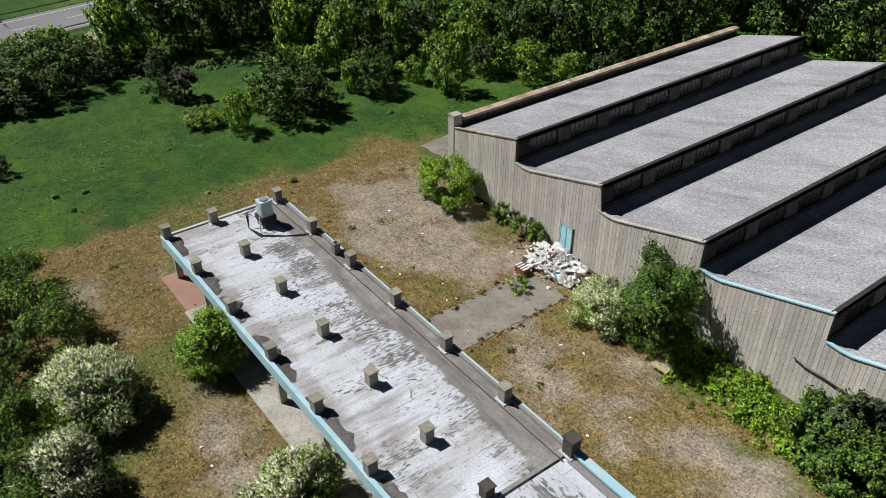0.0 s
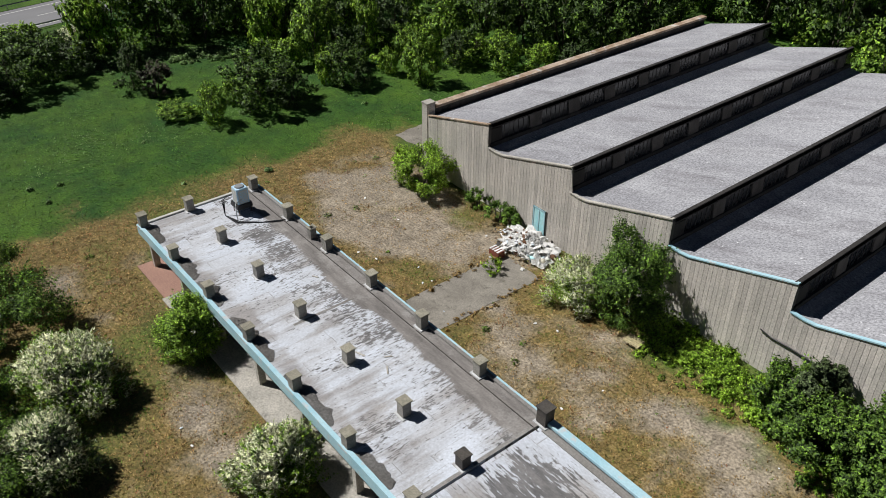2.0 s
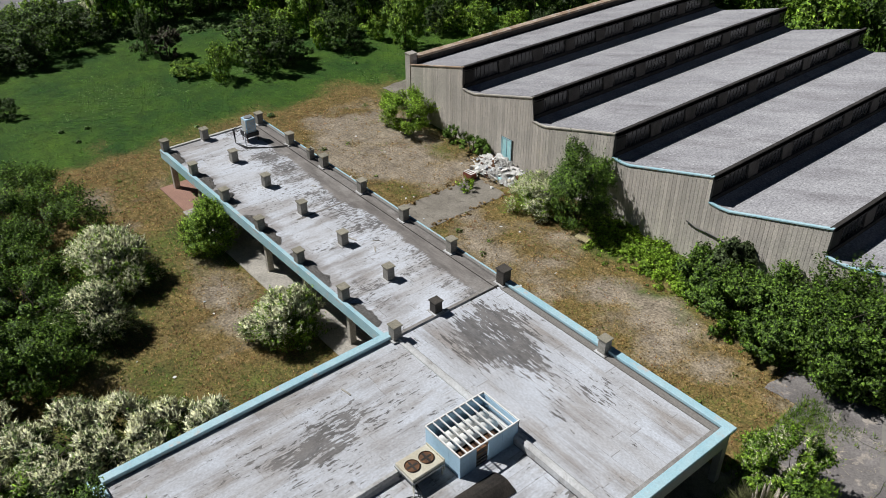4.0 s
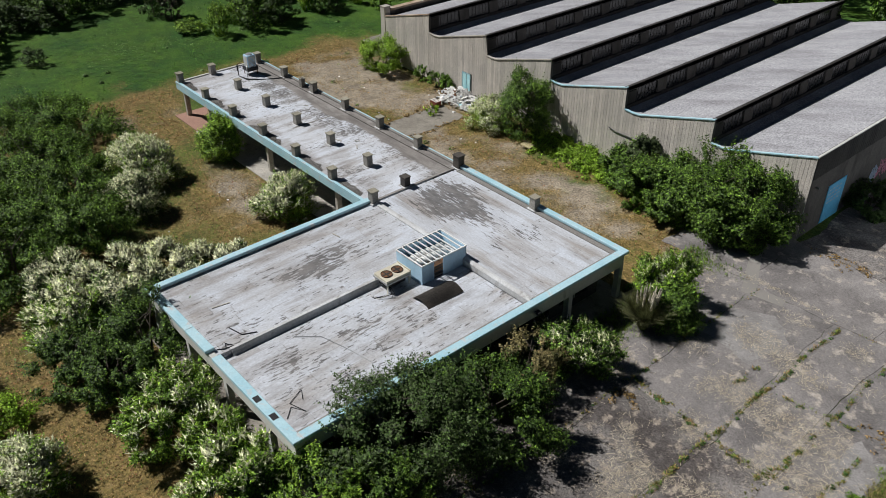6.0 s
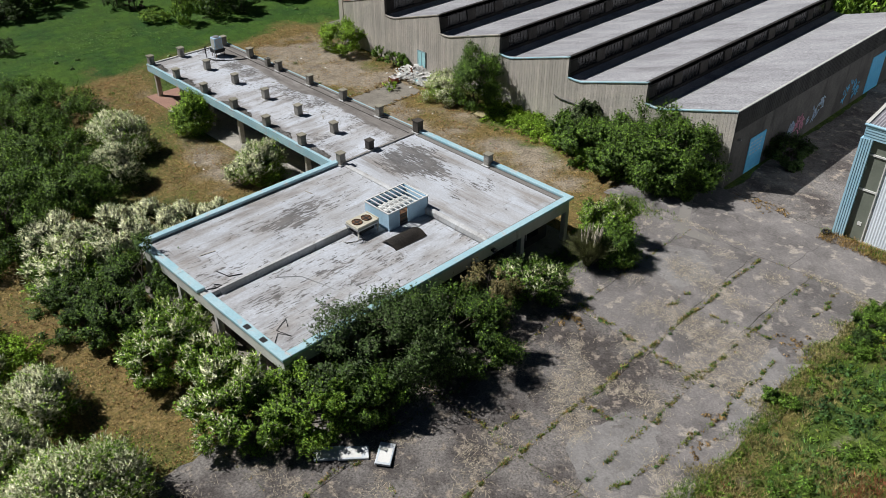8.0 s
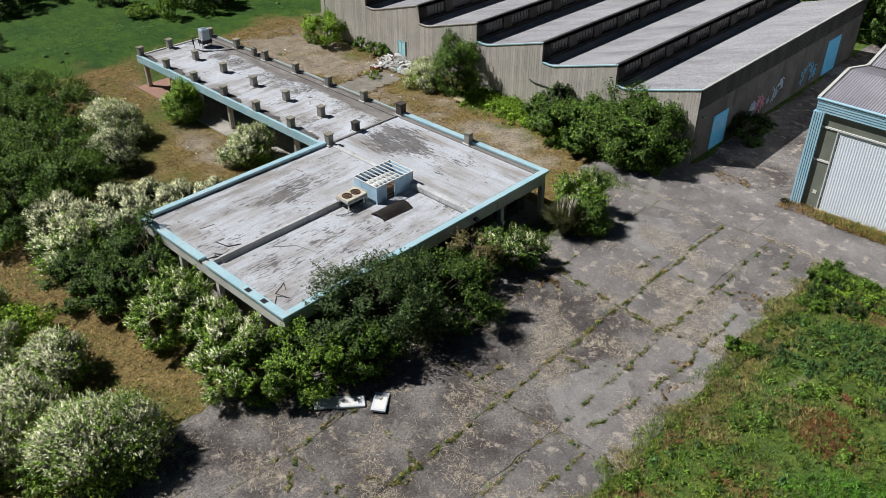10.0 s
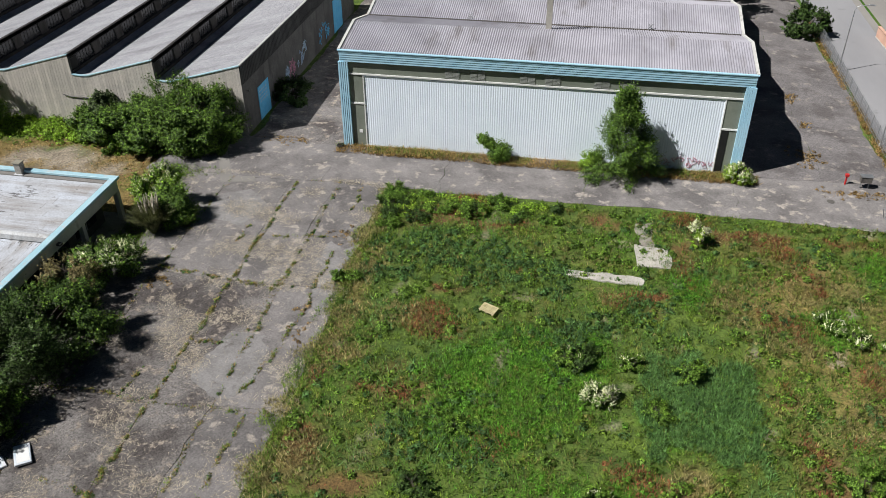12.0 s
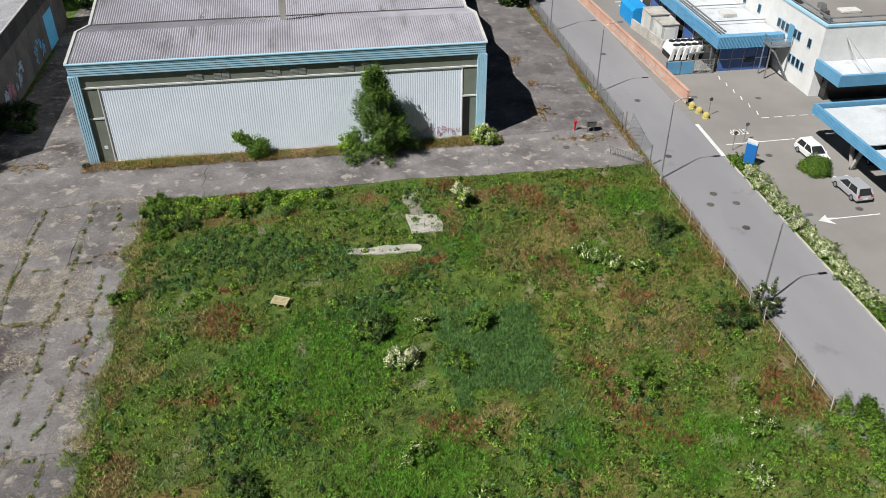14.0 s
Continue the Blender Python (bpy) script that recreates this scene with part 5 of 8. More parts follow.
part("body", bevelled(boxes((-27.2, -26.0, 48.3, 49.0, 0.04, 0.62)), 0.02), M_BRICKRED, crate)
part("slat", boxes(*[(-27.15 + 0.3 * k, -27.0 + 0.3 * k, 48.28, 49.02, 0.62, 0.66) for k in range(4)]), M_RUBBLE, crate)


def pallet(at, turn):
    ob = thing("pallet", "pale weathered wooden pallet lying in the weeds", "pallet", at, "pallets")
    x, y, z = at
    for k in range(6):
        part("slat", boxes((x - 0.65, x + 0.65, y - 0.46 + k * 0.16, y - 0.34 + k * 0.16, z + 0.12, z + 0.145)), M_WOOD, ob)
    for k in (-0.55, 0, 0.55):
        part("bearer", boxes((x + k - 0.06, x + k + 0.06, y - 0.46, y + 0.46, z + 0.0, z + 0.12)), M_WOOD, ob)
    ob.matrix_basis = pose(x, y, z, 4, 3, turn)
    return ob


pallet((45.45, 27.5, 0.3), -22)
pallet((-11.95, 48.7, 0.3), 5)

# ---- corrugated hangar ----
HX0, HX1, HY, HZ = 26.67, 66.67, 53.33, 10.55
hangar = thing("hangar", "white corrugated hangar with light blue frame", "hangar", (46.7, 75, 0))
BAY, NB = 11.2, 4
for k in range(NB):
    y0 = HY + 0.15 + k * BAY
    bm = bmesh.new()
    rows = []
    m = int((HX1 - HX0) / 0.118)
    prof = [(y0 - (0.3 if k == 0 else 0), HZ - 0.02 if k == 0 else HZ - 0.25), (y0 + 5.7, HZ + 0.95), (y0 + BAY, HZ - 0.28)]
    for i in range(m + 1):
        u = HX0 + 0.1 + (HX1 - HX0 - 0.2) * i / m
        rows.append([bm.verts.new((u, y, z + (0.045 if i % 2 else -0.045))) for y, z in prof])
    for a, b in zip(rows, rows[1:]):
        bm.faces.new((a[0], b[0], b[1], a[1]))
        bm.faces.new((a[1], b[1], b[2], a[2]))
    part("roof_bay", bm, M_FIBRE, hangar, "grey corrugated fibre-cement roof")
    for s, x in enumerate((HX0, HX1)):
        part("verge", prism([(y - 0.05, z) for y, z in prof] + [(y - 0.05, z + 0.14) for y, z in prof[::-1]], "x", x - 0.14, x + 0.14), M_FASCIA, hangar, "pale verge trim")
        part("side_wall", prism([(y0, 0), (y0 + BAY, 0), (y0 + BAY, HZ - 0.35), (y0 + 5.7, HZ + 0.85), (y0, HZ - 0.35)], "x", x + (0.05 if s == 0 else -0.25), x + (0.25 if s == 0 else -0.05)), M_CLAD, hangar)
    part("gutter", boxes((HX0 + 0.2, HX1 - 0.2, y0 + BAY - 0.18, y0 + BAY + 0.12, HZ - 0.3, HZ - 0.2)), M_SHEET, hangar)
part("back_wall", boxes((HX0 + 0.25, HX1 - 0.25, HY + NB * BAY, HY + NB * BAY + 0.2, 0, HZ - 0.35)), M_CLAD, hangar)
# white corrugated front
bm = bmesh.new()
rows = []
m = int((64.3 - 29.0) / 0.115)
for i in range(m + 1):
    u = 29.0 + (64.3 - 29.0) * i / m
    y = HY + 0.12 + (0.024 if i % 2 else 0)
    rows.append([bm.verts.new((u, y, 0.12)), bm.verts.new((u, y, 7.95))])
for a, b in zip(rows, rows[1:]):
    bm.faces.new((a[0], b[0], b[1], a[1]))
front = part("front_cladding", bm, M_CLAD, hangar, "white corrugated front")
part("front_backing", boxes((HX0 + 0.3, HX1 - 0.3, HY + 0.22, HY + 0.4, 0, HZ - 0.35)), M_CLAD, hangar)
part("plinth", boxes((28.7, 64.6, HY + 0.02, HY + 0.2, 0, 0.12)), M_CONC_PALE, hangar)
# light blue framing band of horizontal and upright boards
for k in range(5):
    z0 = 9.35 + k * 0.24
    part("frame_board", boxes((HX0 + 0.02, HX1 - 0.02, HY - 0.2 - 0.035 * k, HY + 0.2, z0, z0 + 0.215)), M_BLUE, hangar)
    for sgn, x in ((1, HX0), (-1, HX1)):
        a = x + sgn * (0.8 - 0.19 * k)
        b = x + sgn * (0.8 - 0.19 * (k + 1) + 0.02)
        part("frame_board", boxes((min(a, b), max(a, b), HY - 0.2 - 0.035 * k, HY + 0.2, 0.02, 9.34)), M_BLUE, hangar)
part("frame_trim", boxes((HX0 - 0.1, HX1 + 0.1, HY - 0.42, HY - 0.1, HZ - 0.02, HZ + 0.06)), M_BLUE, hangar)
part("glazing_band", boxes((HX0 + 0.8, HX1 - 0.8, HY + 0.1, HY + 0.2, 8.1, 9.35)), M_OLIVE, hangar, "grey-green panel band")
part("band_rail", boxes((HX0 + 0.8, HX1 - 0.8, HY + 0.0, HY + 0.2, 7.95, 8.1)), M_WHITE, hangar, "white rail")
for x0 in (37.3, 39.85, 44.75, 47.2, 51.9, 54.3):
    lv = part("louvre_window", boxes((x0, x0 + 1.55, HY + 0.06, HY + 0.1, 8.12, 9.3)), M_OLIVE, hangar)
    for k in range(8):
        part("louvre_slat", boxes((x0 + 0.05, x0 + 0.75, HY + 0.03, HY + 0.065, 8.2 + k * 0.135, 8.28 + k * 0.135), (x0 + 0.82, x0 + 1.5, HY + 0.03, HY + 0.065, 8.2 + k * 0.135, 8.28 + k * 0.135)), M_LOUVRE, lv)
for x0, x1 in ((HX0 + 0.8, 28.95), (64.35, HX1 - 0.8)):
    part("side_panel", boxes((x0, x1, HY + 0.1, HY + 0.2, 0.1, 7.95)), M_OLIVE, hangar, "grey-green side panel")
    part("panel_rail", boxes((x0, x1, HY + 0.02, HY + 0.1, 4.75, 4.92)), M_WHITE, hangar)
for x in (28.9, 64.3):
    part("corner_strip", boxes((x, x + 0.1, HY + 0.03, HY + 0.2, 0.1, 7.95)), M_WHITE, hangar)
part("open_gap", boxes((64.5, 65.15, HY + 0.07, HY + 0.1, 0.3, 4.7)), M_DARK, hangar, "dark open gap in the side panel")
part("notice", boxes((28.2, 28.55, HY + 0.07, HY + 0.1, 1.5, 1.85)), M_WHITE, hangar, "small white notice")
bm = bmesh.new()
rng = random.Random(3)
for k in range(22):
    cx, cz = 58.2 + rng.random() * 6, 0.6 + rng.random() * 0.8
    tube(bm, [(cx + 0.25 * math.sin(t * 1.4 + k), HY + 0.09, cz + 0.28 * math.cos(t * 1.9 + 2 * k)) for t in range(4)], 0.025, 4)
part("spray_scrawl", bm, M_PINK, front, "faded pink and grey spray strokes")
part("chimney", boxes((46.5, 47.1, 61.1, 61.7, HZ + 0.4, HZ + 6.0)), M_CONC_PALE, hangar, "tall pale square flue")
for x, y in ((37.8, 65.0), (57.0, 64.6), (40, 76), (60, 75.5)):
    part("gutter_bracket", tube(tube(bmesh.new(), [(x, y, HZ - 0.1), (x + 0.5, y + 0.3, HZ + 0.35)], 0.05, 5), [(x + 0.5, y, HZ - 0.1), (x, y + 0.3, HZ + 0.3)], 0.05, 5), M_STEEL, hangar)
tyre = tagged(part("tyre", tube(bmesh.new(), [(26.2 + 0.3 * math.cos(a), 52.7 + 0.3 * math.sin(a), 0.17) for a in [math.tau * k / 12 for k in range(13)]], 0.12, 6), M_RUBBER), "old black tyre lying at the hangar corner", "tyre")

# boards lying under the bushes, litter, box on the yard
for x, y, a, tilt in ((15.95, 5.5, 55, 5), (17.0, 6.6, 52, 3), (18.45, 7.95, 128, 4)):
    ob = thing("insulation_board", "dented blue-white board lying on the asphalt", "board", (x, y, 0.05), "boards by the bushes")
    part("board", bevelled(boxes((x - 0.95, x + 0.95, y - 0.5, y + 0.5, 0.1, 0.28)), 0.03), M_FOAM, ob)
    part("facing", boxes((x - 0.8, x + 0.5, y - 0.4, y + 0.35, 0.28, 0.29)), M_WHITE, ob)
    ob.matrix_basis = pose(x, y, 0.05, tilt, tilt, a)
cart = thing("utility_box", "dark metal utility box on a stand", "utility box", (78.4, 52.7, 0))
part("cabinet", bevelled(boxes((77.9, 78.9, 52.4, 53.0, 0.75, 1.35)), 0.02), M_CONC_DARK, cart)
part("lid", boxes((77.85, 78.95, 52.35, 53.05, 1.35, 1.42)), M_STEEL, cart)
for x in (78.0, 78.72):
    part("leg", boxes((x, x + 0.08, 52.65, 52.75, 0.04, 0.75)), M_STEEL, cart)
hyd = thing("hydrant", "red fire hydrant post on the yard", "hydrant", (76.8, 53.2, 0))
part("post", tube(bmesh.new(), [(76.8, 53.2, 0.04), (76.8, 53.2, 0.9)], 0.09, 8), M_RED, hyd)
part("head", bevelled(boxes((76.62, 76.98, 53.05, 53.35, 0.9, 1.2)), 0.04), M_RED, hyd)

# slabs showing through the lawn
tagged(slab(56.6, 59.3, 35.6, 38.8, None, M_CONC_PALE, top=0.12, name="pavement_slab"), "pale concrete slab showing in the lawn", "pavement", "", "structure")
tagged(slab(50.9, 57.0, 33.0, 34.1, None, M_CONC_PALE, top=0.12, rough_edge=0.3, name="pavement_slab_long"), "long pale concrete slab in the lawn", "pavement", "", "structure")
tagged(slab(57.0, 58.2, 38.9, 42.6, None, M_PATH, top=0.08, name="pavement_slab_small"), "narrow grey concrete strip in the lawn", "pavement", "", "structure")

# ---- the street: fence, lamps, wall, bollards, sign, hedge ----
fence = thing("wire_fence", "wire mesh fence on steel posts along the road", "fence", (82, 70, 0))
for k in range(22):
    y = 53.0 + k * 2.6
    part("post", tube(bmesh.new(), [(82.0, y, 0), (82.0, y, 1.95)], 0.055, 5), M_STEEL, fence)
for z in (0.25, 0.6, 0.95, 1.3, 1.65, 1.9):
    part("wire", tube(bmesh.new(), [(82.0, 53.0, z), (82.0, 108, z)], 0.018, 4), M_STEEL, fence)
bm = bmesh.new()
for k in range(260):
    tube(bm, [(82.0, 53.0 + k * 0.21, 0.1), (82.0, 53.0 + k * 0.21, 1.9)], 0.013, 3)
part("mesh_wire", bm, M_STEEL, fence)
fence2 = thing("wire_fence", "leaning steel posts of a wire fence along the lawn", "fence", (81.6, 25, 0))
for k in range(15):
    y = 10.2 + k * 2.35
    part("post", tube(bmesh.new(), [(81.7, y, 0), (81.62, y + 0.05, 1.5)], 0.035, 5), M_CONC_PALE, fence2)
for z in (0.5, 0.95, 1.4):
    part("wire", tube(bmesh.new(), [(81.68, 10.2, z), (81.64, 43.2, z)], 0.018, 4), M_STEEL, fence2)
gate = thing("mesh_gate", "bent galvanised mesh gate leaning at the driveway", "gate", (80.5, 46, 0))


def mesh_panel(bm, p, u, v, nu, nv, r):
    p, u, v = Vector(p), Vector(u), Vector(v)
    for i in range(nu + 1):
        tube(bm, [p + u * i / nu, p + u * i / nu + v], r if 0 < i < nu else r * 2.5, 4)
    for j in range(nv + 1):
        tube(bm, [p + v * j / nv, p + v * j / nv + u], r if 0 < j < nv else r * 2.5, 4)
    return bm


part("leaf", mesh_panel(bmesh.new(), (78.9, 47.3, 0.1), (2.8, -2.9, 0), (-0.35, -0.3, 1.1), 14, 6, 0.014), M_STEEL, gate)
part("leaf", mesh_panel(bmesh.new(), (81.9, 47.2, 0.1), (0.5, 4.6, 0), (0.25, 0, 2.2), 16, 9, 0.014), M_STEEL, gate)
part("gate_post", tube(bmesh.new(), [(81.9, 44.3, 0), (81.9, 44.3, 2.5)], 0.07, 8), M_STEEL, gate)
part("gate_post", tube(bmesh.new(), [(82.0, 52.0, 0), (82.0, 52.0, 2.5)], 0.07, 8), M_STEEL, gate)


def street_lamp(y):
    ob = thing("street_lamp", "slim grey street lamp with a curved arm", "street lamp", (82.1, y, 0), "street lamps")
    part("pole", tube(bmesh.new(), [(82.1, y, 0), (82.1, y, 5.0), (82.1, y, 7.9)], 0.085, 8, 0.05), M_STEEL, ob)
    part("arm", tube(bmesh.new(), [(82.1, y, 7.85), (82.2, y, 8.2), (82.6, y, 8.42), (83.6, y, 8.55)], 0.04, 6), M_STEEL, ob)
    part("head", bevelled(boxes((83.5, 84.25, y - 0.14, y + 0.14, 8.48, 8.62)), 0.04), M_STEEL, ob)
    part("foot", tube(bmesh.new(), [(82.1, y, 0), (82.1, y, 0.4)], 0.14, 8), M_CONC_PALE, ob)
    return ob


lamp = street_lamp(41.7)
for y in (21.2, 62.2, 83.0, 0.6):
    copy_thing(lamp, pose(82.1, y, 0))

wall = thing("street_wall", "salmon painted low wall with white scrawls", "wall", (91, 76, 0), kind="structure")
WX = lambda y: 91.55 - (y - 57.9) * 0.043
for k in range(13):
    y0, y1 = 57.9 + k * 3.0, 57.9 + (k + 1) * 3.0 - 0.03
    bm = prism([(WX(y0) - 0.12, y0), (WX(y0) + 0.12, y0), (WX(y1) + 0.12, y1), (WX(y1) - 0.12, y1)], "z", 0.07, 1.55)
    pan = part("wall_panel", bm, M_SALMON, wall)
    part("coping", prism([(WX(y0) - 0.2, y0), (WX(y0) + 0.2, y0), (WX(y1) + 0.2, y1), (WX(y1) - 0.2, y1)], "z", 1.55, 1.65), M_SALMON, wall)
    part("foot", prism([(WX(y0) - 0.15, y0), (WX(y0) + 0.15, y0), (WX(y1) + 0.15, y1), (WX(y1) - 0.15, y1)], "z", 0.05, 0.22), M_CONC_PALE, wall)
    if 2 <= k <= 7:
        bm = bmesh.new()
        for i in range(10):
            c = y0 + 0.4 + random.random() * 2.2
            tube(bm, [(WX(c) - 0.125, c + 0.15 * math.sin(t * 1.5 + i), 0.75 + 0.25 * math.cos(t * 2 + i)) for t in range(4)], 0.03, 4)
        part("scrawl", bm, M_FASCIA, pan, "white scrawl")
for x, y in ((91.6, 56.6), (91.9, 55.3), (92.1, 53.9)):
    bm = bmesh.new()
    bmesh.ops.create_uvsphere(bm, u_segments=12, v_segments=8, radius=0.36, matrix=pose(x, y, 0.36) @ Matrix.Diagonal((1, 1, 1.3, 1)))
    ob = thing("bollard", "rounded yellow concrete bollard at the entrance", "bollard", (x, y, 0), "bollards at the entrance")
    part("body", bm, M_YELLOW, ob, "", True)
    part("foot", tube(bmesh.new(), [(x, y, 0.05), (x, y, 0.2)], 0.4, 12), M_YELLOW, ob)
for x, y in ((92.6, 54.4), (93.7, 47.9), (91.6, 46.2)):
    sg = thing("road_sign", "small round road sign on a steel post", "sign", (x, y, 0), "small signs")
    part("post", tube(bmesh.new(), [(x, y, 0.05), (x, y, 2.2)], 0.035, 6), M_STEEL, sg)
    part("plate", tube(bmesh.new(), [(x, y - 0.03, 2.1), (x, y - 0.06, 2.1)], 0.22, 14), M_CONC_DARK, sg)
board = thing("sign_board", "upright blue sign board with a white head", "sign", (91.5, 42.7, 0))
part("panel", boxes((-0.55, 0.55, -0.1, 0.1, 0.1, 2.75)), M_SIGNBLUE, board)
part("head_panel", boxes((-0.55, 0.55, -0.105, 0.105, 2.75, 3.05)), M_WHITE, board, "white head panel")
part("stripe", boxes((-0.555, 0.555, -0.108, 0.108, 2.6, 2.745)), M_BLUE, board)
for ob in board.children:
    ob.matrix_parent_inverse = Matrix.Identity(4)
board.matrix_basis = pose(91.55, 42.6, 0.05, 0, 0, -52)

# ---- blue and white building across the street ----
shop = thing("workshop_building", "low building with blue fascia and navy doors", "building", (101.5, 80, 0))
part("wall", boxes((98.6, 98.9, 66.4, 105, 0, 3.5), (98.9, 105.8, 66.4, 66.6, 0, 3.5)), M_GLASSY, shop, "dark glazed wall")
part("roof", boxes((98.2, 106.2, 66.0, 105, 3.5, 4.6)), M_ROOFWHITE, shop, "flat white roof")
for a in ((97.75, 98.2, 65.0, 105), (98.2, 106.2, 65.0, 66.0)):
    part("fascia", boxes((*a, 3.5, 4.95)), M_BLUE_STRONG, shop, "mid blue ribbed fascia")
bm = bmesh.new()
for k in range(45):
    box(bm, 97.8 + k * 0.185, 97.86 + k * 0.185, 64.96, 65.0, 3.5, 4.95)
for k in range(130):
    box(bm, 97.71, 97.75, 65 + k * 0.3, 65.1 + k * 0.3, 3.5, 4.95)
part("fascia_rib", bm, M_BLUE_STRONG, shop)
for k in range(4):
    x = 98.95 + k * 1.62
    d = part("door", boxes((x, x + 1.5, 66.3, 66.4, 0.1, 3.3)), M_NAVY, shop, "navy panelled door")
    part("door_frame", boxes((x - 0.06, x, 66.26, 66.4, 0.1, 3.4), (x, x + 1.5, 66.27, 66.3, 1.55, 1.65)), M_STEEL, d)
part("window", boxes((102.4, 103.8, 66.27, 66.3, 1.1, 1.75)), M_GLASSY, shop)
for k in range(12):
    part("side_post", boxes((98.52, 98.6, 67.4 + k * 3, 67.55 + k * 3, 0, 3.5)), M_STEEL, shop)
    if k < 4:
        part("shutter", boxes((98.54, 98.6, 73.5 + k * 6, 76.3 + k * 6, 0.1, 2.9)), M_WHITE if k % 2 else M_NAVY, shop)
for x, z in ((98.6, 5.15), (99.0, 5.25)):
    part("pipe", tube(bmesh.new(), [(x, 66, z), (x, 100, z)], 0.11, 8), M_STEEL, shop)
part("pipe", tube(bmesh.new(), [(98.4, 67.4, 1.2), (98.2, 67.4, 4.9), (98.6, 67.4, 5.2)], 0.11, 8), M_STEEL, shop)
for y in (70, 76, 83):
    part("pipe", tube(bmesh.new(), [(98.6, y, 5.1), (106.2, y, 5.1)], 0.07, 6), M_STEEL, shop)
for x, y in ((101.8, 72.5), (103.5, 82), (102.2, 91)):
    part("roof_vent", bevelled(boxes((x, x + 1.8, y, y + 1.8, 4.6, 5.1)), 0.05), M_FASCIA, shop)

white = thing("white_building", "two-storey white rendered building with small windows", "building", (118, 78, 0))
part("wall", boxes((106.4, 106.7, 57.6, 108, 0, 8.4), (106.7, 150, 57.6, 57.9, 0, 8.4)), M_WHITE, white)
part("roof", boxes((106.7, 150, 57.9, 108, 7.9, 8.2)), M_PARK, white, "grey flat roof")
part("parapet_trim", boxes((106.3, 106.75, 57.5, 108, 8.4, 8.62), (106.75, 150, 57.5, 57.95, 8.4, 8.62)), M_BLUE, white)
for zz, yy in ((5.2, (59.6, 62.0, 62.9, 64.8, 65.8, 66.8, 72, 76, 80)), (2.2, (59.9, 60.9, 61.9, 62.9))):
    for y in yy:
        w = part("window", boxes((106.36, 106.4, y, y + 0.62, zz, zz + 0.95)), M_GLASSY, white)
        part("window_frame", boxes((106.33, 106.36, y - 0.07, y, zz - 0.07, zz + 1.02), (106.33, 106.36, y + 0.62, y + 0.69, zz - 0.07, zz + 1.02), (106.33, 106.36, y, y + 0.62, zz + 0.95, zz + 1.02), (106.33, 106.36, y, y + 0.62, zz - 0.07, zz)), M_BLUE_STRONG, w)
part("door", boxes((106.33, 106.4, 63.6, 64.6, 4.2, 6.4)), M_BLUE_STRONG, white, "blue door at the stair head")
rl = mesh_panel(bmesh.new(), (107.0, 58.2, 8.6), (40, 0, 0), (0, 0, 0.6), 16, 1, 0.035)
mesh_panel(rl, (107.0, 58.2, 8.6), (0, 45, 0), (0, 0, 0.6), 16, 1, 0.035)
part("roof_rail", rl, M_STEEL, white)
for k in range(14):
    x, y = 107.5 + (k % 3) * 0.9, 59.5 + k * 2.2
    part("roof_unit", bevelled(boxes((x, x + 0.7, y, y + 0.9, 8.2, 8.75)), 0.03), M_CONC_DARK if k % 2 else M_STEEL, white)
for x, y in ((111, 62), (118, 66), (126, 61.5), (113, 74), (122, 78)):
    part("skylight", bevelled(boxes((x, x + 2.4, y, y + 1.4, 8.2, 8.5)), 0.05), M_FASCIA, white)
stair = thing("outside_stair", "steel outside stair with a landing", "stair", (105.3, 64, 0))
part("landing", boxes((103.6, 106.3, 63.2, 65.0, 4.0, 4.15)), M_STEEL, stair)
part("stair_rail", mesh_panel(mesh_panel(bmesh.new(), (103.6, 63.2, 4.15), (2.7, 0, 0), (0, 0, 1.0), 10, 2, 0.02), (103.6, 63.2, 4.15), (0, 1.8, 0), (0, 0, 1.0), 8, 2, 0.02), M_STEEL, stair)
for k in range(12):
    part("tread", boxes((106.0 - k * 0.22, 106.25 - k * 0.22, 62.2, 63.1, 0.33 * k + 0.2, 0.33 * k + 0.25)), M_STEEL, stair)
part("stringer", tube(bmesh.new(), [(106.2, 62.2, 0.15), (103.6, 62.2, 4.0)], 0.07, 5), M_STEEL, stair)
for x, y in ((103.7, 63.3), (103.7, 64.9), (106.2, 63.3)):
    part("stair_post", boxes((x, x + 0.12, y - 0.06, y + 0.06, 0.08, 4.0)), M_STEEL, stair)

awning = thing("shop_awning", "deep blue-edged awning with a white top", "awning", (120, 55, 0))
part("awning_top", boxes((106.6, 150, 52.9, 57.55, 4.1, 4.35)), M_ROOFWHITE, awning)
part("awning_edge", boxes((106.2, 106.6, 52.5, 57.6, 3.4, 4.7), (106.6, 150, 52.5, 52.9, 3.4, 4.7)), M_BLUE_STRONG, awning, "blue ribbed edge")
part("awning_back", boxes((107.6, 150, 56.4, 57.5, 0.08, 3.4)), M_GLASSY, awning, "dark shop front")
for x in (109.0, 114.6, 120):
    part("stay", tube(bmesh.new(), [(x, 57.4, 7.4), (x + 0.3, 53.2, 4.5)], 0.03, 5), M_STEEL, awning)
    part("stay", tube(bmesh.new(), [(x, 57.4, 7.4), (x + 1.6, 53.2, 4.5)], 0.03, 5), M_STEEL, awning)

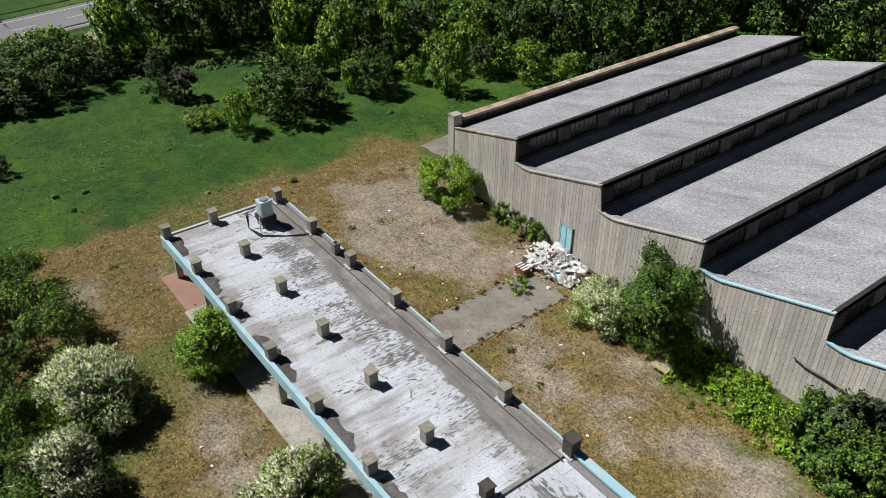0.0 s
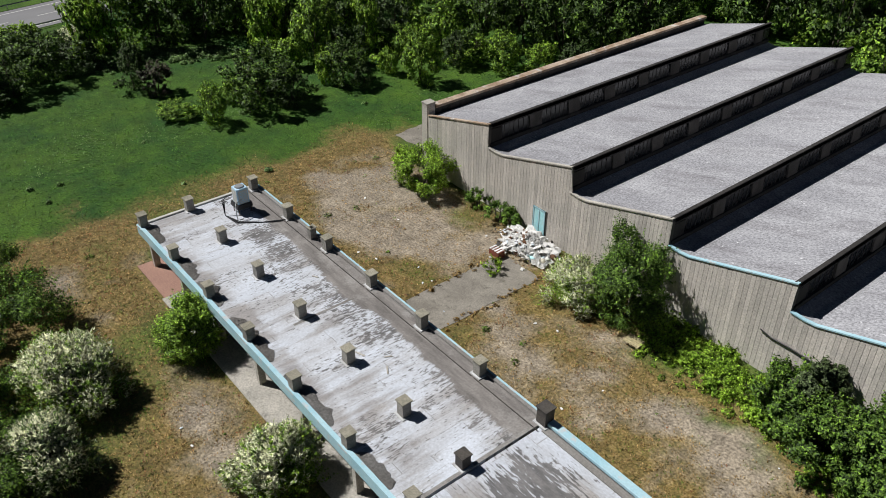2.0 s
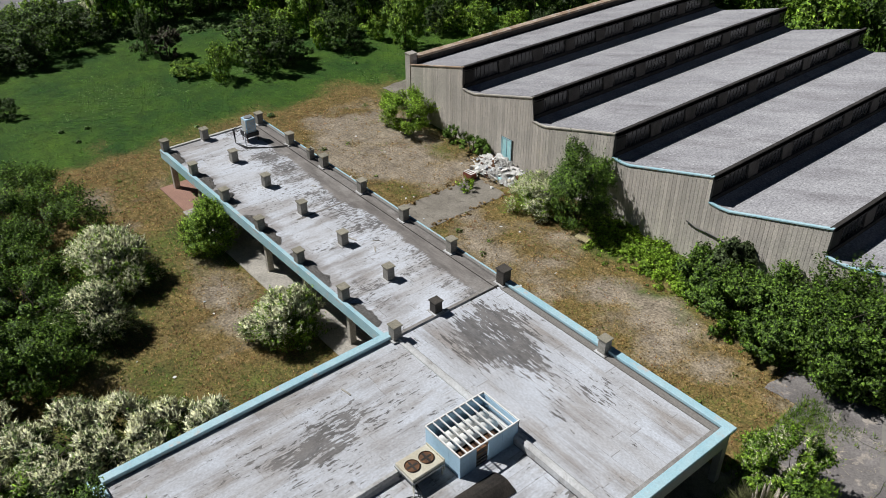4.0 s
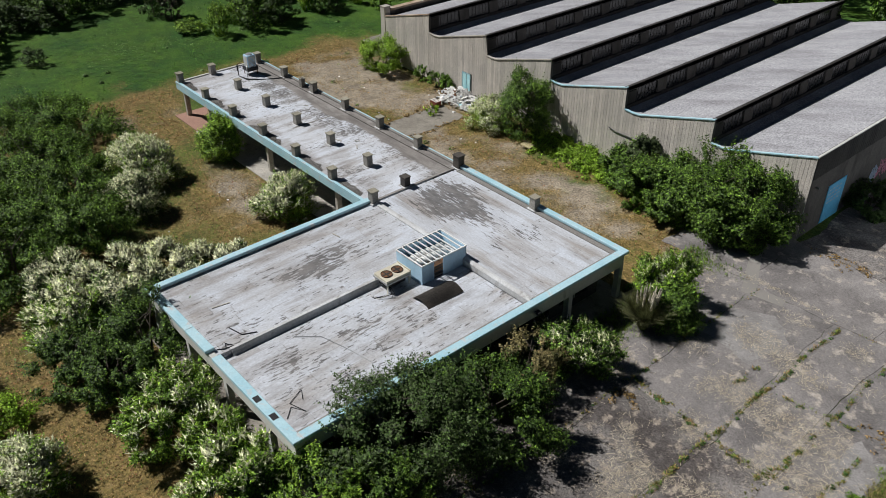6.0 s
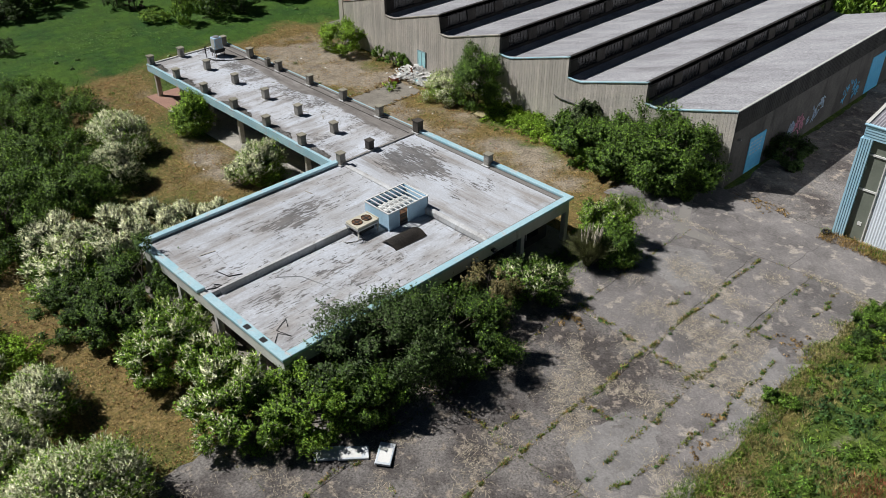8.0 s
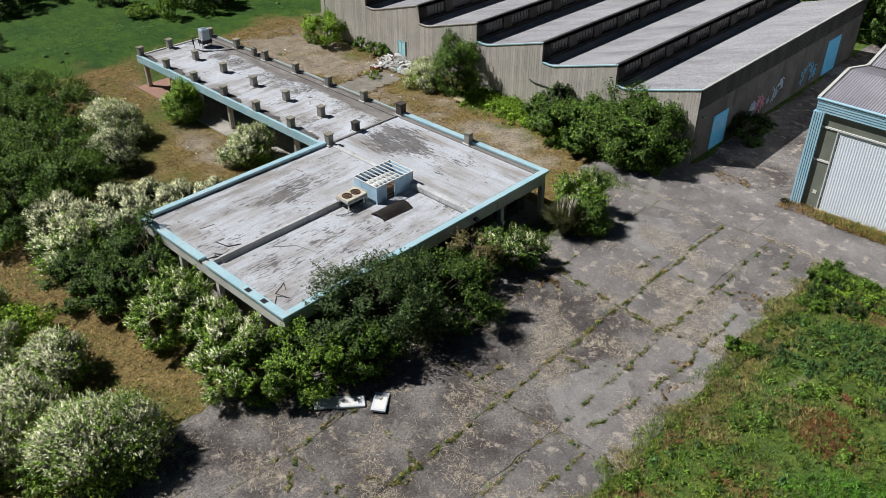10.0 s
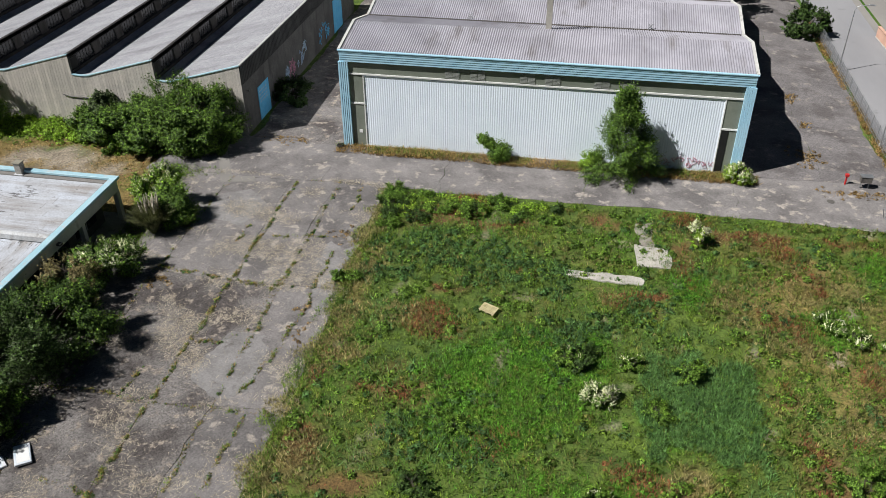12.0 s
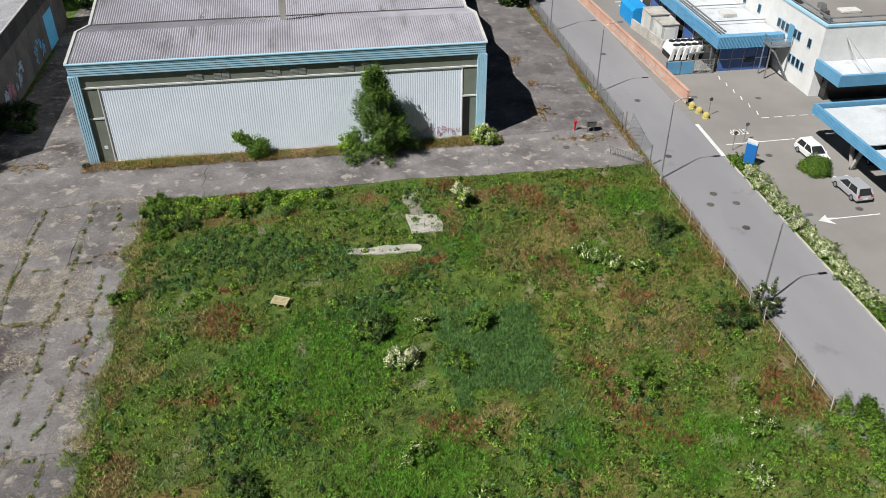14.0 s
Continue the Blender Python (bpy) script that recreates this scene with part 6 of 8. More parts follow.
port = thing("car_port", "blue-edged car shelter with a white corrugated roof", "car port", (106, 38, 0))
part("port_edge", boxes((100.2, 100.5, 20, 47.3, 3.3, 4.3), (100.5, 140, 47.0, 47.3, 3.3, 4.3)), M_BLUE_STRONG, port, "blue ribbed edge")
bm = bmesh.new()
for k in range(136):
    box(bm, 100.16, 100.2, 20 + k * 0.2, 20.1 + k * 0.2, 3.3, 4.3)
part("port_edge_rib", bm, M_BLUE_STRONG, port)
for k in range(3):
    part("port_roof", boxes((100.8, 140, 20 + k * 9.2, 28.2 + k * 9.2, 3.85, 3.95)), M_ROOFWHITE, port, "white sheet roof")
for y in (23, 31.8, 40.6):
    part("port_post", prism([(y - 0.14, 0.08), (y + 0.14, 0.08), (y + 1.3, 3.4), (y + 0.9, 3.4)], "x", 101.4, 101.7), M_CONC_PALE, port, "slanted pale post")
    part("port_post", prism([(y - 0.14, 0.08), (y + 0.14, 0.08), (y - 0.9, 3.4), (y - 1.3, 3.4)], "x", 101.4, 101.7), M_CONC_PALE, port, "slanted pale post")

# yard behind the wall: container, cabins, chillers, low wall, blue fence
cont = thing("container", "bright blue steel waste container", "container", (95.4, 85.6, 0))
part("body", bevelled(boxes((94.0, 96.6, 83.6, 88.6, 0.1, 2.1)), 0.05), M_CONTBLUE, cont)
part("lid", prism([(94.0, 2.1), (96.6, 2.1), (96.2, 2.55), (94.4, 2.55)], "y", 83.6, 88.6), M_CONTBLUE, cont)
part("rib", boxes(*[(93.96, 94.0, 84 + k * 0.6, 84.1 + k * 0.6, 0.1, 2.0) for k in range(8)]), M_CONTBLUE, cont)
for a in ((94.9, 97.5, 79.2, 82.4, 3.0), (95.3, 97.6, 76.0, 78.8, 2.7)):
    cab = thing("plant_cabin", "grey metal plant cabin with a pale roof", "cabin", (a[0], a[2], 0), "plant cabins")
    part("wall", boxes((a[0], a[1], a[2], a[3], 0.1, a[4])), M_FASCIA, cab)
    part("roof", boxes((a[0] - 0.08, a[1] + 0.08, a[2] - 0.08, a[3] + 0.08, a[4], a[4] + 0.14)), M_CONC_PALE, cab)
    part("door", boxes((a[0] + 0.4, a[1] - 0.4, a[2] - 0.04, a[2], 0.2, a[4] - 0.4)), M_WHITE, cab)
chill = thing("chiller_bank", "white chiller bank with ten round fans", "chiller", (96.8, 71.4, 0))
part("casing", prism([(94.4, 0.9), (94.9, 1.9), (98.9, 1.9), (98.9, 0.9)], "y", 70.3, 73.2), M_WHITE, chill)
for k in range(5):
    part("side_fin", prism([(94.2 + 0.85 * k, 0.25), (94.6 + 0.85 * k, 1.85), (94.9 + 0.85 * k, 1.85), (94.75 + 0.85 * k, 0.25)], "y", 70.1, 70.3), M_WHITE, chill)
    for y in (71.0, 72.5):
        bm = bmesh.new()
        bmesh.ops.create_cone(bm, cap_ends=True, segments=16, radius1=0.42, radius2=0.42, depth=0.1, matrix=pose(95.3 + k * 0.84, y, 1.94))
        part("fan", bm, M_BLACK, chill, "round dark fan")
part("under_frame", boxes((94.5, 98.9, 70.4, 73.1, 0.1, 0.9)), M_BLACK, chill)
part("pipe", tube(bmesh.new(), [(96.5, 69.9, 1.1), (99.0, 69.8, 1.3), (99.1, 70.6, 1.6)], 0.14, 8), M_STEEL, chill)
structure("wall_low", prism([(93.7, 83.0), (93.95, 83.0), (95.1, 74.2), (94.85, 74.2)], "z", 0.05, 1.35), M_CONC_PALE, "low pale concrete wall", "wall")
bf = thing("blue_fence", "blue sheet fence with a wire gate", "fence", (95, 66, 0))
part("sheet", boxes((92.1, 95.6, 66.0, 66.08, 0.15, 1.75)), M_BLUE_STRONG, bf)
part("gate_mesh", mesh_panel(bmesh.new(), (95.7, 66.05, 0.15), (2.5, -0.2, 0), (0, 0, 1.75), 12, 5, 0.015), M_STEEL, bf)
part("notice", boxes((96.3, 97.4, 66.0, 66.03, 0.5, 1.3)), M_FASCIA, bf)
for x in (92.1, 93.9, 95.65, 98.25):
    part("fence_post", boxes((x - 0.05, x + 0.05, 65.95, 66.1, 0.08, 1.9)), M_STEEL, bf)


def car(at, turn, paint, label, group="parked cars"):
    ob = thing("car", label, "car", (0, 0, 0), group)
    # lower body from side outline, rounded by bevel; cabin narrower above
    low = [(-2.05, 0.3), (-2.1, 0.62), (-1.95, 0.86), (1.05, 0.92), (1.85, 0.78), (2.08, 0.58), (2.05, 0.28)]
    body = part("body", bevelled(prism(low, "y", -0.86, 0.86), 0.06), paint, ob, "", False)
    bm = bmesh.new()
    lo = [(-2.0, 0.78), (1.15, 0.78), (1.15, -0.78), (-2.0, -0.78)]
    hi = [(-1.62, 0.6), (0.3, 0.6), (0.3, -0.6), (-1.62, -0.6)]
    a = [bm.verts.new((x, y, 0.86)) for x, y in lo]
    b = [bm.verts.new((x, y, 1.42)) for x, y in hi]
    bm.faces.new(b[::-1])
    for i in range(4):
        bm.faces.new((a[i], a[(i + 1) % 4], b[(i + 1) % 4], b[i]))
    bmesh.ops.recalc_face_normals(bm, faces=bm.faces)
    part("cabin_glass", bm, M_GLASSY, ob, "dark glass")
    part("roof_panel", bevelled(boxes((-1.72, 0.34, -0.63, 0.63, 1.4, 1.48)), 0.03), paint, ob)
    for s in (-1, 1):
        part("pillar", tube(bmesh.new(), [(1.15, s * 0.78, 0.88), (0.3, s * 0.61, 1.42)], 0.055, 5), paint, ob)
        part("pillar", tube(bmesh.new(), [(-0.45, s * 0.79, 0.88), (-0.42, s * 0.62, 1.42)], 0.05, 5), paint, ob)
        part("pillar", tube(bmesh.new(), [(-1.9, s * 0.76, 0.88), (-1.55, s * 0.61, 1.42)], 0.13, 6), paint, ob)
        part("head_light", bevelled(boxes((1.8, 2.06, s * 0.62 - 0.16, s * 0.62 + 0.16, 0.6, 0.76)), 0.03), M_FASCIA, ob)
        part("tail_light", bevelled(boxes((-2.08, -1.9, s * 0.68 - 0.12, s * 0.68 + 0.12, 0.66, 0.86)), 0.02), M_RED, ob)
        part("mirror", bevelled(boxes((0.75, 0.9, s * 0.92 - 0.07, s * 0.92 + 0.07, 0.88, 1.0)), 0.02), paint, ob)
        for wx in (-1.28, 1.3):
            wh = part("wheel", tube(bmesh.new(), [(wx, s * 0.7, 0.32), (wx, s * 0.88, 0.32)], 0.32, 16), M_RUBBER, ob)
            part("rim", tube(bmesh.new(), [(wx, s * 0.88, 0.32), (wx, s * 0.895, 0.32)], 0.2, 12), M_STEEL, wh)
    part("number_plate", boxes((-2.13, -2.1, -0.25, 0.25, 0.48, 0.6)), M_WHITE, ob)
    ob.matrix_basis = pose(*at, 0, 0, turn)
    return ob


car((99.0, 36.4, 0.08), 92, M_CARSILVER, "silver hatchback parked beside the hedge")
car((99.0, 43.6, 0.08), -88, M_CARWHITE, "small white hatchback parked on the asphalt")
# cars below the shelter: its shade is given by near-black paint
for x, y in ((104.6, 42.5), (107.4, 42.3), (104.5, 35.6), (107.4, 35.4), (104.4, 28.8)):
    car((x, y, 0.08), 90, M_CARSHADE, "car under the shelter, shade in its dark paint", "cars under the shelter")


# ---- plants ----
def leaf_arrays(g, centre, normal, size, long=1.6):
    """Pointed leaves at places with outward normals: verts (3n, 3) and faces (n, 3)."""
    n = len(centre)
    nrm = normal + g.normal(0, 0.5, (n, 3))
    nrm /= np.linalg.norm(nrm, axis=1, keepdims=True) + 1e-9
    u = np.cross(nrm, g.normal(0, 1, (n, 3)))
    u /= np.linalg.norm(u, axis=1, keepdims=True) + 1e-9
    w = np.cross(nrm, u)
    s = (size * (0.6 + 0.8 * g.rand(n)))[:, None]
    a, b = u * s * long / 2, w * s / 2
    v = np.stack([centre - a - b * 0.75, centre + a, centre - a * 0.6 + b], 1).reshape(-1, 3)
    return v, np.arange(3 * n).reshape(-1, 3)


def rounded(g, d, loose=0.38):
    """Shading normals of leaves that follow the form of their clump."""
    e = d + g.normal(0, loose, d.shape)
    return np.repeat(e / (np.linalg.norm(e, axis=1, keepdims=True) + 1e-9), 3, 0)


def lumps(g, r, h, n, base=0.12):
    """Small leafy masses set out over an uneven hull, the outer ones small, with some inside to close it."""
    out = []
    ph = g.rand(6) * math.tau
    n = int(n * 5.5)
    for k in range(n):
        a, up = g.rand() * math.tau, -0.92 + 1.87 * g.rand()
        bulge = 1 + 0.17 * math.sin(2 * a + ph[0]) + 0.12 * math.sin(3 * a + ph[1] + 2 * up) + 0.12 * math.sin(5 * a + ph[2] - 3 * up)
        q = 0.58 + 0.37 * g.rand() ** 0.6
        c = math.sqrt(max(0.0, 1 - min(1, abs(up)) ** (2.2 if up > 0 else 4.0)))
        tall = 1 + 0.16 * math.sin(a * 2 + ph[3]) + 0.1 * math.sin(a * 3 + ph[4])
        z = h * (0.44 + base * 0.3) + min(up, 1.0) * h * 0.5 * (q if up > 0 else 0.9) * tall
        rr = min(0.85, r * (0.06 + 0.18 * g.rand() ** 1.5)) * (1.25 - 0.45 * q) * (1.0 if h < 6 else 1.35)
        out.append((q * c * r * bulge * math.cos(a), q * c * r * bulge * math.sin(a), max(rr * 0.4, z), rr))
    return out


def dome(g, r, h, n=60):
    """Masses of a dense round shrub, close under its uneven hull."""
    out = [(0, 0, 0.4 * h, 0.45 * r)]
    ph = g.rand(4) * math.tau
    for k in range(n):
        up, a = (k + 0.5) / n, k * 2.39996
        c = math.sqrt(max(0.0, 1 - up * up * 0.96))
        s = (0.6 + 0.2 * g.rand()) * (1 + 0.16 * math.sin(2 * a + ph[0]) + 0.12 * math.sin(3 * a + ph[1] + 4 * up) + 0.1 * math.sin(5 * a + ph[2]))
        out.append((s * r * c * math.cos(a), s * r * c * math.sin(a), 0.1 * h + 0.72 * h * up * (0.82 + 0.36 * g.rand()), r * (0.12 + 0.14 * g.rand())))
    return out


def crown_points(g, masses, n, flat=0.85, shell=0.55):
    """Leaf places scattered round the masses, each facing mostly outwards and up."""
    w = np.array([m[3] ** 1.7 for m in masses])
    pick = g.choice(len(masses), n, p=w / w.sum())
    m = np.array(masses)[pick]
    d = g.normal(0, 1, (n, 3))
    d /= np.linalg.norm(d, axis=1, keepdims=True)
    rad = m[:, 3:4] * (shell * g.rand(n, 1) + (1 - shell) + 0.55 * np.abs(g.normal(0, 0.5, (n, 1))))
    p = m[:, :3] + d * rad * np.array([1, 1, flat])
    p[:, 2] = np.maximum(p[:, 2], 0.03 + 0.1 * g.rand(n))
    mid = np.array(masses)[:, :3].mean(0) * np.array([1, 1, 0.6])
    outward = p - mid
    outward /= np.linalg.norm(outward, axis=1, keepdims=True) + 1e-9
    e = 0.65 * d + 0.5 * outward + np.array([0, 0, 0.28])
    return p, e / np.linalg.norm(e, axis=1, keepdims=True)


def trunk_mesh(g, r, h, stems=3, thick=0.12):
    bm = bmesh.new()
    for k in range(stems):
        a = g.rand() * math.tau
        lean = r * (0.15 + 0.4 * g.rand()) if stems > 1 else r * 0.08
        p0 = Vector((0.12 * math.cos(a), 0.12 * math.sin(a), 0)) * (stems > 1)
        top = Vector((lean * math.cos(a), lean * math.sin(a), h * (0.7 + 0.12 * g.rand())))
        mid = p0.lerp(top, 0.5) + Vector((g.normal(0, 0.1), g.normal(0, 0.1), 0)) * r * 0.3
        tube(bm, [p0, mid, top], thick, 6, thick * 0.3)
        for i in range(4):
            b0 = mid.lerp(top, 0.1 + 0.22 * i)
            c = g.rand() * math.tau
            tube(bm, [b0, b0 + Vector((math.cos(c), math.sin(c), 0.7)) * r * 0.42], thick * 0.4, 5, thick * 0.12)
    return bm


def plant(name, label, category, at, r, h, leaf, n, size, seed, masses=None, bloom=0, bloom_size=0.095, bloom_side=None, stems=3, thick=0.09, turn=0.0, group="", shell=0.55, base=0.06, n_masses=16, mixed=None, shoots=0.3):
    g = np.random.RandomState(seed)
    ob = thing(name, label, category, (0, 0, 0), group)
    if 0.12 < size < 0.24:
        n, size = int(n * 1.9), size * 0.64
    ms = dome(g, r, h) if masses == "dome" else masses or lumps(g, r, h, n_masses, base)
    p, d = crown_points(g, ms, n, shell=shell)
    # leafy shoots standing out of the crown
    per = 11
    m = int(n * shoots) // per
    if m:
        q, e = crown_points(g, ms, m * 3, shell=0.3)
        q, e = q[np.argsort(-(e @ np.array([0, 0, 0.6]) + (q[:, :2] ** 2).sum(1) / r ** 2 + 1.2 * q[:, 2] / h + 0.6 * g.rand(m * 3)))[:m]], e[:m]
        way = (q - np.array([0, 0, 0.25 * h])) / r
        way = way / (np.linalg.norm(way, axis=1, keepdims=True) + 1e-9) + np.array([0, 0, 0.5]) + g.normal(0, 0.3, q.shape)
        way /= np.linalg.norm(way, axis=1, keepdims=True)
        ln = (0.35 + 0.85 * g.rand(m, 1)) * min(1.25, 0.3 + 0.22 * r)
        at_ = np.concatenate([q + way * ln * (j / per) + g.normal(0, 0.07, q.shape) * (1.3 - j / per) - np.array([0, 0, 0.12]) * ln * (j / per) ** 2 for j in range(per)])
        up_ = np.concatenate([0.8 * way + np.array([0, 0, 0.3])] * per)
        order = g.permutation(len(at_))
        p[:len(at_)], d[:len(at_)] = at_[order], up_[order]
        mixer = g.permutation(n)
        p, d = p[mixer], d[mixer]
    part("trunk", trunk_mesh(g, r, h, stems, thick), M_BARK, ob)
    split = int(n * 0.65) if mixed else n
    raw("crown", *leaf_arrays(g, p[:split], d[:split], np.full(split, size)), leaf, ob, rounded(g, d[:split]))
    if mixed:
        raw("crown", *leaf_arrays(g, p[split:], d[split:], np.full(n - split, size)), mixed, ob, rounded(g, d[split:]))
    if bloom:
        if masses == "dome":
            bloom, bloom_size = int(bloom * 1.15), bloom_size * 0.85
        else:
            bloom, bloom_size = int(bloom * 0.75), bloom_size * 1.15
        q, e = crown_points(g, ms, bloom * 5, shell=0.6)
        score = np.sqrt((q[:, 0] ** 2 + q[:, 1] ** 2) / r ** 2 + ((q[:, 2] - 0.3 * h) / (0.7 * h)) ** 2) + 0.55 * q[:, 2] / h + 0.25 * g.rand(len(q)) + (0 if bloom_side is None else 0.9 * (e @ np.array(bloom_side)))
        keep = np.argsort(-score)[: max(1, bloom)]
        q, e = q[keep], e[keep]
        # each panicle: four short tapering spikes round a stem
        way = 0.7 * e + g.normal(0, 0.35, e.shape) + np.array([0, 0, 0.35])
        way /= np.linalg.norm(way, axis=1, keepdims=True)
        tris, ns = [], []
        for k in range(4):
            one = way + g.normal(0, 0.38, e.shape)
            one /= np.linalg.norm(one, axis=1, keepdims=True)
            m = len(q)
            ln = bloom_size * (1.3 + 1.6 * g.rand(m, 1))
            w = bloom_size * (0.26 + 0.22 * g.rand(m, 1))
            low = q + way * bloom_size * 0.75 * k + g.normal(0, 0.45 * bloom_size, q.shape)
            for side in (np.cross(one, e + g.normal(0, 0.3, e.shape)), np.cross(one, g.normal(0, 1, e.shape))):
                side /= np.linalg.norm(side, axis=1, keepdims=True) + 1e-9
                tris.append(np.stack([low - side * w, low + side * w, low + one * ln], 1))
                ns.append(e + 0.4 * one + np.array([0, 0, 0.3]))
        v = np.concatenate(tris).reshape(-1, 3)
        raw("blossom", v, np.arange(len(v)).reshape(-1, 3), L_BLOOM, ob, rounded(g, np.concatenate(ns), 0.3))
    ob.matrix_basis = pose(*at, 0, 0, turn)
    return ob


BL = "cream-flowering shrub with long blossom spikes"
# west yard: flowering shrubs and dark thicket
plant("flowering_shrub", BL + " in dry grass", "shrub", (-31.9, 15.6, 0), 3.5, 4.0, L_MID, 13000, 0.15, 11, masses="dome", bloom=2700, bloom_size=0.14, mixed=L_LIGHT, shoots=0.25)
plant("flowering_shrub", BL + " beside the dark thicket", "shrub", (-26.4, 12.2, 0), 3.0, 3.6, L_GREY, 10000, 0.16, 12, masses="dome", bloom=1700, bloom_size=0.13, mixed=L_MID)
plant("flowering_shrub", "round " + BL + " by the canopy", "shrub", (-17.0, 22.7, 0), 2.8, 3.6, L_MID, 11000, 0.15, 13, masses="dome", bloom=2300, bloom_size=0.13, mixed=L_LIGHT, shoots=0.25)
plant("sapling_bush", "bright green young tree beside the canopy", "tree", (-31.2, 23.9, 0), 2.4, 4.2, L_LIGHT, 17000, 0.15, 14, masses="dome", mixed=L_MID, shoots=0.6)
k = 20
for x, y, r, h in ((-40.5, 13.0, 4.2, 5.0), (-36.5, 7.5, 4.8, 5.4), (-32.5, 4.0, 4.6, 5.0), (-29.0, 8.2, 4.0, 4.6), (-26.5, 3.0, 4.6, 5.2), (-23.5, 6.5, 3.6, 4.4), (-43.5, 6.0, 4.6, 5.2), (-21.5, 0.5, 4.4, 4.8), (-35.0, -2.5, 5.0, 5.4), (-28.0, -4.0, 4.8, 5.0), (-47.5, 11.5, 4.0, 4.4)):
    plant("thicket_bush", "dense dark green thicket bush", "shrub", (x, y, 0), r, h, L_MID, 15000, 0.18, k, group="thicket bushes", mixed=L_DARK, shoots=0.4)
    k += 1
for x, y, r, h, b, m in ((-13.6, 6.0, 3.0, 4.3, 4200, L_GREY), (-10.6, 12.4, 2.2, 3.8, 2600, L_GREY), (-12.2, 9.4, 2.5, 4.0, 3000, L_GREY), (-17.6, 2.8, 2.6, 3.4, 1600, L_GREY), (-11.4, 1.4, 2.7, 4.0, 1500, L_MID),
                         (1.9, 2.2, 2.6, 4.1, 380, L_MID), (0.2, 4.2, 1.9, 4.2, 120, L_MID), (5.6, 3.8, 2.0, 3.8, 240, L_MID), (9.2, 3.0, 2.7, 4.0, 620, L_MID), (11.6, 3.2, 2.1, 3.3, 140, L_MID)):
    plant("flowering_shrub", BL + " crowding the building", "shrub", (x, y, 0), r, h, m, int(1600 * r * r), 0.17, k, bloom=b, bloom_size=0.14, group="shrubs round the building", shoots=0.45, mixed=L_LIGHT if m is L_MID else L_MID)
    k += 1
plant("ivy_bush", "dark green bush growing over the roof edge", "shrub", (-6.2, 4.8, 0), 3.2, 5.1, L_DARK, 14000, 0.16, 50, mixed=L_MID)
plant("ivy_bush", "dark green bush beside the flowering shrubs", "shrub", (-7.2, 0.4, 0), 3.0, 4.0, L_DARK, 12000, 0.17, 51, mixed=L_MID)
plant("ivy_bush", "dark green bush before the building corner", "shrub", (-3.4, 1.6, 0), 2.4, 3.9, L_DARK, 9000, 0.17, 53, mixed=L_MID)
plant("thicket_bush", "green bush among dry grass", "shrub", (-6.6, -5.8, 0), 2.0, 2.0, L_LIGHT, 6000, 0.17, 52)
for x, y, r, h, b in ((0.4, -5.6, 2.6, 3.4, 3200), (-4.0, -8.8, 3.0, 3.4, 3600), (2.6, -9.4, 2.8, 3.4, 3600), (9.8, -7.6, 4.4, 4.0, 7000), (5.0, -12.5, 3.4, 3.6, 3600), (-11.5, -8.5, 3.6, 3.4, 2500)):
    plant("flowering_shrub", BL + " at the yard's edge", "shrub", (x, y, 0), r, h, L_MID, int(1000 * r * r), 0.15, k, masses="dome", bloom=int(b * 0.55), bloom_size=0.135, group="shrubs at the yard's edge", mixed=L_LIGHT, shoots=0.35)
    k += 1
# trees before the building's long side
plant("dark_tree", "dark green willow-leaved tree against the building", "tree", (13.2, 12.2, 0), 4.2, 6.0, L_DARK, 26000, 0.18, 70, mixed=L_GREY, base=0.08, n_masses=26)
plant("dark_tree", "dark green tree against the building", "tree", (14.6, 17.6, 0), 3.7, 5.2, L_DARK, 22000, 0.18, 71, mixed=L_MID, n_masses=22)
plant("dark_tree", "bushy green tree beside the asphalt", "tree", (13.0, 6.2, 0), 2.7, 4.0, L_MID, 14000, 0.18, 72, mixed=L_LIGHT, n_masses=16)
plant("dark_tree", "green bushy tree at the edge of the asphalt", "tree", (15.0, 9.2, 0), 2.2, 3.9, L_MID, 12000, 0.17, 77, n_masses=14, mixed=L_DARK)
plant("dry_bush", "thin brownish bush against the building", "shrub", (13.3, 22.4, 0), 2.4, 4.6, L_BROWN, 11000, 0.11, 73, n_masses=12)
plant("flowering_shrub", BL + " beside the asphalt yard", "shrub", (13.6, 26.8, 0), 2.6, 3.1, L_MID, 9000, 0.2, 74, bloom=700, bloom_size=0.11, mixed=L_DARK, shoots=0.45)
plant("elder_bush", "dark green elder with flat white blossom", "shrub", (13.7, 37.2, 0), 2.5, 4.4, L_MID, 15000, 0.17, 75, bloom=900, bloom_size=0.075, bloom_side=(-0.4, 0.1, 0.9), mixed=L_LIGHT)
plant("dark_bush", "dense green ivy-clad bush beside the pampas grass", "shrub", (15.5, 35.9, 0), 2.1, 3.7, L_MID, 12000, 0.15, 76, masses="dome", mixed=L_DARK, shoots=0.1)
